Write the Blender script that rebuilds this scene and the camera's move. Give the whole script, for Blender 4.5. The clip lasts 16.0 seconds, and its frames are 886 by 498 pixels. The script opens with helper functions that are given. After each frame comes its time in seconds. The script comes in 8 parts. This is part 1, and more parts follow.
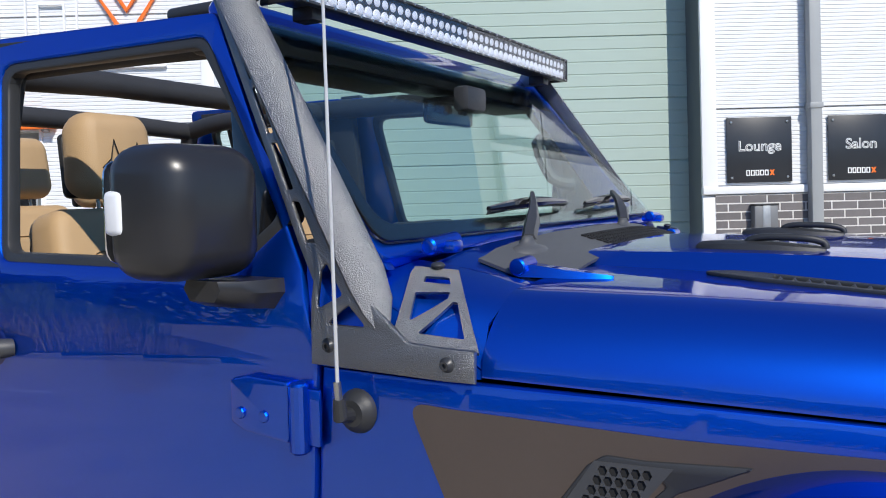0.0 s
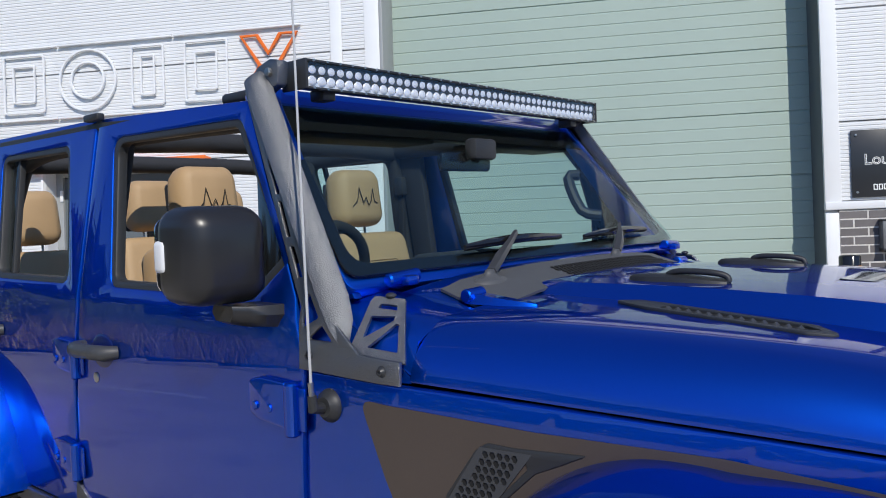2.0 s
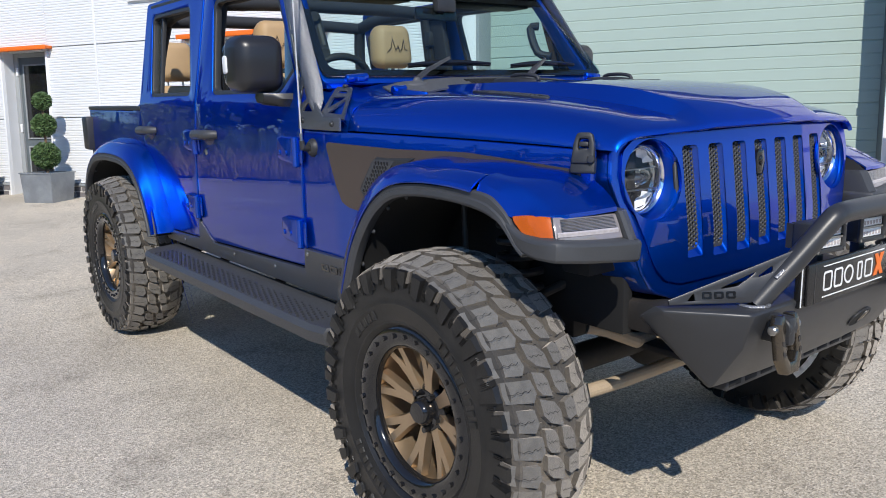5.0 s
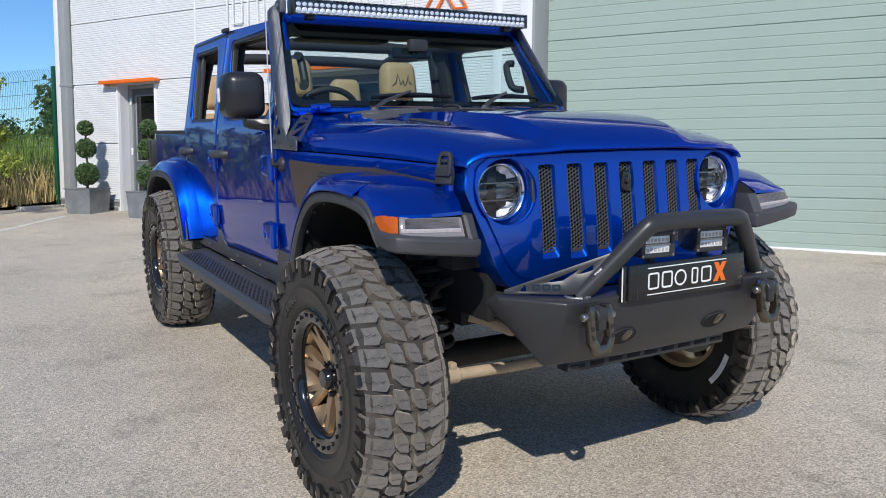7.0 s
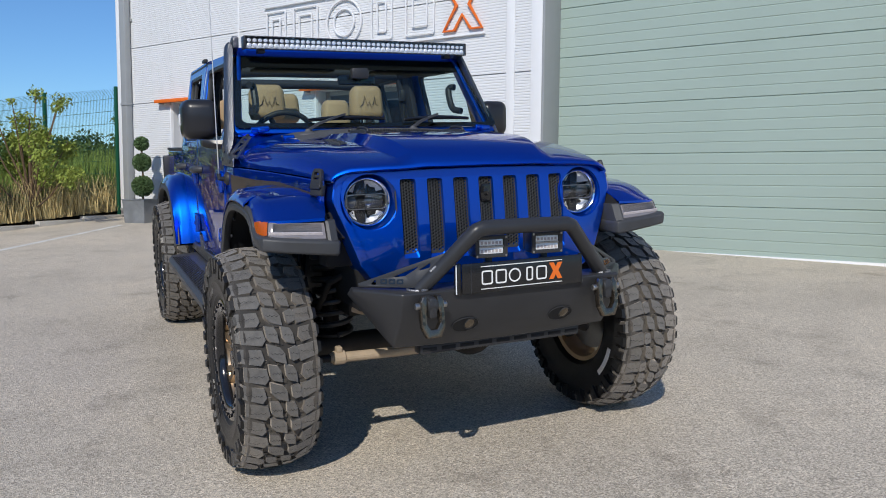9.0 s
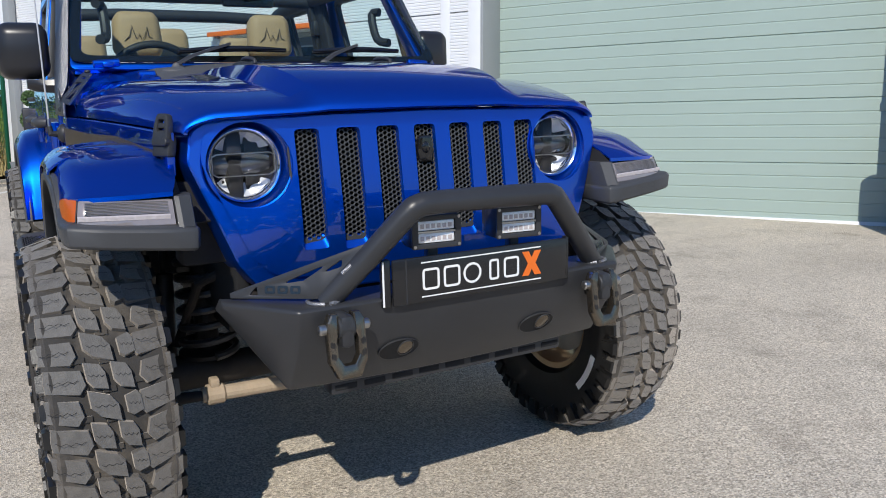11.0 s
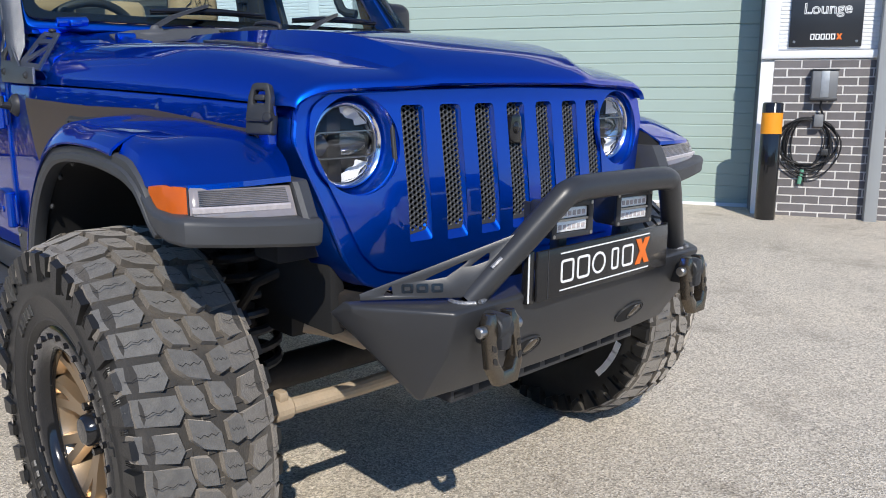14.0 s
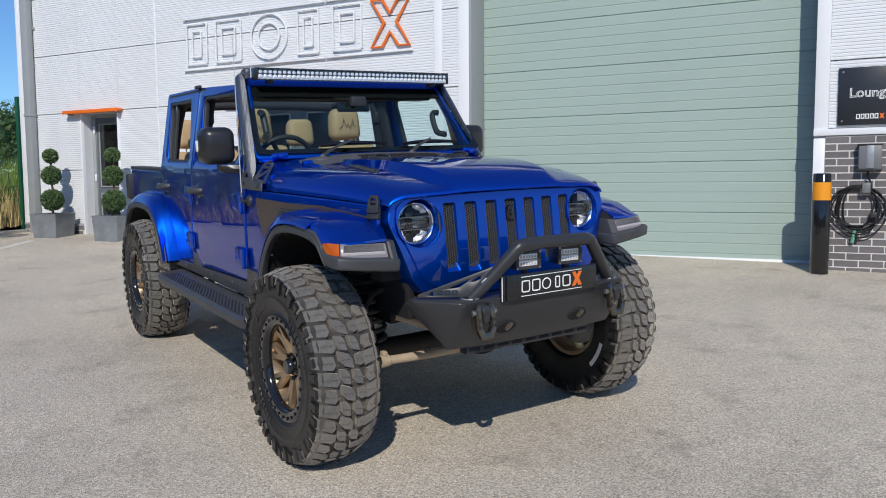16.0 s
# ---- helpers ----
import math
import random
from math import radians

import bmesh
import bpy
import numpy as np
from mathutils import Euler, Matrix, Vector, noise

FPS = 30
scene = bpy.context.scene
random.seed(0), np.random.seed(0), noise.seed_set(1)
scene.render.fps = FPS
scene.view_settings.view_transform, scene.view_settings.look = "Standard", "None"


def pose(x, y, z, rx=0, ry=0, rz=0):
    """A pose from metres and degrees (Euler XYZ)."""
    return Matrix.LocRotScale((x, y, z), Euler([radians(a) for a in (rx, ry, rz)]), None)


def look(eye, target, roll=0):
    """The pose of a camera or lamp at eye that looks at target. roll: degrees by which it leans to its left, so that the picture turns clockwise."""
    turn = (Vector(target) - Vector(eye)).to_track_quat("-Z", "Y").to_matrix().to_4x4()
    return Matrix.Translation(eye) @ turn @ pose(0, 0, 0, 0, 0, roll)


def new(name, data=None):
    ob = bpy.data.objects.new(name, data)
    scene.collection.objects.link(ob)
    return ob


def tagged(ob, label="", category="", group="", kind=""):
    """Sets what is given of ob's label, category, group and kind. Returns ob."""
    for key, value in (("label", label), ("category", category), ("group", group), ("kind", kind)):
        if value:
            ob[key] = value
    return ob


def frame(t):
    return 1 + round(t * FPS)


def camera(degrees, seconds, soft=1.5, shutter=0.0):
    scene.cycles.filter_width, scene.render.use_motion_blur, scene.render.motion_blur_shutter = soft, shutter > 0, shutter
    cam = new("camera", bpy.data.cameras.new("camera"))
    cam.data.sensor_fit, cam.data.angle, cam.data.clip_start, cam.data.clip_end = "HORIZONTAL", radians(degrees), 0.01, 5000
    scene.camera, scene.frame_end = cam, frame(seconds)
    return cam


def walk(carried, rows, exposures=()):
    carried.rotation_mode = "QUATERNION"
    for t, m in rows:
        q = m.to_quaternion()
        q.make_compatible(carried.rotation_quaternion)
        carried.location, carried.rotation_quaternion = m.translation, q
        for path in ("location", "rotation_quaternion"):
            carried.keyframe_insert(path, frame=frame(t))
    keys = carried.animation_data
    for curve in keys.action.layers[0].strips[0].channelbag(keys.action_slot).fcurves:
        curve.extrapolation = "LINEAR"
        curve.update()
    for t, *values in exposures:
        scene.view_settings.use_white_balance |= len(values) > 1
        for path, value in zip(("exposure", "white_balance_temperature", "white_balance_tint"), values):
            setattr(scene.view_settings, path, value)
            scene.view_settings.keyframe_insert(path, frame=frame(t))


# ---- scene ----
cam = camera(58.7, 16.0, soft=1.0)
PATH = [
    (0, (-0.011, -1.769, 1.391), (-1.019, -0.042, 1.356), -1.5),
    (0.5, (0.053, -1.794, 1.455), (-1.041, -0.121, 1.464), -1.9),
    (1, (0.141, -1.765, 1.511), (-1.04, -0.151, 1.54), -2.0),
    (1.5, (0.292, -1.744, 1.492), (-0.967, -0.19, 1.525), -1.8),
    (2, (0.484, -1.839, 1.426), (-0.837, -0.337, 1.436), -1.8),
    (2.5, (0.708, -1.953, 1.366), (-0.662, -0.496, 1.324), -1.6),
    (3, (0.929, -1.985, 1.304), (-0.479, -0.569, 1.188), -1.4),
    (3.5, (1.149, -2.042, 1.241), (-0.29, -0.666, 1.055), -1.1),
    (4, (1.347, -2.171, 1.194), (-0.121, -0.834, 0.954), -0.7),
    (4.2, (1.433, -2.2, 1.191), (-0.053, -0.889, 0.923), -0.9),
    (6.3, (2.309, -2.151, 1.123), (0.631, -1.087, 0.892), 0.4),
    (6.5, (2.367, -2.083, 1.123), (0.674, -1.042, 0.901), 0.4),
    (7, (2.565, -1.911, 1.12), (0.839, -0.922, 0.918), 0.5),
    (7.5, (2.802, -1.838, 1.124), (1.044, -0.905, 0.928), 0.3),
    (8, (3.041, -1.769, 1.123), (1.257, -0.885, 0.934), 0.2),
    (8.5, (3.234, -1.637, 1.127), (1.43, -0.792, 0.945), 0.2),
    (9, (3.319, -1.481, 1.135), (1.505, -0.656, 0.96), 0.4),
    (9.2, (3.286, -1.414, 1.135), (1.47, -0.592, 0.961), 0.5),
    (11.3, (2.185, -1.026, 1.105), (0.518, 0.026, 0.767), -0.4),
    (11.4, (2.112, -1.051, 1.096), (0.479, 0.049, 0.745), -0.6),
    (11.5, (2.091, -1.042, 1.09), (0.456, 0.05, 0.727), -0.4),
    (12, (1.844, -1.034, 1.027), (0.286, 0.155, 0.629), -0.1),
    (12.5, (1.654, -1.033, 0.962), (0.171, 0.246, 0.558), 0.4),
    (13, (1.592, -1.086, 0.956), (0.161, 0.255, 0.563), 0.9),
    (13.5, (1.639, -1.268, 1.022), (0.224, 0.098, 0.66), 1.0),
    (14, (1.86, -1.517, 1.104), (0.42, -0.167, 0.782), 0.7),
    (14.5, (2.188, -1.74, 1.165), (0.686, -0.45, 0.884), 0.1),
    (15, (2.552, -1.921, 1.203), (0.98, -0.71, 0.955), -0.3),
    (15.5, (3.0, -2.036, 1.22), (1.365, -0.904, 1.011), -0.5),
    (16, (3.41, -2.258, 1.222), (1.736, -1.177, 1.056), -0.4),
]
EXPOSURES = [(0, 0.22), (0.5, 0.1), (1, 0.0), (2, -0.08), (2.5, 0.0), (3.5, 0.22), (4, 0.28), (6.5, 0.06), (7, 0.02), (9, -0.16), (11.5, 0.2), (12.5, 0.38), (13.0, 0.32), (13.5, 0.33), (14.0, 0.27), (14.5, 0.22), (15, 0.05), (16, -0.13)]
walk(cam, [(t, look(eye, target, roll)) for t, eye, target, roll in PATH], EXPOSURES)

# ---- light ----
LEAN = Matrix(((0.99932, 0.00078, 0.03686), (0.00078, 0.99912, -0.04203), (-0.03686, 0.04203, 0.99844))).to_4x4()
SUN = (LEAN.to_3x3() @ Vector((0.62, -0.43, 0.66))).normalized()
world = bpy.data.worlds.new("sky")
scene.world = world
world.use_nodes = True
wn = world.node_tree.nodes
sky = wn.new("ShaderNodeTexSky")
sky.sky_type = "NISHITA"
sky.sun_disc = False
sky.sun_elevation = math.asin(SUN.z)
sky.sun_rotation = math.atan2(SUN.x, SUN.y)
sky.air_density, sky.dust_density, sky.ozone_density = 1.0, 0.0, 3.0
wn["Background"].inputs["Strength"].default_value = 0.095
tint = wn.new("ShaderNodeMix")
tint.data_type, tint.blend_type = "RGBA", "MULTIPLY"
tint.inputs[0].default_value, tint.inputs[7].default_value = 1.0, (0.68, 1.0, 1.36, 1)
world.node_tree.links.new(sky.outputs[0], tint.inputs[6])
world.node_tree.links.new(tint.outputs[2], wn["Background"].inputs["Color"])
sun = new("sun", bpy.data.lights.new("sun", "SUN"))
sun.data.energy, sun.data.angle, sun.data.color = 3.9, radians(0.53), (1.0, 0.95, 0.87)
sun.matrix_world = look(SUN * 30, (0, 0, 0))
scene.view_settings.exposure = 0.0


# ---- materials ----
def mat(name, col, rough=0.5, metal=0.0, coat=0.0, var=0.12, scale=6.0, bump=0.0, bscale=150.0, spec=0.5, flake=0.0, obj=0.0, dirt=None, dirt_amt=0.0, dscale=2.5, trans=0.0, ior=1.45, rvar=0.1):
    """A surface with broad and fine variation of colour and gloss, and fine relief."""
    m = bpy.data.materials.new(name)
    m.use_nodes = True
    nt = m.node_tree
    N, L = nt.nodes, nt.links
    b = N["Principled BSDF"]
    tc = N.new("ShaderNodeTexCoord")
    n1 = N.new("ShaderNodeTexNoise")
    n1.inputs["Scale"].default_value, n1.inputs["Detail"].default_value = scale, 5
    n2 = N.new("ShaderNodeTexNoise")
    n2.inputs["Scale"].default_value, n2.inputs["Detail"].default_value = bscale, 3
    for n in (n1, n2):
        L.new(tc.outputs["Object"], n.inputs["Vector"])
    mix = N.new("ShaderNodeMix")
    mix.data_type, mix.blend_type = "RGBA", "MIX"
    c = Vector(col)
    mix.inputs[6].default_value = (*(c * (1 - var)), 1)
    mix.inputs[7].default_value = (*[min(1, v) for v in c * (1 + var)], 1)
    add = N.new("ShaderNodeMath")
    add.operation = "MULTIPLY_ADD"
    add.inputs[1].default_value = 0.35
    L.new(n2.outputs["Fac"], add.inputs[0])
    sc = N.new("ShaderNodeMath")
    sc.operation = "MULTIPLY_ADD"
    sc.inputs[1].default_value, sc.inputs[2].default_value = 1.3, -0.33
    L.new(n1.outputs["Fac"], sc.inputs[0])
    L.new(sc.outputs[0], add.inputs[2])
    sock = add.outputs[0]
    if obj:
        oi = N.new("ShaderNodeObjectInfo")
        o2 = N.new("ShaderNodeMath")
        o2.operation = "MULTIPLY_ADD"
        o2.inputs[1].default_value = obj
        L.new(oi.outputs["Random"], o2.inputs[0])
        L.new(sock, o2.inputs[2])
        sock = o2.outputs[0]
    L.new(sock, mix.inputs[0])
    colour = mix.outputs[2]
    if dirt:
        n3 = N.new("ShaderNodeTexNoise")
        n3.inputs["Scale"].default_value, n3.inputs["Detail"].default_value, n3.inputs["Roughness"].default_value = dscale, 8, 0.65
        L.new(tc.outputs["Object"], n3.inputs["Vector"])
        ramp = N.new("ShaderNodeMapRange")
        ramp.inputs[1].default_value, ramp.inputs[2].default_value = 0.48, 0.7
        ramp.inputs[4].default_value = dirt_amt
        L.new(n3.outputs["Fac"], ramp.inputs[0])
        m2 = N.new("ShaderNodeMix")
        m2.data_type = "RGBA"
        m2.inputs[7].default_value = (*dirt, 1)
        L.new(ramp.outputs[0], m2.inputs[0])
        L.new(colour, m2.inputs[6])
        colour = m2.outputs[2]
    L.new(colour, b.inputs["Base Color"])
    rr = N.new("ShaderNodeMath")
    rr.operation = "MULTIPLY_ADD"
    rr.inputs[1].default_value, rr.inputs[2].default_value = 2 * rvar * rough, rough * (1 - rvar)
    L.new(n1.outputs["Fac"], rr.inputs[0])
    L.new(rr.outputs[0], b.inputs["Roughness"])
    b.inputs["Metallic"].default_value = metal
    b.inputs["Coat Weight"].default_value = coat
    b.inputs["Coat Roughness"].default_value = 0.02
    b.inputs["Specular IOR Level"].default_value = spec
    b.inputs["Transmission Weight"].default_value = trans
    b.inputs["IOR"].default_value = ior
    if bump:
        bp = N.new("ShaderNodeBump")
        bp.inputs["Strength"].default_value, bp.inputs["Distance"].default_value = bump, 0.003
        L.new(n2.outputs["Fac"], bp.inputs["Height"])
        L.new(bp.outputs[0], b.inputs["Normal"])
    if flake:
        vo = N.new("ShaderNodeTexVoronoi")
        vo.inputs["Scale"].default_value = 1800
        L.new(tc.outputs["Object"], vo.inputs["Vector"])
        bp = N.new("ShaderNodeBump")
        bp.inputs["Strength"].default_value, bp.inputs["Distance"].default_value = flake, 0.0004
        L.new(vo.outputs["Color"], bp.inputs["Height"])
        L.new(bp.outputs[0], b.inputs["Normal"])
    return m


def glass(name, tint=(1, 1, 1), refl=1.0, thin=True):
    """A thin pane: mostly clear, with true reflections."""
    m = bpy.data.materials.new(name)
    m.use_nodes = True
    N, L = m.node_tree.nodes, m.node_tree.links
    N.remove(N["Principled BSDF"])
    tr, gl, mx, fr = N.new("ShaderNodeBsdfTransparent"), N.new("ShaderNodeBsdfGlossy"), N.new("ShaderNodeMixShader"), N.new("ShaderNodeLayerWeight")
    tr.inputs[0].default_value = (*tint, 1)
    gl.inputs["Roughness"].default_value = 0.0
    fr.inputs[0].default_value = 0.5
    pw = N.new("ShaderNodeMath")
    pw.operation = "POWER"
    pw.inputs[1].default_value = 5.0
    L.new(fr.outputs["Facing"], pw.inputs[0])
    sc = N.new("ShaderNodeMath")
    sc.operation = "MULTIPLY_ADD"
    sc.inputs[1].default_value, sc.inputs[2].default_value = 0.9 * refl, 0.04 * refl
    L.new(pw.outputs[0], sc.inputs[0])
    L.new(sc.outputs[0], mx.inputs[0])
    L.new(tr.outputs[0], mx.inputs[1])
    L.new(gl.outputs[0], mx.inputs[2])
    L.new(mx.outputs[0], N["Material Output"].inputs["Surface"])
    return m


BLUE = mat("blue_metallic_paint", (0.001, 0.080, 0.56), 0.41, 0.93, 1.0, 0.05, 1.5, flake=0.12)
BLUE.node_tree.nodes["Principled BSDF"].inputs["Coat IOR"].default_value = 1.56
BLUE.node_tree.nodes["Principled BSDF"].inputs["Coat Roughness"].default_value = 0.008
BLUE.node_tree.nodes["Principled BSDF"].inputs["Specular Tint"].default_value = (0.02, 0.09, 0.5, 1)
BLUESHADE = mat("blue_paint_shaded", (0.004, 0.012, 0.12), 0.45, 0.3, 0.5)
# strong colour speckle stands in for the sparkle of the coat's grain
BLACKTEX = mat("textured_black_powder_coat", (0.012, 0.012, 0.014), 0.36, 0.0, 0.0, 0.95, 600, bump=0.65, bscale=520, spec=1.0, ior=2.0)
BLACKSATIN = mat("satin_black_steel", (0.032, 0.033, 0.036), 0.36, 0.0, 0.0, 0.15, 9, bump=0.06, bscale=600)
PLASTIC = mat("dark_grained_plastic", (0.028, 0.029, 0.031), 0.48, 0, 0, 0.14, 8, bump=0.12, bscale=700)
PLASTICGREY = mat("grey_grained_plastic", (0.050, 0.052, 0.056), 0.46, 0, 0, 0.14, 8, bump=0.15, bscale=700)
GLOSSBLACK = mat("gloss_black", (0.012, 0.012, 0.013), 0.12, 0, 0.4, 0.1)
DECAL = mat("matt_bronze_grey_decal", (0.10, 0.078, 0.066), 0.42, 0.4, 0, 0.1, 4)
RUBBER = mat("tyre_rubber", (0.012, 0.012, 0.012), 0.38, 0, 0, 0.25, 14, bump=0.2, bscale=260, dirt=(0.08, 0.068, 0.055), dirt_amt=0.14, dscale=7)
TREADTOP = mat("worn_tread_rubber", (0.080, 0.078, 0.074), 0.60, 0, 0, 0.4, 60, bump=0.6, bscale=240, dirt=(0.19, 0.165, 0.13), dirt_amt=0.4, dscale=9, obj=0.3)
TREADGAP = mat("dusty_tread_groove", (0.016, 0.015, 0.014), 0.8, 0, 0, 0.3, 14, bump=0.4, bscale=200, dirt=(0.20, 0.165, 0.125), dirt_amt=0.4, dscale=7)
for m in (TREADTOP, TREADGAP):
    # a film of pale dust that catches grazing light
    for key, value in (("Sheen Weight", 0.6), ("Sheen Roughness", 0.6), ("Sheen Tint", (0.9, 0.8, 0.68, 1))):
        m.node_tree.nodes["Principled BSDF"].inputs[key].default_value = value
MIRRORBLACK = mat("satin_black_mirror_plastic", (0.02, 0.02, 0.022), 0.32, 0, 0.1, 0.1, 5, bump=0.04, bscale=700)
REFLECT = mat("pale_lamp_reflector", (0.84, 0.85, 0.86), 0.3, 0.25, 0, 0.06, 30)
BRONZE = mat("bronze_alloy", (0.50, 0.37, 0.24), 0.34, 0.85, 0.15, 0.1, 8)
WELD = mat("weld_bead", (0.30, 0.30, 0.31), 0.38, 0.6, 0, 0.5, 120, bump=1.0, bscale=180)
STEEL = mat("bare_steel", (0.42, 0.41, 0.39), 0.3, 0.95, 0, 0.15, 20)
CHROME = mat("bright_reflector", (0.86, 0.87, 0.88), 0.16, 1.0, 0, 0.03)
SHACKLE = mat("gunmetal_shackle", (0.17, 0.145, 0.115), 0.24, 0.9, 0, 0.15, 20)
RUSTY = mat("dusty_rusted_steel", (0.42, 0.33, 0.23), 0.8, 0.1, 0, 0.25, 12, bump=0.4, bscale=120, dirt=(0.45, 0.33, 0.22), dirt_amt=0.7, dscale=12)
UNDER = mat("dusty_black_chassis", (0.018, 0.0165, 0.016), 0.7, 0.0, 0, 0.25, 10, bump=0.2, bscale=120, dirt=(0.07, 0.052, 0.038), dirt_amt=0.4, dscale=5)
LINER = mat("matt_black_liner", (0.012, 0.012, 0.0125), 0.85, 0, 0, 0.2, 10, bump=0.15, bscale=300)
BEIGE = mat("tan_leather", (0.46, 0.31, 0.165), 0.55, 0, 0, 0.08, 10, bump=0.35, bscale=420)
BEIGEDARK = mat("tan_perforated_leather", (0.40, 0.265, 0.135), 0.6, 0, 0, 0.1, 10, bump=0.5, bscale=600)
THREAD = mat("dark_stitching", (0.015, 0.014, 0.013), 0.8)
SEATBACK = mat("charcoal_vinyl", (0.03, 0.03, 0.032), 0.6, 0, 0, 0.15, 9, bump=0.2, bscale=500)
AMBER = mat("amber_lens", (0.50, 0.095, 0.004), 0.3, 0, 0.25, 0.1, 60, bump=0.2, bscale=700)
SMOKE = mat("smoky_lamp_glass", (0.06, 0.064, 0.07), 0.1, 0, 1.0, 0.3, 40)
COWLGREY = mat("sun_greyed_cowl_plastic", (0.075, 0.077, 0.081), 0.5, 0, 0, 0.12, 9, bump=0.2, bscale=600)
CLEARLENS = mat("smoked_clear_lens", (0.26, 0.235, 0.235), 0.14, 0.1, 0.8, 0.15, 30)
STRIPLENS = mat("pale_light_strip", (0.46, 0.42, 0.42), 0.2, 0.0, 0.6, 0.2, 120)
WHITEPART = mat("white_plastic", (0.75, 0.76, 0.77), 0.35, var=0.05)
ORANGE = mat("orange_paint", (0.78, 0.16, 0.018), 0.4, 0, 0, 0.08)
WHITEPAINT = mat("white_print", (0.82, 0.82, 0.80), 0.5, var=0.05)
PLATEBLACK = mat("black_plate_acrylic", (0.014, 0.014, 0.015), 0.25, 0, 0.2, 0.1)
LENSGLASS = glass("lamp_glass", (0.97, 0.98, 1.0))
WINDSCREEN = glass("windscreen_glass", (0.80, 0.90, 0.89), 0.9)
CLADDING = mat("white_coated_cladding", (0.72, 0.73, 0.74), 0.42, 0, 0, 0.025, 0.8, spec=0.4, dirt=(0.60, 0.60, 0.57), dirt_amt=0.18, dscale=0.9)
TRIMWHITE = mat("white_coated_trim", (0.78, 0.79, 0.80), 0.4, var=0.03)
TRIMGREY = mat("grey_coated_trim", (0.30, 0.315, 0.32), 0.45, var=0.05)
DOORGREEN = mat("sage_green_door_panel", (0.335, 0.42, 0.375), 0.5, 0, 0, 0.025, 1.2, bump=0.1, bscale=260, dirt=(0.27, 0.34, 0.30), dirt_amt=0.2, dscale=0.8)
BRICK = mat("dark_grey_brick", (0.135, 0.125, 0.125), 0.85, 0, 0, 0.25, 9, bump=0.7, bscale=160, obj=0.5)
MORTAR = mat("pale_mortar", (0.60, 0.58, 0.55), 0.95, 0, 0, 0.12, 18, bump=0.6, bscale=220)
BOLLARDY = mat("yellow_orange_band", (0.80, 0.30, 0.012), 0.5, var=0.06)
GREYMETAL = mat("dark_grey_steel", (0.10, 0.115, 0.125), 0.45, 0.0, 0, 0.1)
DOORGREY = mat("grey_door_leaf", (0.115, 0.135, 0.145), 0.4, 0, 0, 0.06)
ZINC = mat("zinc_planter", (0.27, 0.29, 0.31), 0.5, 0.55, 0, 0.25, 5, bump=0.2, bscale=60, dirt=(0.42, 0.44, 0.46), dirt_amt=0.5, dscale=4)
LEAF = mat("box_leaves", (0.085, 0.145, 0.05), 0.6, 0, 0, 0.4, 14)
FENCEGREEN = mat("green_coated_wire", (0.012, 0.085, 0.045), 0.4, var=0.1)
SIGNPANEL = mat("anthracite_sign", (0.022, 0.024, 0.028), 0.35, 0, 0.1, 0.08)
GREYBOX = mat("grey_enclosure", (0.17, 0.175, 0.18), 0.5, 0.2, var=0.06)
CABLE = mat("black_rubber_cable", (0.012, 0.012, 0.013), 0.5)
GREENPLUG = mat("green_plug", (0.12, 0.33, 0.22), 0.5)


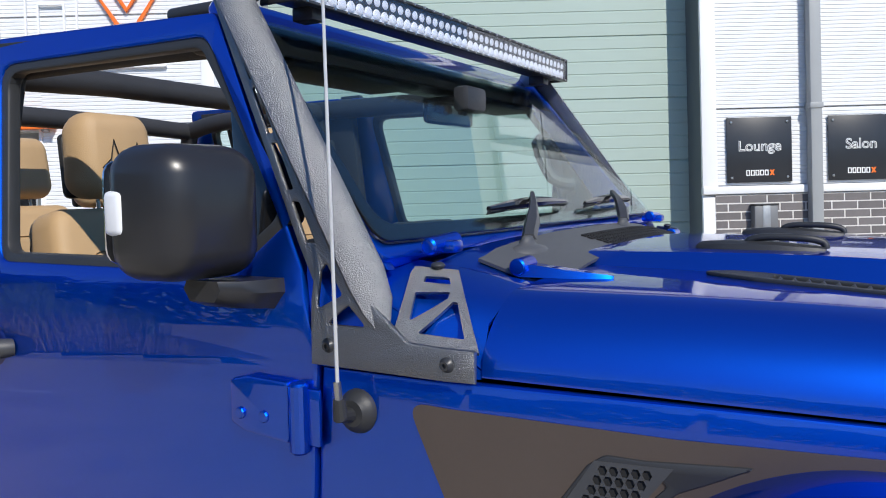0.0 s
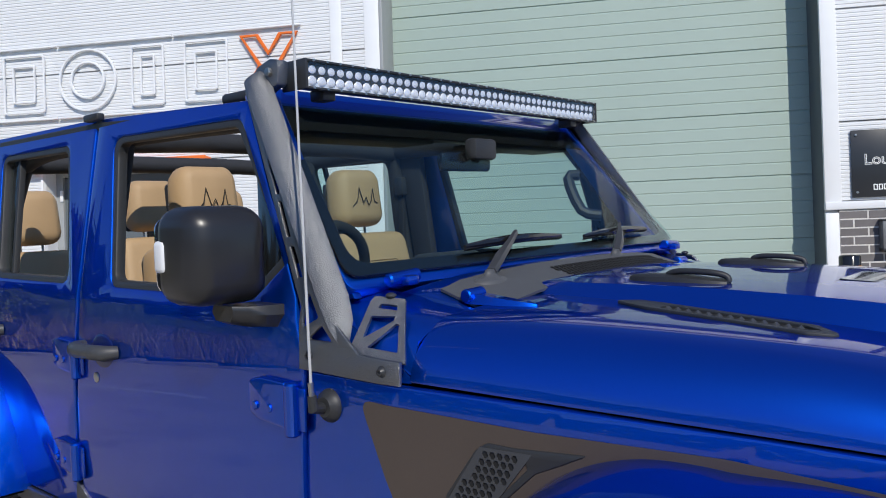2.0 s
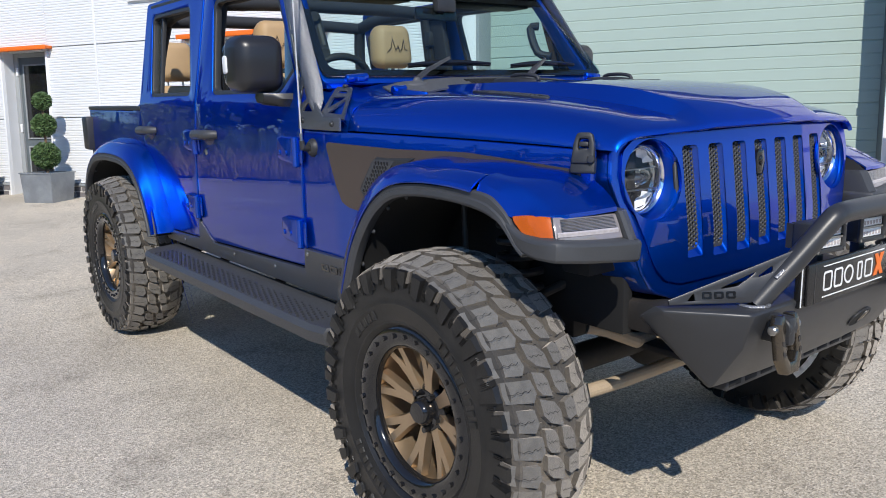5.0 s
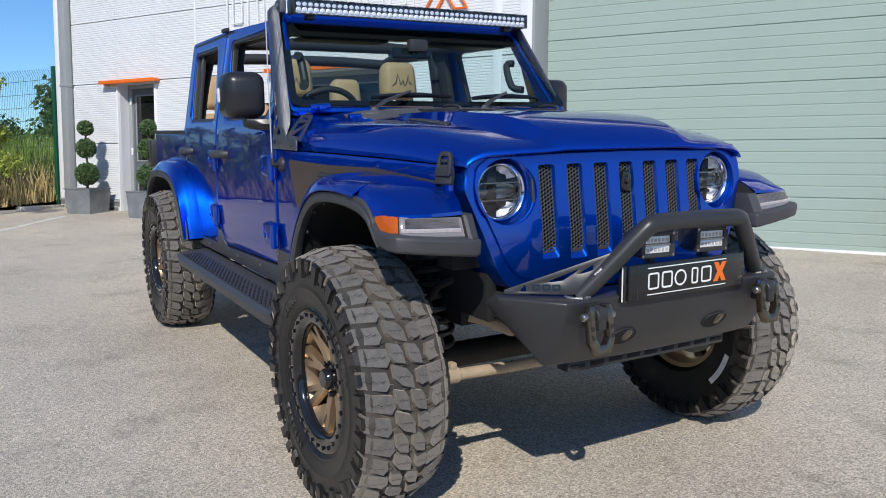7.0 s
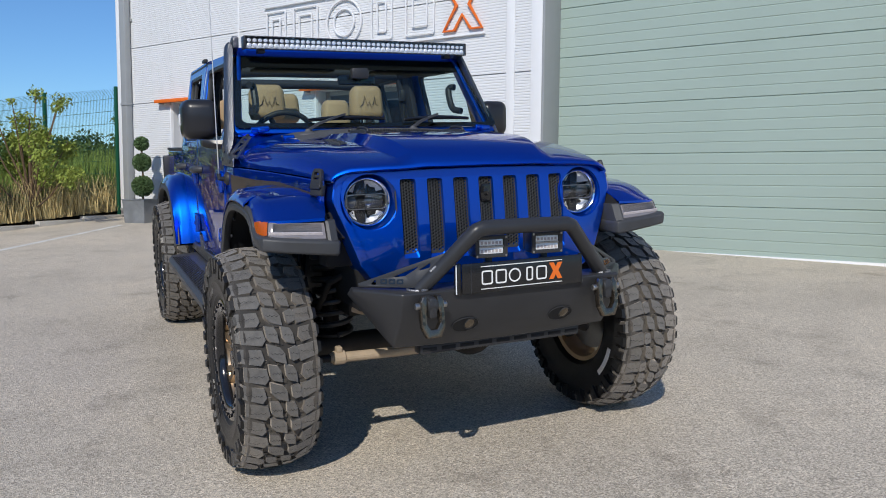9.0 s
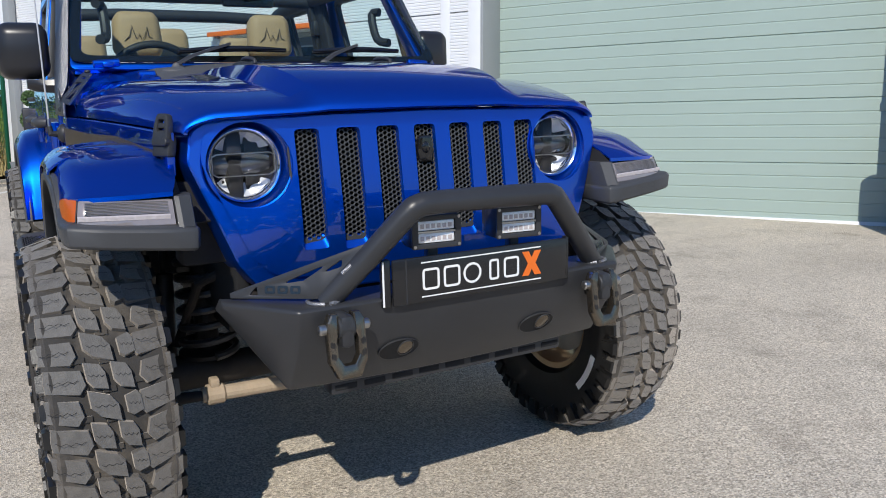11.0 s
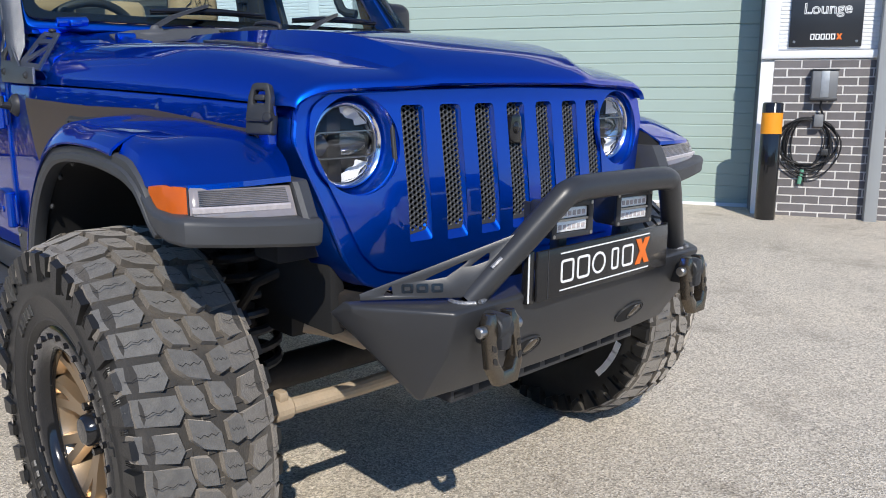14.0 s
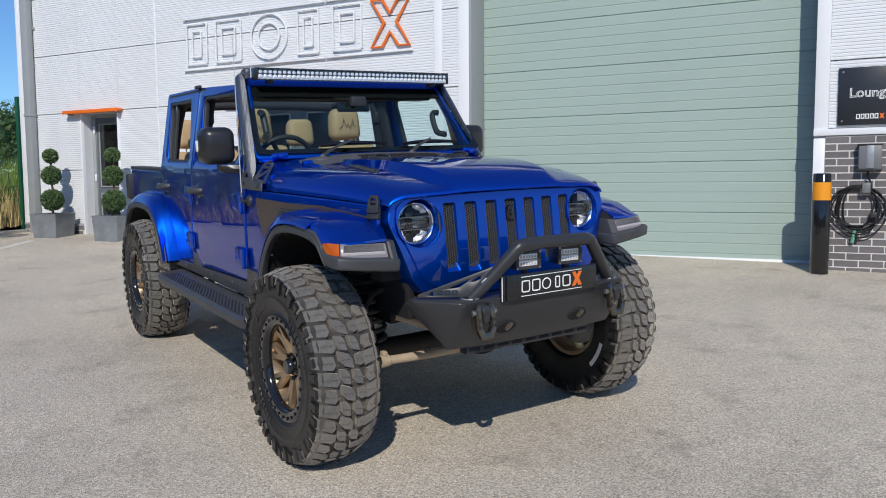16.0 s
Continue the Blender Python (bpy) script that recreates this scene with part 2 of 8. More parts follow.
def asphalt():
    m = bpy.data.materials.new("worn_asphalt")
    m.use_nodes = True
    N, L = m.node_tree.nodes, m.node_tree.links
    b = N["Principled BSDF"]
    tc = N.new("ShaderNodeTexCoord")

    def noise_node(s, d, r=0.6):
        n = N.new("ShaderNodeTexNoise")
        n.inputs["Scale"].default_value, n.inputs["Detail"].default_value, n.inputs["Roughness"].default_value = s, d, r
        L.new(tc.outputs["Object"], n.inputs["Vector"])
        return n.outputs["Fac"]

    def ramp(sock, stops):
        r = N.new("ShaderNodeValToRGB")
        el = r.color_ramp.elements
        while len(el) < len(stops):
            el.new(0.5)
        for e, (p, c) in zip(el, stops):
            e.position, e.color = p, (*c, 1)
        L.new(sock, r.inputs[0])
        return r.outputs[0]

    def mixc(fac, a, c, kind="MIX"):
        x = N.new("ShaderNodeMix")
        x.data_type, x.blend_type = "RGBA", kind
        for s, v in ((x.inputs[0], fac), (x.inputs[6], a), (x.inputs[7], c)):
            if isinstance(v, (int, float)):
                s.default_value = v
            elif isinstance(v, tuple):
                s.default_value = (*v, 1)
            else:
                L.new(v, s)
        return x.outputs[2]

    vo = N.new("ShaderNodeTexVoronoi")
    vo.inputs["Scale"].default_value = 175
    L.new(tc.outputs["Object"], vo.inputs["Vector"])
    stones = ramp(vo.outputs["Color"], [(0.0, (0.11, 0.098, 0.080)), (0.35, (0.40, 0.358, 0.295)), (0.8, (0.82, 0.735, 0.615)), (1.0, (0.98, 0.93, 0.84))])
    base = mixc(0.72, (0.54, 0.485, 0.405), stones)
    clumps = ramp(noise_node(100, 3, 0.7), [(0.30, (0.80, 0.79, 0.78)), (0.5, (1, 1, 1)), (0.68, (1.10, 1.09, 1.08))])
    base = mixc(1.0, base, clumps, "MULTIPLY")
    broad = ramp(noise_node(0.5, 6, 0.7), [(0.3, (0.80, 0.79, 0.77)), (0.5, (0.98, 0.97, 0.95)), (0.7, (1.12, 1.09, 1.04))])
    base = mixc(1.0, base, broad, "MULTIPLY")
    stain = ramp(noise_node(2.3, 8, 0.7), [(0.54, (1, 1, 1)), (0.70, (0.58, 0.565, 0.55))])
    base = mixc(0.7, base, stain, "MULTIPLY")
    L.new(base, b.inputs["Base Color"])
    b.inputs["Roughness"].default_value = 0.85
    b.inputs["Specular IOR Level"].default_value = 0.35
    bp = N.new("ShaderNodeBump")
    bp.inputs["Strength"].default_value, bp.inputs["Distance"].default_value = 0.75, 0.004
    L.new(vo.outputs["Distance"], bp.inputs["Height"])
    bp2 = N.new("ShaderNodeBump")
    bp2.inputs["Strength"].default_value, bp2.inputs["Distance"].default_value = 0.35, 0.01
    L.new(noise_node(28, 5), bp2.inputs["Height"])
    L.new(bp.outputs[0], bp2.inputs["Normal"])
    L.new(bp2.outputs[0], b.inputs["Normal"])
    return m


ASPHALT = asphalt()


# ---- mesh helpers ----
def mesh_of(bm, name, material, smooth=35):
    bmesh.ops.recalc_face_normals(bm, faces=bm.faces)
    me = bpy.data.meshes.new(name)
    bm.to_mesh(me)
    bm.free()
    if material:
        me.materials.append(material)
    if smooth:
        me.polygons.foreach_set("use_smooth", [True] * len(me.polygons))
        me.set_sharp_from_angle(angle=radians(smooth))
    return me


def part(name, bm, material, parent, label="", smooth=24, m=None):
    ob = new(name, mesh_of(bm, name, material, smooth))
    ob.parent = parent
    if m is not None:
        ob.matrix_basis = m
    return tagged(ob, label)


def thing(name, bm, material, label, category, group="", kind="", m=None, smooth=35):
    ob = new(name, mesh_of(bm, name, material, smooth))
    if m is not None:
        ob.matrix_basis = m
    return tagged(ob, label, category, group, kind)


def bm_box(x0, x1, y0, y1, z0, z1, bev=0.0, seg=2, m=None, bm=None):
    b = bmesh.new()
    bmesh.ops.create_cube(b, size=1)
    bmesh.ops.transform(b, matrix=Matrix.Translation(((x0 + x1) / 2, (y0 + y1) / 2, (z0 + z1) / 2)) @ Matrix.Diagonal((abs(x1 - x0), abs(y1 - y0), abs(z1 - z0), 1)), verts=b.verts)
    if bev:
        bmesh.ops.bevel(b, geom=b.edges[:], offset=bev, segments=seg, profile=0.5, affect="EDGES")
    if m is not None:
        bmesh.ops.transform(b, matrix=m, verts=b.verts)
    return join(bm, b)


def join(bm, b):
    """Adds b to bm (or returns b when there is none)."""
    if bm is None:
        return b
    me = bpy.data.meshes.new("tmp")
    b.to_mesh(me)
    b.free()
    bm.from_mesh(me)
    bpy.data.meshes.remove(me)
    return bm


def moved(bm, m):
    bmesh.ops.transform(bm, matrix=m, verts=bm.verts)
    return bm


def frames_along(pts, closed=False):
    n = len(pts)
    tang = []
    for i in range(n):
        a = pts[(i - 1) % n] if closed or i else pts[0]
        c = pts[(i + 1) % n] if closed or i < n - 1 else pts[-1]
        tang.append((c - a).normalized())
    up = Vector((0, 0, 1)) if abs(tang[0].z) < 0.9 else Vector((1, 0, 0))
    nrm = (up - tang[0] * up.dot(tang[0])).normalized()
    out = []
    for t in tang:
        nrm = (nrm - t * nrm.dot(t)).normalized()
        out.append((t, nrm, t.cross(nrm)))
    return out


def bevel_sharp(bm, offset, angle=0.42):
    """Rounds every edge that is sharper than the angle."""
    bmesh.ops.recalc_face_normals(bm, faces=bm.faces)
    sharp = [e for e in bm.edges if len(e.link_faces) == 2 and e.calc_face_angle(0) > angle]
    bmesh.ops.bevel(bm, geom=sharp, offset=offset, segments=2, profile=0.5, affect="EDGES")
    return bm


def bm_many(sections_list):
    """Many small closed lofts in one mesh, quickly."""
    b = bmesh.new()
    for sections in sections_list:
        rows = [[b.verts.new(p) for p in r] for r in sections]
        n = len(rows[0])
        for a, c in zip(rows, rows[1:]):
            for k in range(n):
                b.faces.new((a[k], a[(k + 1) % n], c[(k + 1) % n], c[k]))
        b.faces.new(rows[0])
        b.faces.new(rows[-1])
    return b


def bm_tube(pts, r, seg=10, closed=False, bm=None, caps=True):
    pts = [Vector(p) for p in pts]
    rr = r if isinstance(r, (list, tuple)) else [r] * len(pts)
    b = bmesh.new()
    rings = []
    for p, (t, n, s), q in zip(pts, frames_along(pts, closed), rr):
        rings.append([b.verts.new(p + (n * math.cos(2 * math.pi * k / seg) + s * math.sin(2 * math.pi * k / seg)) * q) for k in range(seg)])
    pairs = list(zip(rings, rings[1:])) + ([(rings[-1], rings[0])] if closed else [])
    for a, c in pairs:
        for k in range(seg):
            b.faces.new((a[k], a[(k + 1) % seg], c[(k + 1) % seg], c[k]))
    if caps and not closed:
        b.faces.new(rings[0])
        b.faces.new(rings[-1])
    return join(bm, b)


def bm_lathe(profile, seg=48, bm=None, m=None, closed=False):
    """profile: (radius, height along y). Turned about the y axis."""
    b = bmesh.new()
    rings = []
    for r, y in profile:
        rings.append([b.verts.new((r * math.cos(2 * math.pi * k / seg), y, r * math.sin(2 * math.pi * k / seg))) for k in range(seg)] if r > 1e-5 else [b.verts.new((0, y, 0))])
    pairs = list(zip(rings, rings[1:])) + ([(rings[-1], rings[0])] if closed else [])
    for a, c in pairs:
        for k in range(seg):
            q = [a[k % len(a)], a[(k + 1) % len(a)], c[(k + 1) % len(c)], c[k % len(c)]]
            q = list(dict.fromkeys(q))
            if len(q) > 2:
                b.faces.new(q)
    if m is not None:
        bmesh.ops.transform(b, matrix=m, verts=b.verts)
    return join(bm, b)


def bm_loft(sections, closed_section=False, cap=False, bm=None):
    b = bmesh.new()
    rows = [[b.verts.new(p) for p in s] for s in sections]
    for a, c in zip(rows, rows[1:]):
        n = len(a)
        for k in range(n if closed_section else n - 1):
            b.faces.new((a[k], a[(k + 1) % n], c[(k + 1) % n], c[k]))
    if cap and closed_section:
        b.faces.new(rows[0])
        b.faces.new(rows[-1])
    return join(bm, b)


def thicken(bm, t):
    bmesh.ops.recalc_face_normals(bm, faces=bm.faces)
    bmesh.ops.solidify(bm, geom=bm.faces[:], thickness=t)
    return bm


def rpoly(pts, r, seg=4):
    """A polygon with rounded corners; r is one radius or one for each corner."""
    out = []
    n = len(pts)
    rs = r if isinstance(r, (list, tuple)) else [r] * n
    for i in range(n):
        p, a, c = Vector(pts[i]), Vector(pts[i - 1]), Vector(pts[(i + 1) % n])
        u, v = (a - p).normalized(), (c - p).normalized()
        half = math.acos(max(-1, min(1, u.dot(v)))) / 2
        q = min(rs[i] / max(0.05, math.tan(half)), (a - p).length * 0.48, (c - p).length * 0.48)
        if rs[i] <= 0 or half > 1.55:
            out.append(tuple(p))
            continue
        p0, p1 = p + u * q, p + v * q
        for k in range(seg + 1):
            t = k / seg
            out.append(tuple(p0 * (1 - t) ** 2 + p * 2 * t * (1 - t) + p1 * t * t))
    return out


def bm_plate(outer, holes=(), thick=0.01, bevel=0.0, bm=None, m=None, cuts=()):
    """A flat plate in x, y with holes, thick about z = 0 and with its edges bevelled. cuts: (axis, value) lines that divide it."""
    cu = bpy.data.curves.new("tmp", "CURVE")
    cu.dimensions, cu.fill_mode = "2D", "BOTH"
    cu.extrude, cu.bevel_depth, cu.bevel_resolution, cu.offset = max(0.0001, thick / 2 - bevel), bevel, 1, -bevel
    for poly in (outer, *holes):
        sp = cu.splines.new("POLY")
        sp.points.add(len(poly) - 1)
        for p, q in zip(sp.points, poly):
            p.co = (q[0], q[1], 0, 1)
        sp.use_cyclic_u = True
    ob = bpy.data.objects.new("tmp", cu)
    scene.collection.objects.link(ob)
    dg = bpy.context.evaluated_depsgraph_get()
    me = bpy.data.meshes.new_from_object(ob.evaluated_get(dg))
    b = bmesh.new()
    b.from_mesh(me)
    bpy.data.objects.remove(ob)
    bpy.data.curves.remove(cu)
    bpy.data.meshes.remove(me)
    bmesh.ops.remove_doubles(b, verts=b.verts, dist=1e-5)
    for axis, value in cuts:
        no = Vector((1, 0, 0)) if axis == "x" else Vector((0, 1, 0))
        bmesh.ops.bisect_plane(b, geom=b.verts[:] + b.edges[:] + b.faces[:], plane_co=no * value, plane_no=no)
    if m is not None:
        bmesh.ops.transform(b, matrix=m, verts=b.verts)
    return join(bm, b)


def bm_text(body, size, depth, m):
    cu = bpy.data.curves.new("tmp", "FONT")
    cu.body, cu.size, cu.extrude, cu.align_x, cu.align_y = body, size, depth, "CENTER", "CENTER"
    ob = bpy.data.objects.new("tmp", cu)
    scene.collection.objects.link(ob)
    me = bpy.data.meshes.new_from_object(ob.evaluated_get(bpy.context.evaluated_depsgraph_get()))
    b = bmesh.new()
    b.from_mesh(me)
    bpy.data.objects.remove(ob)
    bpy.data.curves.remove(cu)
    bpy.data.meshes.remove(me)
    return moved(b, m)


def bm_sphere(c, r, m=None, seg=16, bm=None, sub=None):
    b = bmesh.new()
    bmesh.ops.create_uvsphere(b, u_segments=seg, v_segments=seg // 2 + 2, radius=1)
    r = r if isinstance(r, (tuple, list)) else (r, r, r)
    bmesh.ops.transform(b, matrix=Matrix.Translation(c) @ (m or Matrix()) @ Matrix.Diagonal((*r, 1)), verts=b.verts)
    return join(bm, b)


def bm_cyl(p, q, r, seg=16, bm=None, bev=0.0):
    p, q = Vector(p), Vector(q)
    if not bev:
        return bm_tube([p, q], r, seg, bm=bm)
    d = (q - p).normalized()
    return bm_tube([p, p + d * bev * 0.02, p + d * bev, q - d * bev, q - d * bev * 0.02, q], [max(r - bev, 1e-4), r - bev * 0.9, r, r, r - bev * 0.9, max(r - bev, 1e-4)], seg, bm=bm)


YZ = Matrix(((0, 0, 1, 0), (1, 0, 0, 0), (0, 1, 0, 0), (0, 0, 0, 1)))      # plate x,y -> world y,z, normal x
XZ = Matrix(((1, 0, 0, 0), (0, 0, -1, 0), (0, 1, 0, 0), (0, 0, 0, 1)))     # plate x,y -> world x,z, normal -y


# ---- ground and building ----
def ground_z(x, y):
    """The yard falls gently away from the building, and levels out farther off."""
    cx, cy = max(-16, min(14, x)), max(-16, min(7, y))
    far = max(0.0, min(1.0, (math.hypot(x + 1.5, y) - 3.5) / 3.5))
    return -0.012 - 0.03692 * cx + 0.0421 * cy - 0.033 * far


def grid_lines(lo, hi, fine_lo, fine_hi, step):
    v = list(np.arange(fine_lo, fine_hi + 1e-6, step))
    a, d = fine_hi, step
    while a < hi:
        d *= 1.5
        a = min(hi, a + d)
        v.append(a)
    a, d = fine_lo, step
    while a > lo:
        d *= 1.5
        a = max(lo, a - d)
        v.insert(0, a)
    return [float(q) for q in v]


b = bmesh.new()
gx, gy = grid_lines(-900, 900, -18, 16, 1.0), grid_lines(-900, 900, -18, 10, 1.0)
gv = [[b.verts.new((x, y, ground_z(x, y))) for x in gx] for y in gy]
for j in range(len(gy) - 1):
    for i in range(len(gx) - 1):
        b.faces.new((gv[j][i], gv[j][i + 1], gv[j + 1][i + 1], gv[j + 1][i]))
ground = thing("ground", b, ASPHALT, "worn light grey asphalt yard with fine stones", "ground", kind="structure")

BM = Matrix(((0.85438, -0.51966, 0, -1.234), (0.51966, 0.85438, 0, 5.552), (0, 0, 1, 0), (0, 0, 0, 1)))   # x along the front, y into the building
BM = BM @ Matrix.Translation((0.06, 0.34, -0.036)) @ Matrix.Rotation(radians(-1.07), 4, "Z") @ Matrix.Diagonal((1.06, 1, 1.03, 1))


def base_z(s, o=0.0):
    p = BM @ Vector((s, -o, 0))
    return ground_z(p.x, p.y)


def bm_ribbed(s0, s1, h0, h1, joints, pitch=0.0335, depth=0.005):
    """Horizontally ribbed cladding between two heights, with open joints."""
    b = bmesh.new()
    prof = []
    edges = [h0] + [j for j in joints if h0 + 0.03 < j < h1 - 0.03] + [h1]
    for e0, e1 in zip(edges, edges[1:]):
        a, c = e0 + 0.006, e1 - 0.006
        prof += [(0.03, a - 0.0005), (0.0, a)]
        n = max(1, int((c - a) / pitch))
        p = (c - a) / n
        for k in range(n):
            z = a + k * p
            prof += [(0.0, z + 0.60 * p), (depth, z + 0.70 * p), (depth, z + 0.90 * p), (0.0, z + p - 0.0002)]
        prof += [(0.03, c + 0.0005)]
    rows = [[b.verts.new((s, y, h)) for s in (s0, s1)] for y, h in prof]
    for q, r in zip(rows, rows[1:]):
        b.faces.new((q[0], q[1], r[1], r[0]))
    return b


JOINTS = [1.49, 2.45, 3.43, 4.40, 5.37]
TOP = 5.0
S_CORNER, S_DOOR0, S_DOOR1, S_ROLL0, S_ROLL1, S_END = -12.58, -11.06, -10.24, -4.08, -0.26, 6.0
wall = thing("wall_front", bm_box(S_CORNER, S_DOOR0 - 0.0, 0.03, 0.42, -0.6, TOP), CLADDING, "white horizontally ribbed metal cladding wall of an industrial unit", "wall", kind="structure", m=BM)
S_DBL0, S_DBL1 = -7.72, -6.02
part("wall_core", bm_box(S_DOOR1, S_DBL0, 0.03, 0.42, -0.6, TOP), CLADDING, wall)
part("wall_core", bm_box(S_DBL1, S_ROLL0, 0.03, 0.42, -0.6, TOP), CLADDING, wall)
part("wall_core", bm_box(S_DBL0, S_DBL1, 0.03, 0.42, 2.42, TOP), CLADDING, wall)
part("wall_core", bm_box(S_DOOR0, S_DOOR1, 0.03, 0.42, 2.42, TOP), CLADDING, wall)
part("wall_core", bm_box(S_ROLL0, S_ROLL1, 0.03, 0.42, 4.6, TOP), CLADDING, wall)
part("wall_core", bm_box(S_ROLL1, S_END, 0.03, 0.42, -0.6, TOP), CLADDING, wall)
part("cladding_panel", bm_ribbed(-12.5, S_DOOR0 - 0.03, 0.58, TOP, JOINTS), CLADDING, wall, smooth=0)
part("cladding_panel", bm_ribbed(S_DOOR0 - 0.028, S_DOOR1 + 0.028, 2.47, TOP, JOINTS), CLADDING, wall, smooth=0)
part("cladding_panel", bm_ribbed(S_DOOR1 + 0.03, -9.38, 0.58, TOP, JOINTS), CLADDING, wall, smooth=0)
part("cladding_panel", bm_ribbed(-9.345, S_DBL0 - 0.03, 0.58, TOP, JOINTS), CLADDING, wall, smooth=0)
part("cladding_panel", bm_ribbed(S_DBL0 - 0.03, S_DBL1 + 0.03, 2.47, TOP, JOINTS), CLADDING, wall, smooth=0)
part("cladding_panel", bm_ribbed(S_DBL1 + 0.03, -4.60, 0.58, TOP, JOINTS), CLADDING, wall, smooth=0)
part("cladding_panel", bm_ribbed(-4.48, -4.26, 0.58, TOP, JOINTS), CLADDING, wall, smooth=0)
part("cladding_panel", bm_ribbed(S_ROLL1 + 0.13, 3.2, 1.76, TOP, [2.45, 3.43, 4.40]), CLADDING, wall, smooth=0)
part("cladding_panel", bm_ribbed(3.24, S_END, 1.76, TOP, [2.45, 3.43, 4.40]), CLADDING, wall, smooth=0)
part("cladding_panel", bm_ribbed(S_ROLL0 - 0.1, S_ROLL1 + 0.1, 4.62, TOP, [5.37]), CLADDING, wall, smooth=0)
part("trim", bm_box(S_CORNER - 0.004, S_CORNER + 0.09, -0.012, 0.03, 0.58, TOP, 0.004), TRIMWHITE, wall)
part("trim", bm_box(-9.378, -9.347, -0.004, 0.03, 0.58, TOP, 0.003), TRIMWHITE, wall)
part("trim", bm_box(-4.598, -4.482, -0.004, 0.03, 0.58, TOP, 0.003), TRIMWHITE, wall)
part("trim", bm_box(-4.258, -4.112, -0.010, 0.03, 0.35, TOP, 0.004), TRIMWHITE, wall)
part("trim", bm_box(-4.110, S_ROLL0 + 0.002, -0.016, 0.44, 0.1, 4.6, 0.004), TRIMGREY, wall, "grey door surround trim")
part("trim", bm_box(S_ROLL1 - 0.002, S_ROLL1 + 0.128, -0.012, 0.03, 1.70, TOP, 0.004), TRIMWHITE, wall)
part("trim", bm_box(S_ROLL1 - 0.002, S_ROLL1 + 0.105, -0.010, 0.03, 0.0, 1.66, 0.004), TRIMWHITE, wall)
part("trim", bm_box(S_ROLL1 - 0.002, S_ROLL1 + 0.008, 0.031, 0.44, 0.0, 4.6), GREYMETAL, wall, "dark grey door reveal")
part("trim", bm_box(S_ROLL1 - 0.006, S_END, -0.035, 0.03, 1.685, 1.755, 0.008), TRIMWHITE, wall)
part("trim", bm_box(S_CORNER, S_DOOR0 - 0.03, -0.03, 0.03, 0.545, 0.58, 0.004), TRIMGREY, wall)
part("trim", bm_box(S_DOOR1 + 0.03, S_DBL0 - 0.03, -0.03, 0.03, 0.545, 0.58, 0.004), TRIMGREY, wall)
part("trim", bm_box(S_DBL1 + 0.03, -4.115, -0.03, 0.03, 0.545, 0.58, 0.004), TRIMGREY, wall)
part("trim", bm_box(S_ROLL0, S_ROLL1, -0.01, 0.44, 4.55, 4.62, 0.004), TRIMGREY, wall)

side = thing("wall_side", bm_box(S_CORNER, S_CORNER + 0.3, 0.42, 14, -0.6, TOP), CLADDING, "white clad side wall of the industrial unit", "wall", kind="structure", m=BM)
back = thing("wall_back", bm_box(S_CORNER, S_END, 13.7, 14, -0.6, TOP), CLADDING, "plain white back wall", "wall", kind="structure", m=BM)
side2 = thing("wall_east", bm_box(S_END - 0.3, S_END, 0.42, 13.7, -0.6, TOP), CLADDING, "plain white side wall", "wall", kind="structure", m=BM)
roof = thing("roof", bm_box(S_CORNER - 0.1, S_END + 0.1, -0.1, 14.1, TOP, TOP + 0.25, 0.03), TRIMGREY, "grey flat roof edge", "roof", kind="structure", m=BM)

# sectional door, set back in its opening
DY = 0.40
door = thing("door_1", bm_box(S_ROLL0, S_ROLL1, DY + 0.012, DY + 0.06, 0.2, 4.6), DOORGREEN, "closed sage green sectional overhead door with fine ribs", "garage door", kind="structure", m=BM)
PANELH = 0.589
for k in range(8):
    h0 = 0.275 + PANELH * k
    b = bmesh.new()
    prof = [(0.012, h0 + 0.001)]
    for q in range(5):
        z = h0 + 0.003 + q * (PANELH - 0.006) / 5
        p = (PANELH - 0.006) / 5
        prof += [(0.0, z + 0.004), (0.0, z + p - 0.013), (0.005, z + p - 0.008), (0.005, z + p - 0.003)]
    prof += [(0.012, h0 + PANELH - 0.001)]
    rows = [[b.verts.new((s, DY + y, h)) for s in (S_ROLL0 + 0.002, S_ROLL1 - 0.002)] for y, h in prof]
    for q, r in zip(rows, rows[1:]):
        b.faces.new((q[0], q[1], r[1], r[0]))
    part("door_panel", b, DOORGREEN, door, smooth=0)
part("bottom_seal", bm_box(S_ROLL0, S_ROLL1, DY - 0.03, DY + 0.02, 0.18, 0.345, 0.006), TRIMWHITE, door, "white door bottom rail")

# entrance doors
ydoor = 0.22


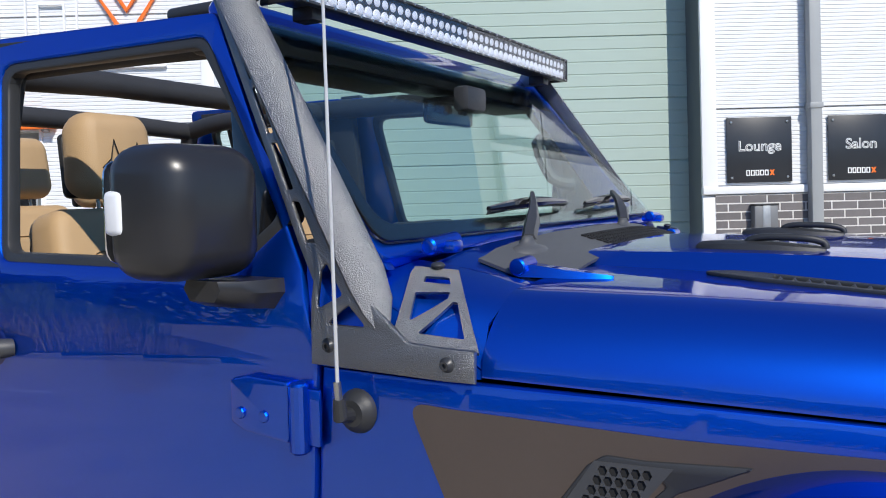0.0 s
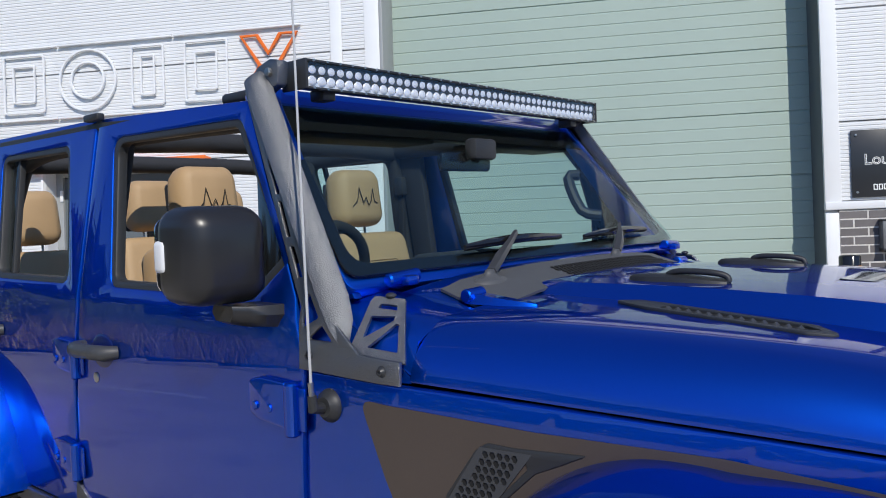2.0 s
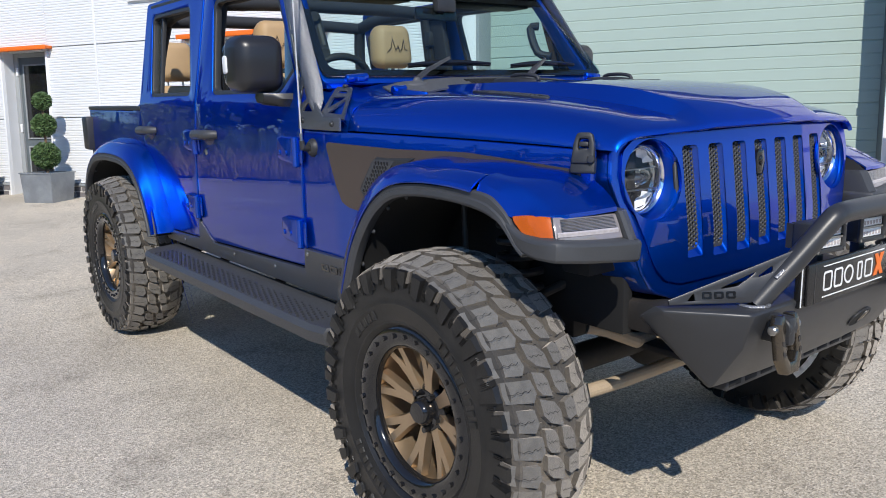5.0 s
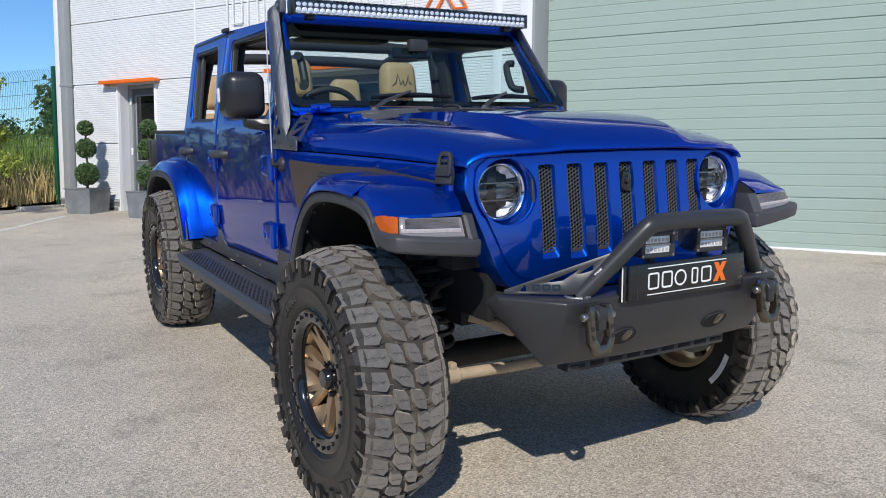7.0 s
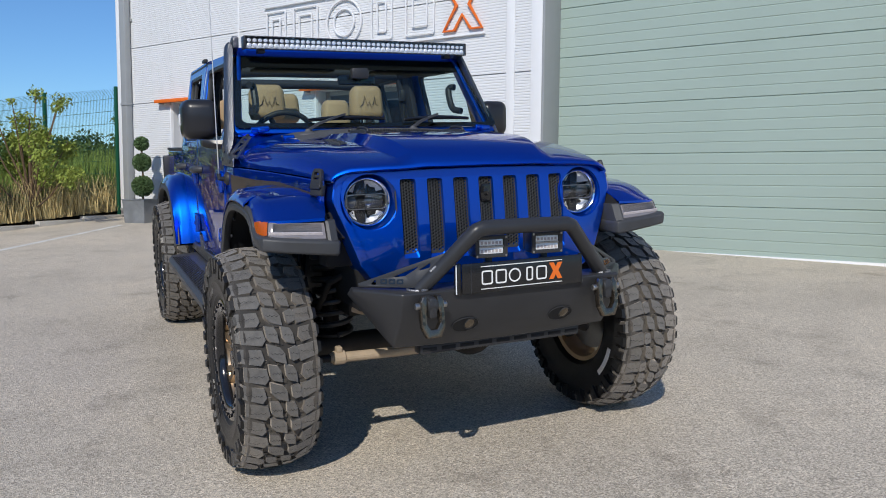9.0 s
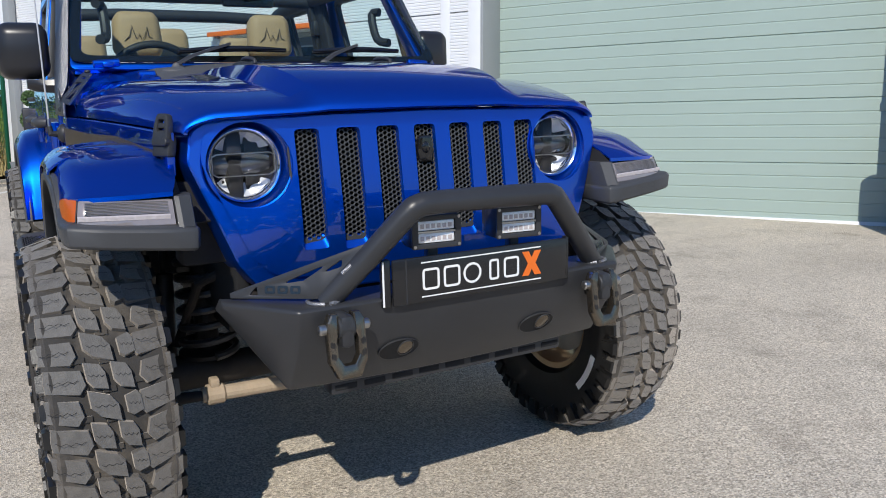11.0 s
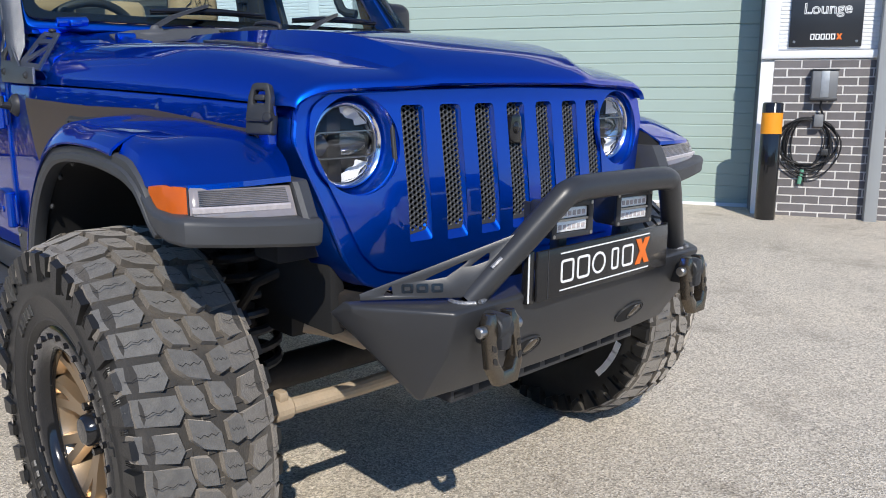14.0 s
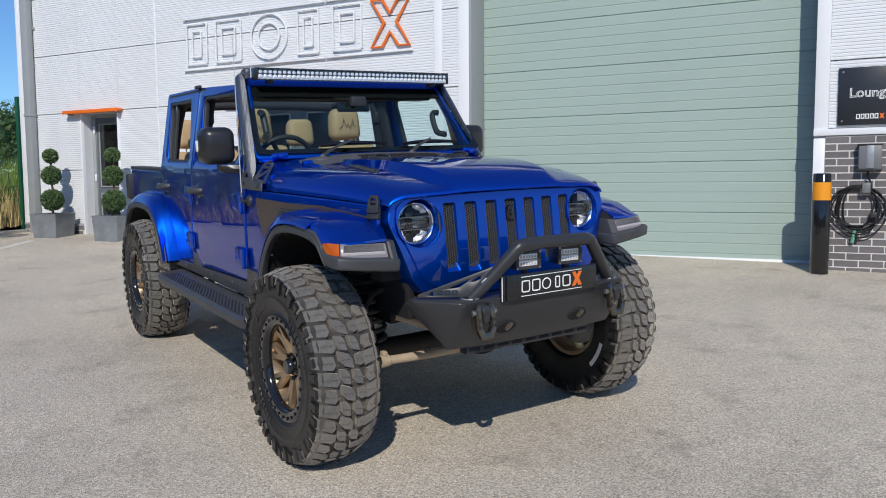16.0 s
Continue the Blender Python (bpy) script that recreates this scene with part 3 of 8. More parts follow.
def entrance(name, d0, d1, label, leaves):
    """A glazed metal door of one or two leaves, with its frame, in an opening from d0 to d1."""
    pd = thing(name, bm_box(d0 + 0.08, d1 - 0.06, ydoor, ydoor + 0.05, 0.30, 2.36, 0.004), DOORGREY, label, "door", kind="structure", m=BM)
    part("frame", bm_box(d0, d0 + 0.08, ydoor - 0.03, ydoor + 0.07, 0.25, 2.42, 0.005), TRIMGREY, pd)
    part("frame", bm_box(d1 - 0.06, d1, ydoor - 0.03, ydoor + 0.07, 0.25, 2.42, 0.005), TRIMGREY, pd)
    part("frame", bm_box(d0 + 0.08, d1 - 0.06, ydoor - 0.03, ydoor + 0.07, 2.36, 2.42, 0.005), TRIMGREY, pd)
    w = (d1 - d0) / leaves
    for k in range(leaves):
        a, c = d0 + k * w, d0 + (k + 1) * w
        for z0, z1 in ((1.22, 2.24), (0.42, 1.08)):
            part("pane", bm_box(a + 0.17, c - 0.15, ydoor - 0.006, ydoor - 0.001, z0, z1), GLOSSBLACK, pd, "dark glazed pane")
            part("bead", bm_plate(rpoly([(a + 0.15, z0 - 0.02), (c - 0.13, z0 - 0.02), (c - 0.13, z1 + 0.02), (a + 0.15, z1 + 0.02)], 0.002), [[(a + 0.17, z0), (c - 0.15, z0), (c - 0.15, z1), (a + 0.17, z1)]], 0.02, 0.003, m=Matrix.Translation((0, ydoor - 0.008, 0)) @ XZ), TRIMGREY, pd)
        hx_ = c - 0.11 if k == 0 else a + 0.13
        part("handle", bm_tube([(hx_, ydoor, 1.15), (hx_, ydoor - 0.05, 1.15), (hx_ - (0.12 if k == 0 else -0.12), ydoor - 0.05, 1.15)], 0.01), STEEL, pd, "steel lever handle")
    for z in (0.6, 1.3, 2.1):
        part("hinge", bm_box(d0 + 0.05, d0 + 0.085, ydoor - 0.045, ydoor - 0.02, z, z + 0.12, 0.006), WHITEPART, pd)
    part("reveal", bm_box(d0 - 0.03, d0 - 0.002, -0.02, ydoor, 0.2, 2.45, 0.003), TRIMWHITE, pd)
    part("reveal", bm_box(d1 + 0.002, d1 + 0.03, -0.02, ydoor, 0.2, 2.45, 0.003), TRIMWHITE, pd)
    part("threshold", bm_box(d0, d1, -0.03, ydoor + 0.05, 0.20, 0.30), TRIMGREY, pd)
    for k in range(4):
        part("lettering", bm_box(d0 + 0.35 + 0.05 * k, d0 + 0.382 + 0.05 * k, ydoor - 0.009, ydoor - 0.0065, 1.72, 1.78), GREYBOX, pd)
    return pd


def door_canopy(c0, c1, label):
    canopy = thing("door_canopy", bm_box(c0, c1, -0.12, 0.0, 2.425, 2.465, 0.006), ORANGE, label, "canopy", "door canopies", m=BM)
    part("fascia", bm_box(c0 - 0.005, c1 + 0.005, -0.132, -0.12, 2.415, 2.472, 0.003), ORANGE, canopy)
    part("bracket", bm_box(c0 + 0.07, c0 + 0.10, -0.1, 0.0, 2.40, 2.425, 0.003), TRIMGREY, canopy)
    part("bracket", bm_box(c1 - 0.10, c1 - 0.07, -0.1, 0.0, 2.40, 2.425, 0.003), TRIMGREY, canopy)


entrance("door_2", S_DOOR0, S_DOOR1, "grey glazed metal personnel door, closed", 1)
entrance("door_3", S_DBL0, S_DBL1, "grey glazed metal double entrance door, closed", 2)
door_canopy(-11.36, -10.11, "thin orange metal canopy over the personnel door")
door_canopy(-7.95, -5.86, "long thin orange metal canopy over the double door")


def downpipe(s, w, d, h0, h1):
    ob = thing("downpipe", bm_box(s - w / 2, s + w / 2, -0.02 - d, -0.02, h0, h1, 0.008), TRIMGREY, "square grey metal rainwater downpipe on the wall", "downpipe", "downpipes", m=BM)
    for z in (2.42, 4.4):
        part("joint_collar", bm_box(s - w / 2 - 0.008, s + w / 2 + 0.008, -0.03 - d, -0.012, z, z + 0.05, 0.005), TRIMGREY, ob)
    for z in (1.4, 3.9):
        part("bracket", bm_box(s - w / 2 - 0.035, s + w / 2 + 0.035, -0.025, 0.0, z, z + 0.05, 0.004), TRIMGREY, ob)
    return ob


downpipe(-12.22, 0.155, 0.12, 0.25, TOP)
downpipe(0.69, 0.10, 0.10, 0.2, TOP)

# ---- off-road car ----
# x ahead, y to the car's left, z up from the ground under the front axle
car = tagged(new("off_road_car"), "metallic blue four-door off-road car with open roof and big mud tyres", "car")
car.matrix_basis = LEAN


def catmull(rows, n):
    """Rows of points with n steps between each two, on a smooth curve."""
    rows = [[Vector(p) for p in r] for r in rows]
    out = []
    for i in range(len(rows) - 1):
        a, p, q, d = rows[max(0, i - 1)], rows[i], rows[i + 1], rows[min(len(rows) - 1, i + 2)]
        for k in range(n):
            t = k / n
            out.append([0.5 * ((2 * p[j]) + (q[j] - a[j]) * t + (2 * a[j] - 5 * p[j] + 4 * q[j] - d[j]) * t * t + (3 * p[j] - a[j] - 3 * q[j] + d[j]) * t ** 3) for j in range(len(p))])
    out.append(rows[-1])
    return out


def curve_pts(pts, n):
    return [r[0] for r in catmull([[p] for p in pts], n)]


def mirrored(half):
    """A section from its half, given from the middle outwards."""
    return [(x, -y, z) for x, y, z in reversed(half)] + [(x, y, z) for x, y, z in half[1:]]


# hood
HOOD = [(-0.565, 0.748, 1.203, 0.718, 1.285, 0.640, 1.314, 0.35, 1.328, 0.31, 1.350, 1.357),
        (-0.25, 0.718, 1.197, 0.690, 1.280, 0.612, 1.308, 0.35, 1.320, 0.31, 1.353, 1.358),
        (0.05, 0.682, 1.190, 0.655, 1.268, 0.585, 1.294, 0.365, 1.304, 0.32, 1.344, 1.350),
        (0.24, 0.652, 1.183, 0.627, 1.250, 0.562, 1.271, 0.36, 1.282, 0.312, 1.326, 1.331),
        (0.36, 0.630, 1.177, 0.606, 1.234, 0.548, 1.249, 0.345, 1.259, 0.296, 1.295, 1.299),
        (0.425, 0.618, 1.173, 0.596, 1.218, 0.540, 1.232, 0.335, 1.242, 0.285, 1.262, 1.266),
        (0.462, 0.612, 1.172, 0.590, 1.204, 0.536, 1.218, 0.330, 1.226, 0.28, 1.233, 1.236),
        (0.472, 0.608, 1.168, 0.584, 1.191, 0.532, 1.204, 0.330, 1.212, 0.28, 1.216, 1.218)]
rows = []
for x, hw, zs, y1, z1, y2, z2, y3, z3, y4, z4, zc in HOOD:
    bow = 0.055 * max(0.0, min(1.0, (x + 0.1) / 0.5))
    half = [(0, zc), (0.15, zc - 0.001), (y4 - 0.02, z4 + 0.001), (y4, z4 - 0.001), (y3, z3), (y3 + 0.03, z3 - 0.001), ((y2 + y3) / 2, (z2 + z3) / 2 + 0.001), (y2, z2)]
    half += [(y2 + (hw - y2) * (math.sin(a) - 0.5) / 0.5, zs + (z2 - zs) * math.cos(a) / 0.866) for a in (radians(q) for q in (38, 46, 54, 62, 70, 78, 84, 90))]
    rows.append(mirrored([(x + bow * (1 - (y / 0.62) ** 2), y, z) for y, z in half]))
hood = part("hood", thicken(bm_loft(catmull(rows, 6)), 0.012), BLUE, car, "glossy metallic blue hood with raised centre", smooth=24)


def hood_z(x, y):
    """Height of the hood's surface."""
    y = abs(y)
    a, c = next(((p, q) for p, q in zip(HOOD, HOOD[1:]) if p[0] <= x <= q[0]), (HOOD[0], HOOD[1]))
    k = max(0.0, (x - a[0]) / (c[0] - a[0]))
    r = [p + (q - p) * k for p, q in zip(a, c)]
    half = [(0, r[11]), (r[9] - 0.02, r[10] + 0.001), (r[7], r[8]), (r[5], r[6]), (r[3], r[4]), (r[1], r[2])]
    for (y0, z0), (y1, z1) in zip(half, half[1:]):
        if y <= y1:
            return z0 + (z1 - z0) * (y - y0) / (y1 - y0)
    return half[-1][1]


def body_y(x):
    return 0.775 if x < -0.6 else 0.775 - 0.145 * (x + 0.6) / 1.05


def bend_body(bm, s):
    for v in bm.verts:
        v.co.y += s * (body_y(v.co.x) + 0.014 * max(-0.2, 1 - ((v.co.z - 1.0) / 0.32) ** 2) - 0.006)
        if v.co.z > 1.3:
            v.co.y -= s * (v.co.z - 1.3) * 0.165
    return bm


def side_plate(outer, holes, thick, s, bevel=0.006, off=0.0, cuts=()):
    """A body panel on the car's side s (-1 right, 1 left), which follows the body's plan and leans in above the belt."""
    m = Matrix(((1, 0, 0, 0), (0, 0, 1, 0), (0, 1, 0, 0), (0, 0, 0, 1)))
    x0, x1 = min(p[0] for p in outer), max(p[0] for p in outer)
    # upright lines keep the panel's shading even between its rolled edges
    n = int((x1 - x0) / 0.06) if x1 - x0 > 0.4 and thick > 0.018 else 0
    lines = [("x", x0 + (x1 - x0) * (k + 0.5) / n) for k in range(n)] + ([("x", x0 + 0.015), ("x", x1 - 0.015)] if n else [])
    b = bm_plate(outer, holes, thick, bevel, cuts=list(cuts) + lines + [("y", z) for z in (0.72, 0.79, 0.86, 0.93, 1.0, 1.07, 1.14, 1.20, 1.25, 1.3)])
    b = moved(b, m)
    for v in b.verts:
        v.co.y += s * (off - thick / 2)
    return bend_body(b, s)


FX = [("x", v) for v in (-0.6, -0.4, -0.2, 0.0, 0.2)]
for s in (-1, 1):
    part("fender_side", side_plate([(-0.822, 1.2), (-0.565, 1.199), (-0.25, 1.193), (0.05, 1.186), (0.24, 1.179), (0.42, 1.172), (0.42, 1.07), (0.1, 1.085), (-0.06, 1.08), (-0.17, 1.05), (-0.28, 0.97), (-0.36, 0.86), (-0.42, 0.69), (-0.846, 0.69)], (), 0.02, s, 0.004, cuts=FX), BLUE, car, "blue fender side panel")
    part("fender_decal", side_plate(rpoly([(-0.668, 1.165), (-0.30, 1.152), (0.0, 1.153), (0.39, 1.122), (0.39, 1.095), (-0.05, 1.10), (-0.30, 1.02), (-0.40, 0.95), (-0.455, 0.937), (-0.53, 0.946), (-0.57, 0.962)], [0.02, 0.3, 0.3, 0.003, 0.003, 0.05, 0.1, 0.02, 0.02, 0.03, 0.04], 6), (), 0.002, s, 0, off=0.0025, cuts=FX), DECAL, car, "dark bronze-grey fender decal")
    # vent grid in the fender
    vent = part("fender_vent", side_plate(rpoly([(-0.470, 1.018), (-0.408, 1.108), (-0.385, 1.124), (-0.335, 1.122), (-0.205, 1.128), (-0.245, 1.108), (-0.295, 1.085), (-0.400, 0.985), (-0.448, 0.985)], [0.012, 0.02, 0.02, 0.02, 0.002, 0.03, 0.02, 0.01, 0.01]), [rpoly([(-0.462, 1.018), (-0.398, 1.110), (-0.320, 1.110), (-0.308, 1.092), (-0.404, 0.992), (-0.444, 0.992)], 0.006)], 0.010, s, 0.003, off=0.006, cuts=FX), PLASTIC, car, "black fender vent with a honeycomb grid")
    hx = []
    quad_ = [(-0.466, 1.006), (-0.396, 1.112), (-0.306, 1.112), (-0.402, 0.988)]
    for i in range(14):
        for j in range(9):
            cx, cz = -0.47 + 0.0138 * i + 0.0069 * (j % 2), 0.996 + 0.0135 * j
            inside = True
            for (x0, z0), (x1, z1) in zip(quad_, quad_[1:] + quad_[:1]):
                d = ((x1 - x0) * (cz - z0) - (z1 - z0) * (cx - x0)) / math.hypot(x1 - x0, z1 - z0)
                inside = inside and d < -0.006
            if inside:
                hx.append([(cx + 0.0064 * math.cos(a * math.pi / 3), cz + 0.0074 * math.sin(a * math.pi / 3)) for a in range(6)])
    part("honeycomb", side_plate([(-0.466, 1.010), (-0.398, 1.116), (-0.300, 1.116), (-0.398, 0.986)], hx, 0.006, s, 0, off=0.0065), PLASTICGREY, vent, "grey honeycomb grid")
    part("vent_back", side_plate([(-0.466, 1.010), (-0.398, 1.116), (-0.300, 1.116), (-0.398, 0.986)], (), 0.002, s, 0, off=0.0036), LINER, vent)

# doors
for s in (-1, 1):
    fd = part("front_door", side_plate(rpoly([(-0.846, 0.692), (-1.895, 0.662), (-1.842, 1.25), (-1.848, 1.812), (-1.108, 1.783), (-0.868, 1.345), (-0.826, 1.21)], [0.03, 0.13, 0.5, 0.03, 0.03, 0.05, 0.05]),
              [rpoly([(-1.012, 1.335), (-0.892, 1.43), (-1.13, 1.742), (-1.748, 1.748), (-1.672, 1.335)], [0.02, 0.03, 0.045, 0.045, 0.04])], 0.035, s, 0.005, off=0.008), BLUE, car, "blue front door with its window down")
    part("window_seal", side_plate(rpoly([(-1.006, 1.329), (-0.884, 1.43), (-1.127, 1.748), (-1.754, 1.754), (-1.678, 1.329)], [0.02, 0.03, 0.045, 0.045, 0.04]),
         [rpoly([(-1.03, 1.352), (-0.925, 1.432), (-1.143, 1.724), (-1.722, 1.73), (-1.655, 1.352)], [0.02, 0.025, 0.035, 0.035, 0.03])], 0.03, s, 0.005, off=0.004), PLASTIC, fd, "black rubber window seal")
    part("quarter_trim", side_plate(rpoly([(-1.0, 1.34), (-0.90, 1.43), (-1.09, 1.69), (-1.02, 1.36)], 0.012), (), 0.02, s, 0.004, off=-0.012), GLOSSBLACK, fd)
    part("door_card", side_plate([(-0.88, 0.72), (-1.80, 0.70), (-1.79, 1.32), (-0.95, 1.32)], (), 0.05, s, 0.01, off=-0.03), SEATBACK, fd)
    rd = part("rear_door", side_plate(rpoly([(-1.915, 0.662), (-2.39, 0.655), (-2.60, 1.06), (-2.668, 1.30), (-2.662, 1.816), (-1.862, 1.814), (-1.858, 1.25)], [0.03, 0.05, 0.2, 0.2, 0.03, 0.03, 0.5]),
              [rpoly([(-1.935, 1.333), (-2.03, 1.748), (-2.565, 1.748), (-2.50, 1.333)], 0.04)], 0.035, s, 0.005, off=0.008), BLUE, car, "blue rear door")
    part("window_seal", side_plate(rpoly([(-1.929, 1.327), (-2.026, 1.754), (-2.571, 1.754), (-2.506, 1.327)], 0.04),
         [rpoly([(-1.955, 1.35), (-2.046, 1.73), (-2.545, 1.73), (-2.482, 1.35)], 0.03)], 0.03, s, 0.005, off=0.004), PLASTIC, rd, "black rubber window seal")
    part("window_divider", side_plate([(-2.395, 1.335), (-2.45, 1.745), (-2.47, 1.745), (-2.415, 1.335)], (), 0.02, s, 0.003, off=-0.01), PLASTIC, rd)
    q = part("quarter_window", side_plate([(-2.41, 1.34), (-2.465, 1.742), (-2.55, 1.742), (-2.487, 1.34)], (), 0.004, s, 0, off=-0.016), WINDSCREEN, rd)
    q.visible_shadow = False
    part("door_card", side_plate([(-1.95, 0.70), (-2.36, 0.70), (-2.55, 1.06), (-2.60, 1.32), (-1.94, 1.32)], (), 0.05, s, 0.01, off=-0.03), SEATBACK, rd)
    # handles
    for dx, dz, dob in ((-1.70, 1.150, fd), (-2.495, 1.150, rd)):
        y = s * 0.785
        # darkened blue discs stand in for the shade in the handle's hollow
        part("handle_cup", bm_sphere((dx - 0.03, y - s * 0.008, dz), (0.075, 0.014, 0.046)), BLUESHADE, dob, smooth=60)
        h = bm_tube([(dx + 0.085, y, dz + 0.012), (dx + 0.075, y + s * 0.03, dz + 0.012), (dx + 0.02, y + s * 0.040, dz + 0.012), (dx - 0.06, y + s * 0.040, dz + 0.010), (dx - 0.098, y + s * 0.032, dz + 0.008), (dx - 0.105, y, dz + 0.006)], [0.018, 0.022, 0.021, 0.021, 0.024, 0.024], 10)
        part("handle", h, PLASTICGREY, dob, "black door handle", smooth=60)
        part("handle_cup", bm_sphere((dx + 0.005, y + s * 0.001, dz + 0.006), (0.070, 0.006, 0.050)), BLUESHADE, dob, "dark blue disc for the shaded hollow behind the handle", smooth=60)
        if dob is fd:
            part("lock", bm_cyl((dx - 0.035, y - s * 0.004, dz - 0.068), (dx - 0.035, y + s * 0.008, dz - 0.068), 0.015, 16, bev=0.002), STEEL, dob, "round steel door lock")
    # hinges
    for hxx, dob in ((-0.915, fd), (-1.955, rd)):
        for hz in (1.128, 0.826):
            y = s * 0.783
            if dob is rd:
                hxx = -1.905 - (0.03 if hz < 1 else 0)
            hb = bm_plate(rpoly([(0.045, -0.050), (0.045, 0.048), (-0.040, 0.050), (-0.078, 0.040), (-0.078, -0.030), (-0.050, -0.042), (0.0, -0.046)], 0.010), (), 0.022, 0.006, m=Matrix.Translation((hxx, y + s * 0.011, hz)) @ (XZ if s < 0 else XZ @ Matrix.Diagonal((1, 1, -1, 1))))
            hin = part("door_hinge", hb, BLUE, car, "exposed blue door hinge", smooth=40)
            part("hinge_pin", bm_cyl((hxx + 0.062, y + s * 0.016, hz - 0.062), (hxx + 0.062, y + s * 0.016, hz + 0.048), 0.016, 14, bev=0.004), BLUE, hin)
            part("hinge_leaf", bm_box(hxx + 0.05, hxx + 0.10, y - 0.006, y + s * 0.014, hz - 0.05, hz + 0.04, 0.005), BLUE, hin)
            for bx in (-0.055, -0.005):
                part("bolt", bm_cyl((hxx + bx, y + s * 0.018, hz - 0.012), (hxx + bx, y + s * 0.026, hz - 0.012), 0.010, 10, bev=0.002), BLUE, hin)
    # rocker, step
    part("rocker_panel", side_plate(rpoly([(-0.44, 0.765), (-0.845, 0.765), (-0.86, 0.685), (-1.75, 0.66), (-1.90, 0.76), (-1.93, 0.66), (-2.36, 0.648), (-2.40, 0.60), (-0.42, 0.60)], 0.012), (), 0.02, s, 0.004, off=0.016), BLACKTEX, car, "black textured rocker guard")
    for bx, bz in ((-0.47, 0.745), (-0.82, 0.745), (-0.47, 0.62), (-1.1, 0.655), (-1.5, 0.645), (-2.1, 0.632)):
        part("rivet", bm_sphere((bx, s * (0.792 if bx < -0.6 else 0.775), bz), (0.008, 0.004, 0.008), seg=8), STEEL, car)
    for k in range(3):
        part("rocker_badge", side_plate(rpoly([(-0.72 + 0.06 * k, 0.70), (-0.67 + 0.06 * k, 0.70), (-0.67 + 0.06 * k, 0.728), (-0.72 + 0.06 * k, 0.728)], 0.008), [rpoly([(-0.71 + 0.06 * k, 0.708), (-0.68 + 0.06 * k, 0.708), (-0.68 + 0.06 * k, 0.72), (-0.71 + 0.06 * k, 0.72)], 0.003)], 0.003, s, 0, off=0.0185), GLOSSBLACK, car)
    sec = [(-0.755, 0.580), (-0.83, 0.577), (-0.945, 0.572), (-0.962, 0.555), (-0.955, 0.515), (-0.90, 0.495), (-0.755, 0.505)]
    xs = [(-0.42, 0.55), (-0.45, 0.9), (-0.53, 1), (-2.18, 1), (-2.27, 0.9), (-2.30, 0.55)]
    step = part("side_step", bm_loft([[(x, -s * (-0.80 + (y + 0.80) * k), z) for y, z in sec] for x, k in xs], True, True), PLASTICGREY, car, "grey plastic side step with a studded tread", smooth=30)
    studs = []
    for i in range(56):
        for j in range(5):
            x, y = -0.56 - 0.0285 * i, 0.842 + 0.0205 * j + (0.01 if i % 2 else 0)
            studs.append([[(x + 0.010 * k * cx, s * (y + 0.006 * k * cy), z) for cx, cy in ((1, 0), (0, 1), (-1, 0), (0, -1))] for k, z in ((1.0, 0.572), (0.8, 0.580))])
    b = bm_many(studs)
    tagged(part("step_stud", b, PLASTIC, step), kind="stuff")
    for x in (-0.7, -1.3, -1.9):
        part("step_bracket", bm_tube([(x, s * 0.5, 0.62), (x, s * 0.7, 0.53), (x, s * 0.86, 0.51)], 0.02), UNDER, car)

# flares
FRONT_ARCH = [(-0.388, 0.650), (-0.362, 0.72), (-0.312, 0.84), (-0.235, 0.945), (-0.145, 1.014), (-0.04, 1.043), (0.12, 1.049), (0.26, 1.038), (0.335, 1.018), (0.372, 0.992), (0.405, 0.958), (0.43, 0.940)]
REAR_ARCH = [(-2.33, 0.625), (-2.355, 0.70), (-2.43, 0.83), (-2.52, 0.915), (-2.64, 0.965), (-2.80, 0.985), (-3.05, 0.985), (-3.25, 0.955), (-3.40, 0.87), (-3.49, 0.74)]


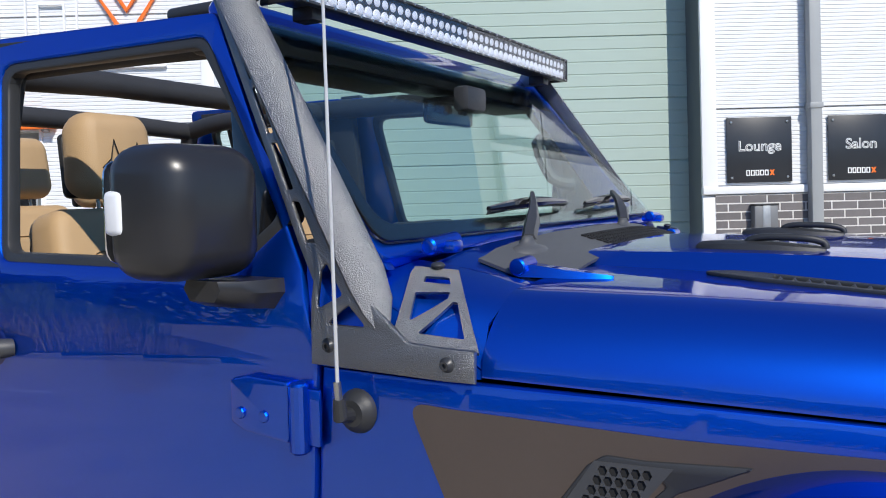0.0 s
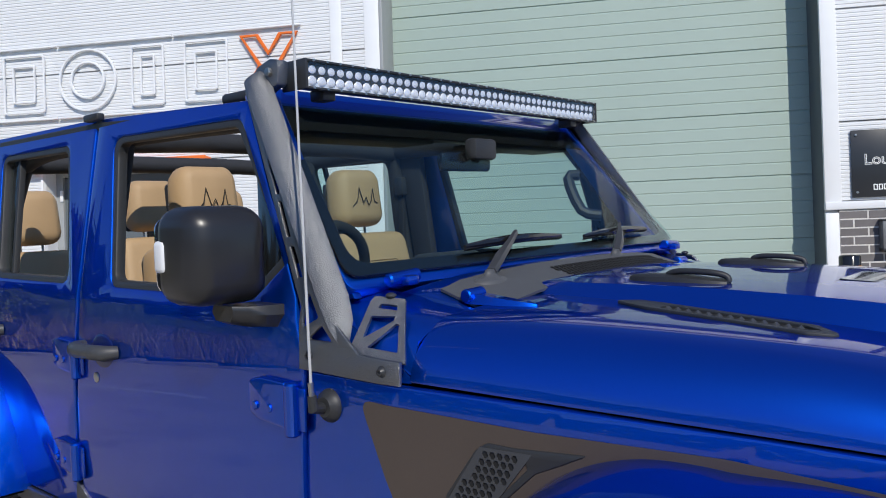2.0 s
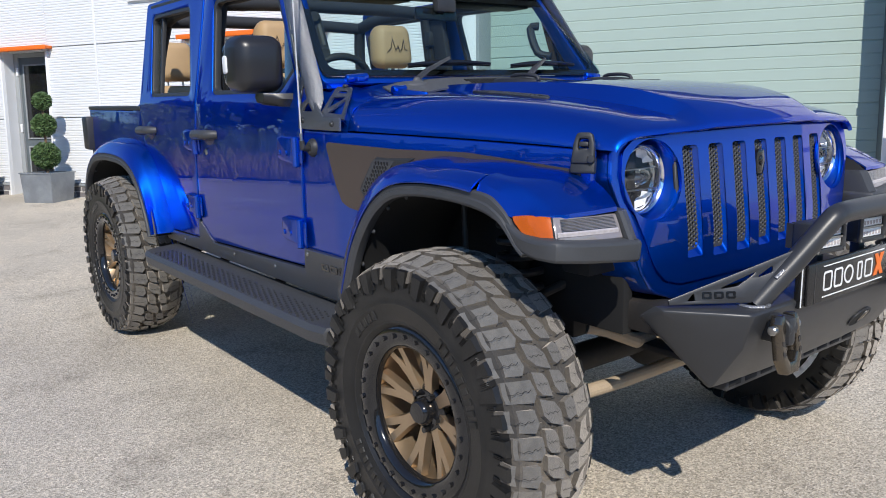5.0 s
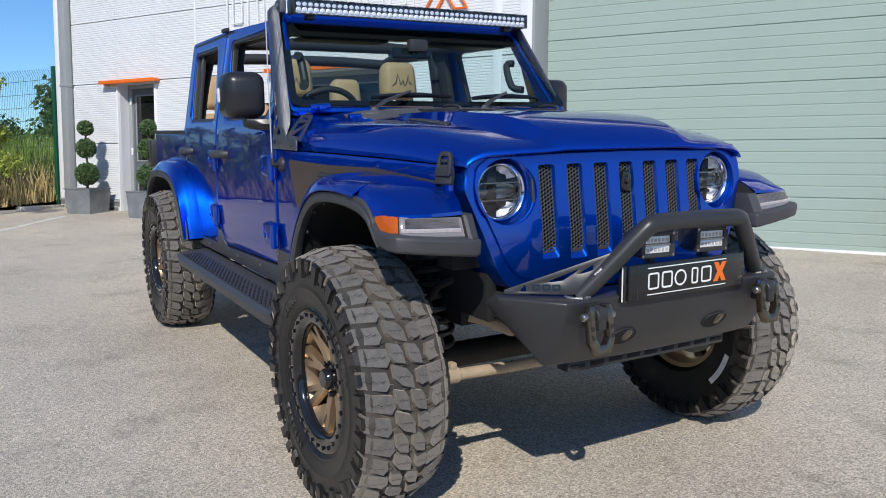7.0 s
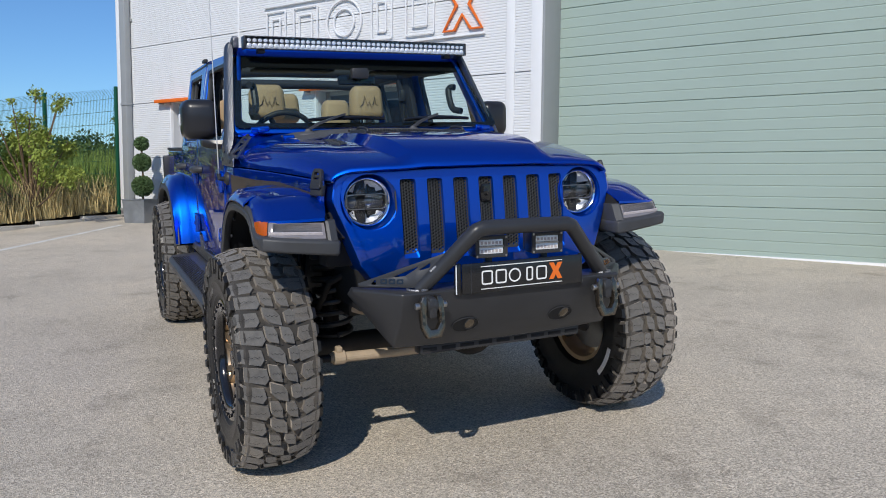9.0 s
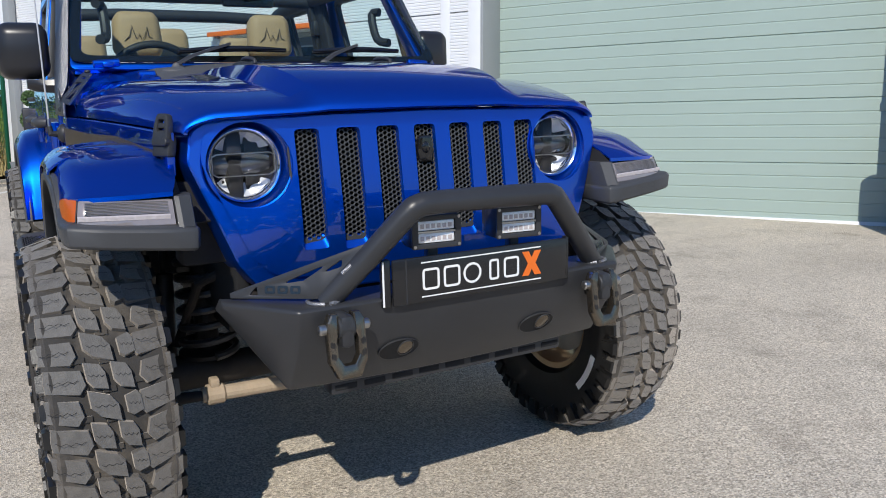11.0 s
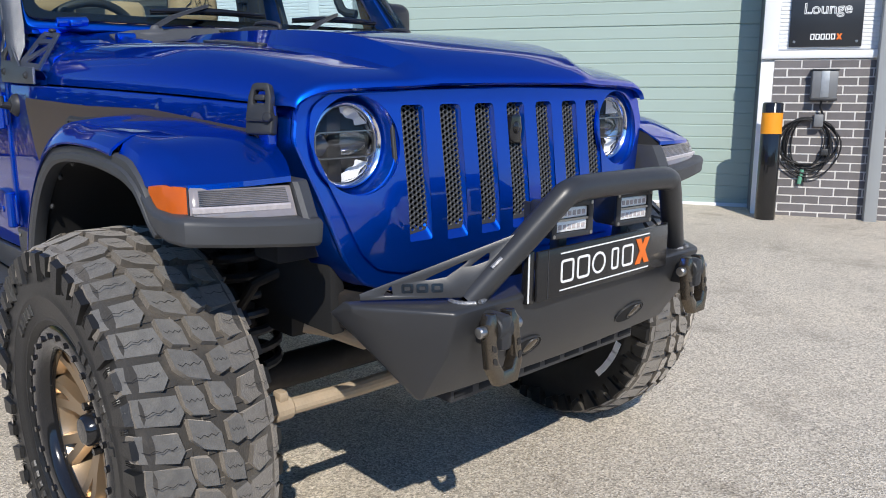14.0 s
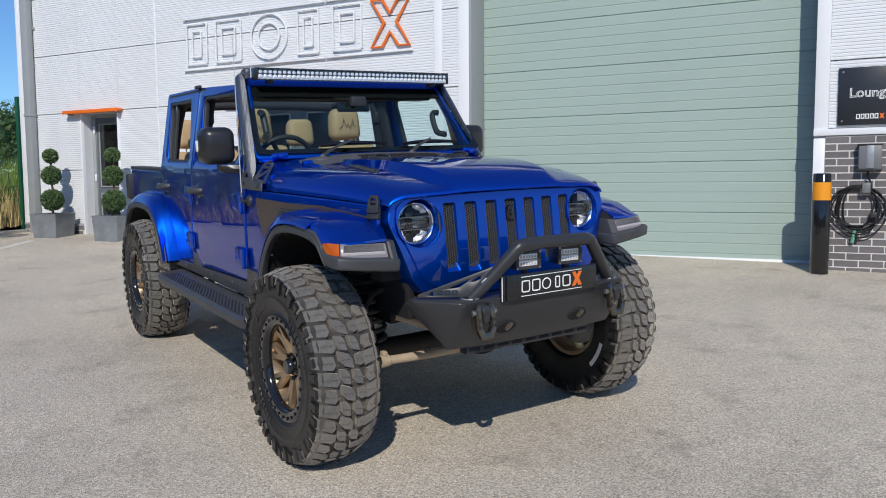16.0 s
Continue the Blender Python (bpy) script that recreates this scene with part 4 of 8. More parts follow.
def flare(s, arch, hub, inner_y, x_end, label):
    """Blue flare with a crease, over a two-step grey lip; blue ends at x_end."""
    pts = curve_pts([(x, 0, z) for x, z in arch], 6)
    n = len(pts)
    blue, black, liner = [], [], []
    for i, p in enumerate(pts):
        t = (pts[min(n - 1, i + 1)] - pts[max(0, i - 1)]).normalized()
        nr = Vector((-t.z, 0, t.x))
        if nr.dot(p - Vector(hub)) < 0:
            nr = -nr
        iy = inner_y(p.x)
        q = lambda y, o: (p + nr * o + Vector((0, s * y, 0)))
        e = 1 + 0.42 * max(0.0, min(1.0, (hub[0] + 0.02 - p.x) / 0.22)) if arch is FRONT_ARCH else 0.42 + 0.95 * max(0.0, min(1.0, (p.z - 0.63) / 0.355)) ** 1.6
        if p.x <= x_end and p.z > (0.672 if arch is FRONT_ARCH else 0.628):
            blue.append([q(iy - 0.012, 0.088 * e), q(iy + 0.02, 0.087 * e), q((iy + 0.86) / 2, 0.083 * e), q(0.846, 0.0765 * e), q(0.856, 0.0745 * e), q(0.868, 0.070 * e), q(0.890, 0.060 * (1 + (e - 1) * 0.5)), q(0.905, 0.049), q(0.910, 0.040), q(0.910, 0.036)])
        k = max(0.0, min(1.0, (p.x - 0.30) / 0.1))
        w = 0.80 + 1.6 * max(0.0, min(0.1, p.x - 0.16)) - 0.58 * k if p.x > -0.05 else min(1.7, 0.78 - 3.0 * (p.x + 0.05)) if arch is FRONT_ARCH else 1
        black.append([q(0.890, 0.044 * w), q(0.913, 0.043 * w), q(0.920, 0.039 * w), q(0.922, 0.024 * w), q(0.930, 0.020 * w), q(0.932, 0.006 * w), q(0.926, -0.002), q(0.900, -0.004), q(0.885, 0.0), q(0.885, 0.02 * w)])
        liner.append([q(0.89, 0.012 * w), q(0.78, 0.002), q(0.45, 0.03)])
    fl = part("fender_flare", thicken(bm_loft(blue), 0.006), BLUE, car, label, smooth=24)
    part("flare_lip", bm_loft(black, True, True), PLASTICGREY, fl, "grey plastic flare lip", smooth=28)
    part("wheel_arch_liner", thicken(bm_loft(liner), 0.005), LINER, car, "matt black wheel arch liner")
    for k in range(4, n, 6):
        d = (Vector(hub) - pts[k]).normalized()
        part("clip", bm_sphere(pts[k] + d * 0.004 + Vector((0, s * 0.88, 0)), (0.008, 0.008, 0.008), seg=8), BLACKSATIN, fl)
    return fl


for s in (-1, 1):
    ff = flare(s, FRONT_ARCH, (0, 0, 0.45), body_y, 0.258, "blue front fender flare with a grey lip")
    flare(s, REAR_ARCH, (-2.955, 0, 0.45), lambda x: 0.775, 9, "blue rear fender flare with a grey lip")
    # front end of the flare: a sloping blue brow over the lamps
    brow = [[(0.250, 0.645, 1.127), (0.250, 0.74, 1.125), (0.252, 0.846, 1.117), (0.252, 0.868, 1.1105), (0.252, 0.892, 1.100), (0.252, 0.911, 1.077)],
            [(0.33, 0.636, 1.122), (0.325, 0.74, 1.117), (0.322, 0.838, 1.108), (0.322, 0.864, 1.103), (0.322, 0.895, 1.085), (0.32, 0.911, 1.054)],
            [(0.38, 0.630, 1.112), (0.375, 0.74, 1.107), (0.372, 0.830, 1.098), (0.372, 0.858, 1.092), (0.368, 0.894, 1.064), (0.366, 0.911, 1.030)],
            [(0.425, 0.628, 1.095), (0.422, 0.73, 1.089), (0.418, 0.828, 1.080), (0.416, 0.860, 1.072), (0.410, 0.890, 1.050), (0.405, 0.905, 1.028)],
            [(0.475, 0.636, 1.068), (0.474, 0.73, 1.063), (0.468, 0.828, 1.056), (0.458, 0.866, 1.050), (0.446, 0.884, 1.043), (0.436, 0.897, 1.037)],
            [(0.512, 0.650, 1.043), (0.511, 0.73, 1.041), (0.502, 0.826, 1.040), (0.486, 0.868, 1.039), (0.470, 0.880, 1.038), (0.452, 0.893, 1.036)],
            [(0.513, 0.650, 1.032), (0.512, 0.73, 1.031), (0.503, 0.826, 1.030), (0.487, 0.868, 1.030), (0.471, 0.880, 1.030), (0.453, 0.893, 1.029)]]
    brow = [[(x, s * y, z) for x, y, z in r] for r in brow]
    fine_b = catmull(brow[:-1], 3) + [brow[-1]]
    part("flare_brow", thicken(bm_loft(fine_b), 0.005), BLUE, ff, smooth=30)
    # inner cheek that closes the brow against the grille
    part("flare_cheek", bm_loft([[(x, s * y, z - 0.003) for x, y, z in ((0.265, 0.645, 1.126), (0.38, 0.630, 1.112), (0.475, 0.636, 1.068), (0.513, 0.650, 1.032))], [(x, s * y, z) for x, y, z in ((0.265, 0.60, 1.00), (0.38, 0.60, 0.98), (0.46, 0.605, 0.95), (0.48, 0.61, 0.94))]]), LINER, ff)
    TOPE = [(0.386, 0.9065, 1.030), (0.43, 0.899, 1.036), (0.462, 0.886, 1.036), (0.482, 0.872, 1.035), (0.495, 0.850, 1.034), (0.503, 0.80, 1.032), (0.506, 0.73, 1.029), (0.508, 0.652, 1.025)]
    BOTE = [(0.394, 0.911, 1.018), (0.428, 0.910, 0.988), (0.470, 0.902, 0.978), (0.503, 0.886, 0.977), (0.518, 0.862, 0.976), (0.527, 0.80, 0.974), (0.531, 0.73, 0.971), (0.533, 0.652, 0.967)]
    tops, bots = curve_pts(TOPE, 5), curve_pts(BOTE, 5)

    def lens(i0, i1, material, name, lab):
        rows = []
        for a, c in zip(tops[i0:i1 + 1], bots[i0:i1 + 1]):
            d = Vector((a.x - 0.38, a.y - 0.62, 0)).normalized()
            m_ = (a + c) / 2 + d * 0.004
            rows.append([(p.x, s * p.y, p.z) for p in (a - d * 0.03, a, a.lerp(m_, 0.12) + d * 0.003, m_, c.lerp(m_, 0.12) + d * 0.003, c, c - d * 0.03)])
        return part(name, bm_loft(rows, True, True), material, ff, lab, smooth=40)
    lens(0, 16, AMBER, "turn_signal", "amber turn signal lens")
    run = lens(17, 35, CLEARLENS, "running_light", "smoked clear running light lens")
    part("lens_divider", bm_tube([(tops[16].x + 0.002, s * (tops[16].y + 0.002), tops[16].z), (bots[16].x + 0.004, s * (bots[16].y + 0.004), bots[16].z)], 0.0022, 6), PLASTIC, ff)
    for k in range(9):
        f = 0.07 + 0.055 * k
        part("lens_rib", bm_tube([(p.x + 0.004, s * (p.y + 0.0012), p.z) for p in (tops[q_].lerp(bots[q_], f) for q_ in (21, 25, 30, 34))], 0.0009, 5), STEEL, run)
    part("light_strip", bm_loft([[(p.x + dx, s * p.y, p.z + dz) for dx, dz in ((0.0035, -0.007), (0.0060, -0.004), (0.0060, 0.004), (0.0035, 0.007))] for p in (tops[q_].lerp(bots[q_], 0.66) for q_ in (19, 22, 25, 28, 31, 34))], True, True), STRIPLENS, run, "pale light strip")
    # chin under the lamps
    CH = [(0.372, 0.927, 1.012, 0.990), (0.402, 0.929, 0.995, 0.962), (0.43, 0.930, 0.986, 0.945), (0.475, 0.929, 0.981, 0.937), (0.515, 0.922, 0.981, 0.936), (0.531, 0.912, 0.981, 0.935), (0.541, 0.890, 0.980, 0.934), (0.551, 0.80, 0.973, 0.926), (0.560, 0.70, 0.964, 0.915), (0.565, 0.63, 0.959, 0.908), (0.560, 0.610, 0.958, 0.907), (0.535, 0.600, 0.958, 0.907), (0.44, 0.598, 0.958, 0.912)]
    chin = []
    for k, (x, y, zt, zb) in enumerate(CH):
        a, c = CH[max(0, k - 1)], CH[min(len(CH) - 1, k + 1)]
        t = Vector((c[0] - a[0], c[1] - a[1], 0)).normalized()
        nr = Vector((-t.y, t.x, 0))
        if nr.dot(Vector((x - 0.45, y - 0.75, 0))) < 0:
            nr = -nr
        pt = lambda o, z: (x + nr.x * o, s * (y + nr.y * o), z)
        chin.append([pt(-0.045, zt + 0.010), pt(-0.012, zt + 0.006), pt(-0.003, zt + 0.001), pt(0.0, zt - 0.006), pt(-0.003, zb + 0.008), pt(-0.008, zb + 0.001), pt(-0.020, zb), pt(-0.06, zb + 0.004)])
    part("flare_chin", bevel_sharp(bm_loft(chin, True, True), 0.0025, 0.6), PLASTICGREY, ff, "grey plastic flare chin", smooth=28)
    part("lamp_end_frame", bm_loft([[(x1, s * 0.650, z), (x1 + 0.004, s * 0.640, z), (x1 - 0.008, s * 0.612, z), (x1 - 0.03, s * 0.606, z), (0.44, s * 0.606, z), (0.44, s * 0.650, z)] for x1, z in ((0.558, 0.955), (0.546, 0.975), (0.534, 1.0), (0.523, 1.022), (0.516, 1.032))], True, True), PLASTICGREY, ff, smooth=35)
    part("chin_floor", bm_loft([[(0.36, s * 0.60, 0.955), (0.36, s * 0.90, 0.985)], [(0.53, s * 0.61, 0.915), (0.52, s * 0.905, 0.94)]]), LINER, ff)


def narrow(ob, k=0.84):
    """Draws the outer edge of a flare and its parts in towards the wheel arch."""
    for o in [ob] + list(ob.children):
        for v in o.data.vertices:
            a = abs(v.co.y)
            if a > 0.80:
                v.co.y = math.copysign(0.80 + (a - 0.80) * k, v.co.y)
        for c in o.children:
            for v in c.data.vertices:
                a = abs(v.co.y)
                if a > 0.80:
                    v.co.y = math.copysign(0.80 + (a - 0.80) * k, v.co.y)


for o in [o for o in car.children if o.name.startswith("fender_flare")]:
    narrow(o, 0.84 if "front" in o.get("label", "front") else 0.9)

# grille panel
GX = 0.515


def grille_x(y, z):
    return GX - 0.10 * y * y - 0.13 * max(-0.03, z - 0.95)


SLOTS = [0.1095 * (i - 3) for i in range(7)]
outer = [(-0.622, 1.10), (-0.608, 1.176), (-0.555, 1.204), (0, 1.213), (0.555, 1.204), (0.608, 1.176), (0.622, 1.10), (0.525, 0.845), (0.480, 0.785), (0.40, 0.757), (-0.40, 0.757), (-0.480, 0.785), (-0.525, 0.845)]
rad = [0.06, 0.04, 0.05, 0.3, 0.05, 0.04, 0.06, 0.1, 0.05, 0.05, 0.05, 0.05, 0.1]
inner = [(-0.586, 1.10), (-0.574, 1.165), (-0.535, 1.190), (0, 1.200), (0.535, 1.190), (0.574, 1.165), (0.586, 1.10), (0.487, 0.865), (0.445, 0.822), (0.38, 0.806), (-0.38, 0.806), (-0.445, 0.822), (-0.487, 0.865)]


def circle(cx, cy, r, n=40):
    return [(cx + r * math.cos(2 * math.pi * k / n), cy + r * math.sin(2 * math.pi * k / n)) for k in range(n)]


def slot_poly(y, g=0.0, low=0.0):
    zb = (0.893 if abs(y) < 0.3 else 0.900) - low
    return rpoly([(y - 0.030 - g, zb - g), (y + 0.030 + g, zb - g), (y + 0.030 + g, 1.168 + g), (y - 0.030 - g, 1.168 + g)], [0.012, 0.012, 0.018, 0.018])


LAMPY, LAMPZ, CONEY, CONEZ, CONER = 0.473, 1.087, 0.468, 1.088, 0.110
HOLES = [slot_poly(y, 0.007, 0.030) for y in SLOTS] + [circle(s * CONEY - 0.007, CONEZ, CONER, 48) for s in (-1, 1)]
GCUT = [("x", v) for v in np.arange(-0.56, 0.57, 0.08)] + [("y", 1.10), ("y", 1.02), ("y", 0.95), ("y", 0.88)]


def bend_grille(b, back):
    b = moved(b, YZ)
    for v in b.verts:
        v.co.x += grille_x(v.co.y, v.co.z) - back
    return b


grille = part("grille", bend_grille(bm_plate(rpoly(outer, rad), HOLES, 0.024, 0.006, cuts=GCUT), 0.021), BLUE, car, "blue seven-slot grille panel", smooth=18)
part("grille_face", bend_grille(bm_plate(rpoly(inner, rad), HOLES, 0.018, 0.005, cuts=GCUT), 0.010), BLUE, grille, smooth=18)
for i, y in enumerate(SLOTS):
    # bevelled surround of each slot, with a sloping sill, running back to the mesh insert
    r0, r1 = slot_poly(y, 0.007, 0.030), slot_poly(y, -0.003)
    b = bm_loft([[(grille_x(p[0], p[1]) - 0.004, p[0], p[1]) for p in r0], [(grille_x(p[0], p[1]) - 0.026, p[0], p[1]) for p in r1]], True)
    part("slot_surround", b, BLUE, grille)
    hx = []
    for j in range(23):
        for k in range(7):
            cy, cz = y + (k - 3) * 0.0118, 0.894 + 0.0125 * j + (0.00625 if k % 2 else 0)
            if cz < 1.172:
                hx.append([(cy + 0.0068 * math.cos(a * math.pi / 3), cz + 0.0056 * math.sin(a * math.pi / 3)) for a in range(6)])
    b = moved(bm_plate([(y - 0.047, 0.880), (y + 0.047, 0.880), (y + 0.047, 1.182), (y - 0.047, 1.182)], hx, 0.010, 0), YZ)
    for v in b.verts:
        v.co.x += grille_x(y, v.co.z) - 0.021
    part("mesh_insert", b, PLASTICGREY, grille, "black honeycomb mesh", smooth=0)
grille.matrix_basis = Matrix.Translation((0, 0.019, 0))
b = bm_plate(rpoly([(-0.020, 1.068), (0.020, 1.068), (0.024, 1.104), (0.017, 1.140), (-0.017, 1.140), (-0.024, 1.104)], 0.01), (), 0.02, 0.004, m=YZ)
part("camera_housing", moved(b, Matrix.Translation((0.482, 0, 0))), GLOSSBLACK, grille, "small black camera housing in the middle slot")
part("camera_lens", bm_sphere((0.492, 0, 1.108), (0.005, 0.012, 0.016)), GLOSSBLACK, grille, smooth=60)
part("radiator", bm_box(0.36, 0.40, -0.45, 0.45, 0.75, 1.17), LINER, car, "black radiator behind the grille")
ro = rpoly(outer, rad)
part("grille_return", thicken(bm_loft([[(grille_x(p[0], p[1]) - 0.016, p[0] * 0.998, p[1]) for p in ro], [(grille_x(p[0], p[1]) - 0.04, p[0] * 1.012, p[1] - 0.002) for p in ro], [(grille_x(p[0], p[1]) - 0.15, p[0] * 1.022, p[1] - 0.004) for p in ro]], True), 0.004), BLUE, grille, smooth=50)

for s in (-1, 1):
    cx, cy, cz = 0.434, s * LAMPY, LAMPZ
    hm = Matrix.Translation((cx, cy, cz)) @ Matrix.Rotation(radians(-90), 4, "Z")   # lathe axis y -> ahead
    # wide blue cone round the lamp, off centre towards the grille
    N_ = 56
    ringo, ringm, ringi = [], [], []
    for k in range(N_):
        a = 2 * math.pi * k / N_
        yo, zo = s * CONEY + (CONER + 0.002) * math.cos(a), CONEZ + (CONER + 0.002) * math.sin(a)
        yi, zi = cy + 0.094 * math.cos(a), cz + 0.094 * math.sin(a)
        xo = grille_x(yo, zo) - 0.006
        ringo.append((xo, yo, zo))
        ringm.append((xo - 0.008, yo * 0.9 + yi * 0.1, zo * 0.9 + zi * 0.1))
        ringi.append((cx - 0.004, yi, zi))
    hl = part("headlight", bm_loft([ringo, ringm, ringi, [(cx - 0.03, cy + (p[1] - cy) * 0.99, cz + (p[2] - cz) * 0.99) for p in ringi]], True), BLUE, car, "round LED headlight in a blue bezel", smooth=50)
    part("rim_ring", bm_lathe([(0.094, -0.004), (0.093, 0.006), (0.089, 0.008), (0.082, 0.002), (0.079, -0.012), (0.085, -0.02)], 56, m=hm, closed=True), CHROME, hl, "silver rim ring", smooth=50)
    part("bowl", bm_lathe([(0.090, -0.012), (0.084, -0.04), (0.06, -0.062), (0.0001, -0.07)], 40, m=hm), CHROME, hl, smooth=50)
    for sg in (-1, 1):
        # faceted bright reflector above and below the middle band
        rows = []
        for k in range(9):
            a = radians(32 + 14.5 * k)
            rows.append([(cx - 0.014 - 0.010 * (k % 2), cy + 0.081 * math.cos(a), cz + sg * 0.081 * math.sin(a)), (cx - 0.046, cy + 0.050 * math.cos(a), cz + sg * max(0.034, 0.050 * math.sin(a)))])
        part("reflector", bm_loft(rows), REFLECT, hl, "bright faceted reflector", smooth=0)
    part("light_frame", bm_plate(rpoly([(-0.080, -0.020), (-0.066, -0.029), (0.066, -0.029), (0.080, -0.020), (0.080, 0.022), (0.066, 0.029), (-0.066, 0.029), (-0.080, 0.022)], 0.006), [rpoly([(-0.0765, -0.019), (-0.0645, -0.0262), (0.0645, -0.0262), (0.0765, -0.019), (0.0765, 0.021), (0.0645, 0.0262), (-0.0645, 0.0262), (-0.0765, 0.021)], 0.005)], 0.010, 0.002, m=Matrix.Translation((cx - 0.004, cy, cz)) @ YZ), STEEL, hl, "silver light bar frame")
    part("projector_band", bm_loft([[(cx - 0.016 + dx - 0.014 * (u / 0.073) ** 2, cy + u, cz + w) for dx, w in ((-0.012, -0.025), (-0.002, -0.014), (0.004, 0.0), (-0.002, 0.014), (-0.012, 0.025))] for u in (-0.073, -0.05, -0.024, -0.022, 0.022, 0.024, 0.05, 0.073)]), SMOKE, hl, "smoky projector lens band", smooth=50)
    hl.matrix_basis = Matrix.Translation((0, 0.012, 0))
    g = part("lens", bm_lathe([(0.088, 0.002), (0.075, 0.010), (0.045, 0.018), (0.0001, 0.021)], 40, m=hm), LENSGLASS, hl, "clear headlight lens", smooth=60)
    g.visible_shadow = False

# windscreen frame and glass
U = Vector((-0.6566, 0, 0.7542))
WM = Matrix(((0, U.x, 0.7542, -0.722), (1, 0, 0, 0), (0, U.z, 0.6566, 1.372), (0, 0, 0, 1)))
b = bm_plate(rpoly([(-0.738, 0), (0.738, 0), (0.672, 0.615), (-0.672, 0.615)], 0.03), [rpoly([(-0.722, 0.036), (0.722, 0.036), (0.657, 0.525), (-0.657, 0.525)], 0.035)], 0.034, 0.008, m=WM @ Matrix.Translation((0, 0, -0.032)))
wf = part("windscreen_frame", b, BLUE, car, "blue windscreen frame", smooth=40)
b = bm_plate(rpoly([(-0.734, 0.026), (0.734, 0.026), (0.672, 0.535), (-0.672, 0.535)], 0.035), [rpoly([(-0.700, 0.056), (0.700, 0.056), (0.638, 0.455), (-0.638, 0.455)], 0.045)], 0.004, 0, m=WM @ Matrix.Translation((0, 0, -0.006)))
part("glass_band", b, GLOSSBLACK, wf, "black printed glass edge")
wg = part("windscreen", bm_plate(rpoly([(-0.735, 0.025), (0.735, 0.025), (0.673, 0.536), (-0.673, 0.536)], 0.035), (), 0.004, 0, m=WM @ Matrix.Translation((0, 0, 0.0))), WINDSCREEN, wf, "clear windscreen glass")
wg.visible_shadow = False
# hinges at the foot of the frame
for s in (-1, 1):
    h = part("windscreen_hinge", bm_cyl((-0.700, s * 0.665, 1.378), (-0.700, s * 0.575, 1.384), 0.014, 14, bev=0.004), BLUE, wf)
    part("hinge_arm", bm_box(-0.73, -0.67, s * 0.60, s * 0.635, 1.366, 1.386, 0.006), BLUE, h)
# cowl
def cowl_z(x, y):
    k = (x + 0.55) / -0.195
    return 1.335 + 0.043 * k - (0.105 - 0.05 * k) * (abs(y) / 0.7) ** 3


cowl = part("cowl_panel", thicken(bm_loft(catmull([mirrored([(x + 0.03 * (1 - (y / 0.7) ** 2), y, cowl_z(x, y)) for y in (0, 0.2, 0.4, 0.5, 0.6, 0.68, 0.745)]) for x in (-0.55, -0.60, -0.68, -0.745)], 3)), 0.006), BLUE, car, "blue cowl under the windscreen", smooth=50)
b = thicken(bm_loft(catmull([mirrored([(x + 0.03 * (1 - (y / 0.7) ** 2), y, cowl_z(x, y) + (0.013 if y < 0.5 else 0.008)) for y in (0, 0.2, 0.36, 0.46, 0.50, 0.52)]) for x in (-0.562, -0.61, -0.66, -0.70)], 3)), 0.006)
part("cowl_grille", b, COWLGREY, cowl, "grey plastic cowl grille with fine perforations", smooth=50)
holes_ = []
for i in range(34):
    for j in range(6):
        x, y = -0.566 - 0.0165 * j, -0.19 + 0.0155 * i + (0.007 if j % 2 else 0)
        z = cowl_z(x, y) + 0.0162
        holes_.append([[(x + 0.03 * (1 - (y / 0.7) ** 2) + dx, y + dy, z + dz + 0.22 * -dx) for dx, dy in ((-0.0055, -0.0045), (0.0055, -0.0045), (0.0055, 0.0045), (-0.0055, 0.0045))] for dz in (0, -0.004)])
b = bm_many(holes_)
tagged(part("cowl_perforation", b, LINER, cowl), kind="stuff")


# wipers
WIPER = mat("satin_black_wiper_steel", (0.05, 0.05, 0.052), 0.38, 0.2, 0, 0.1)


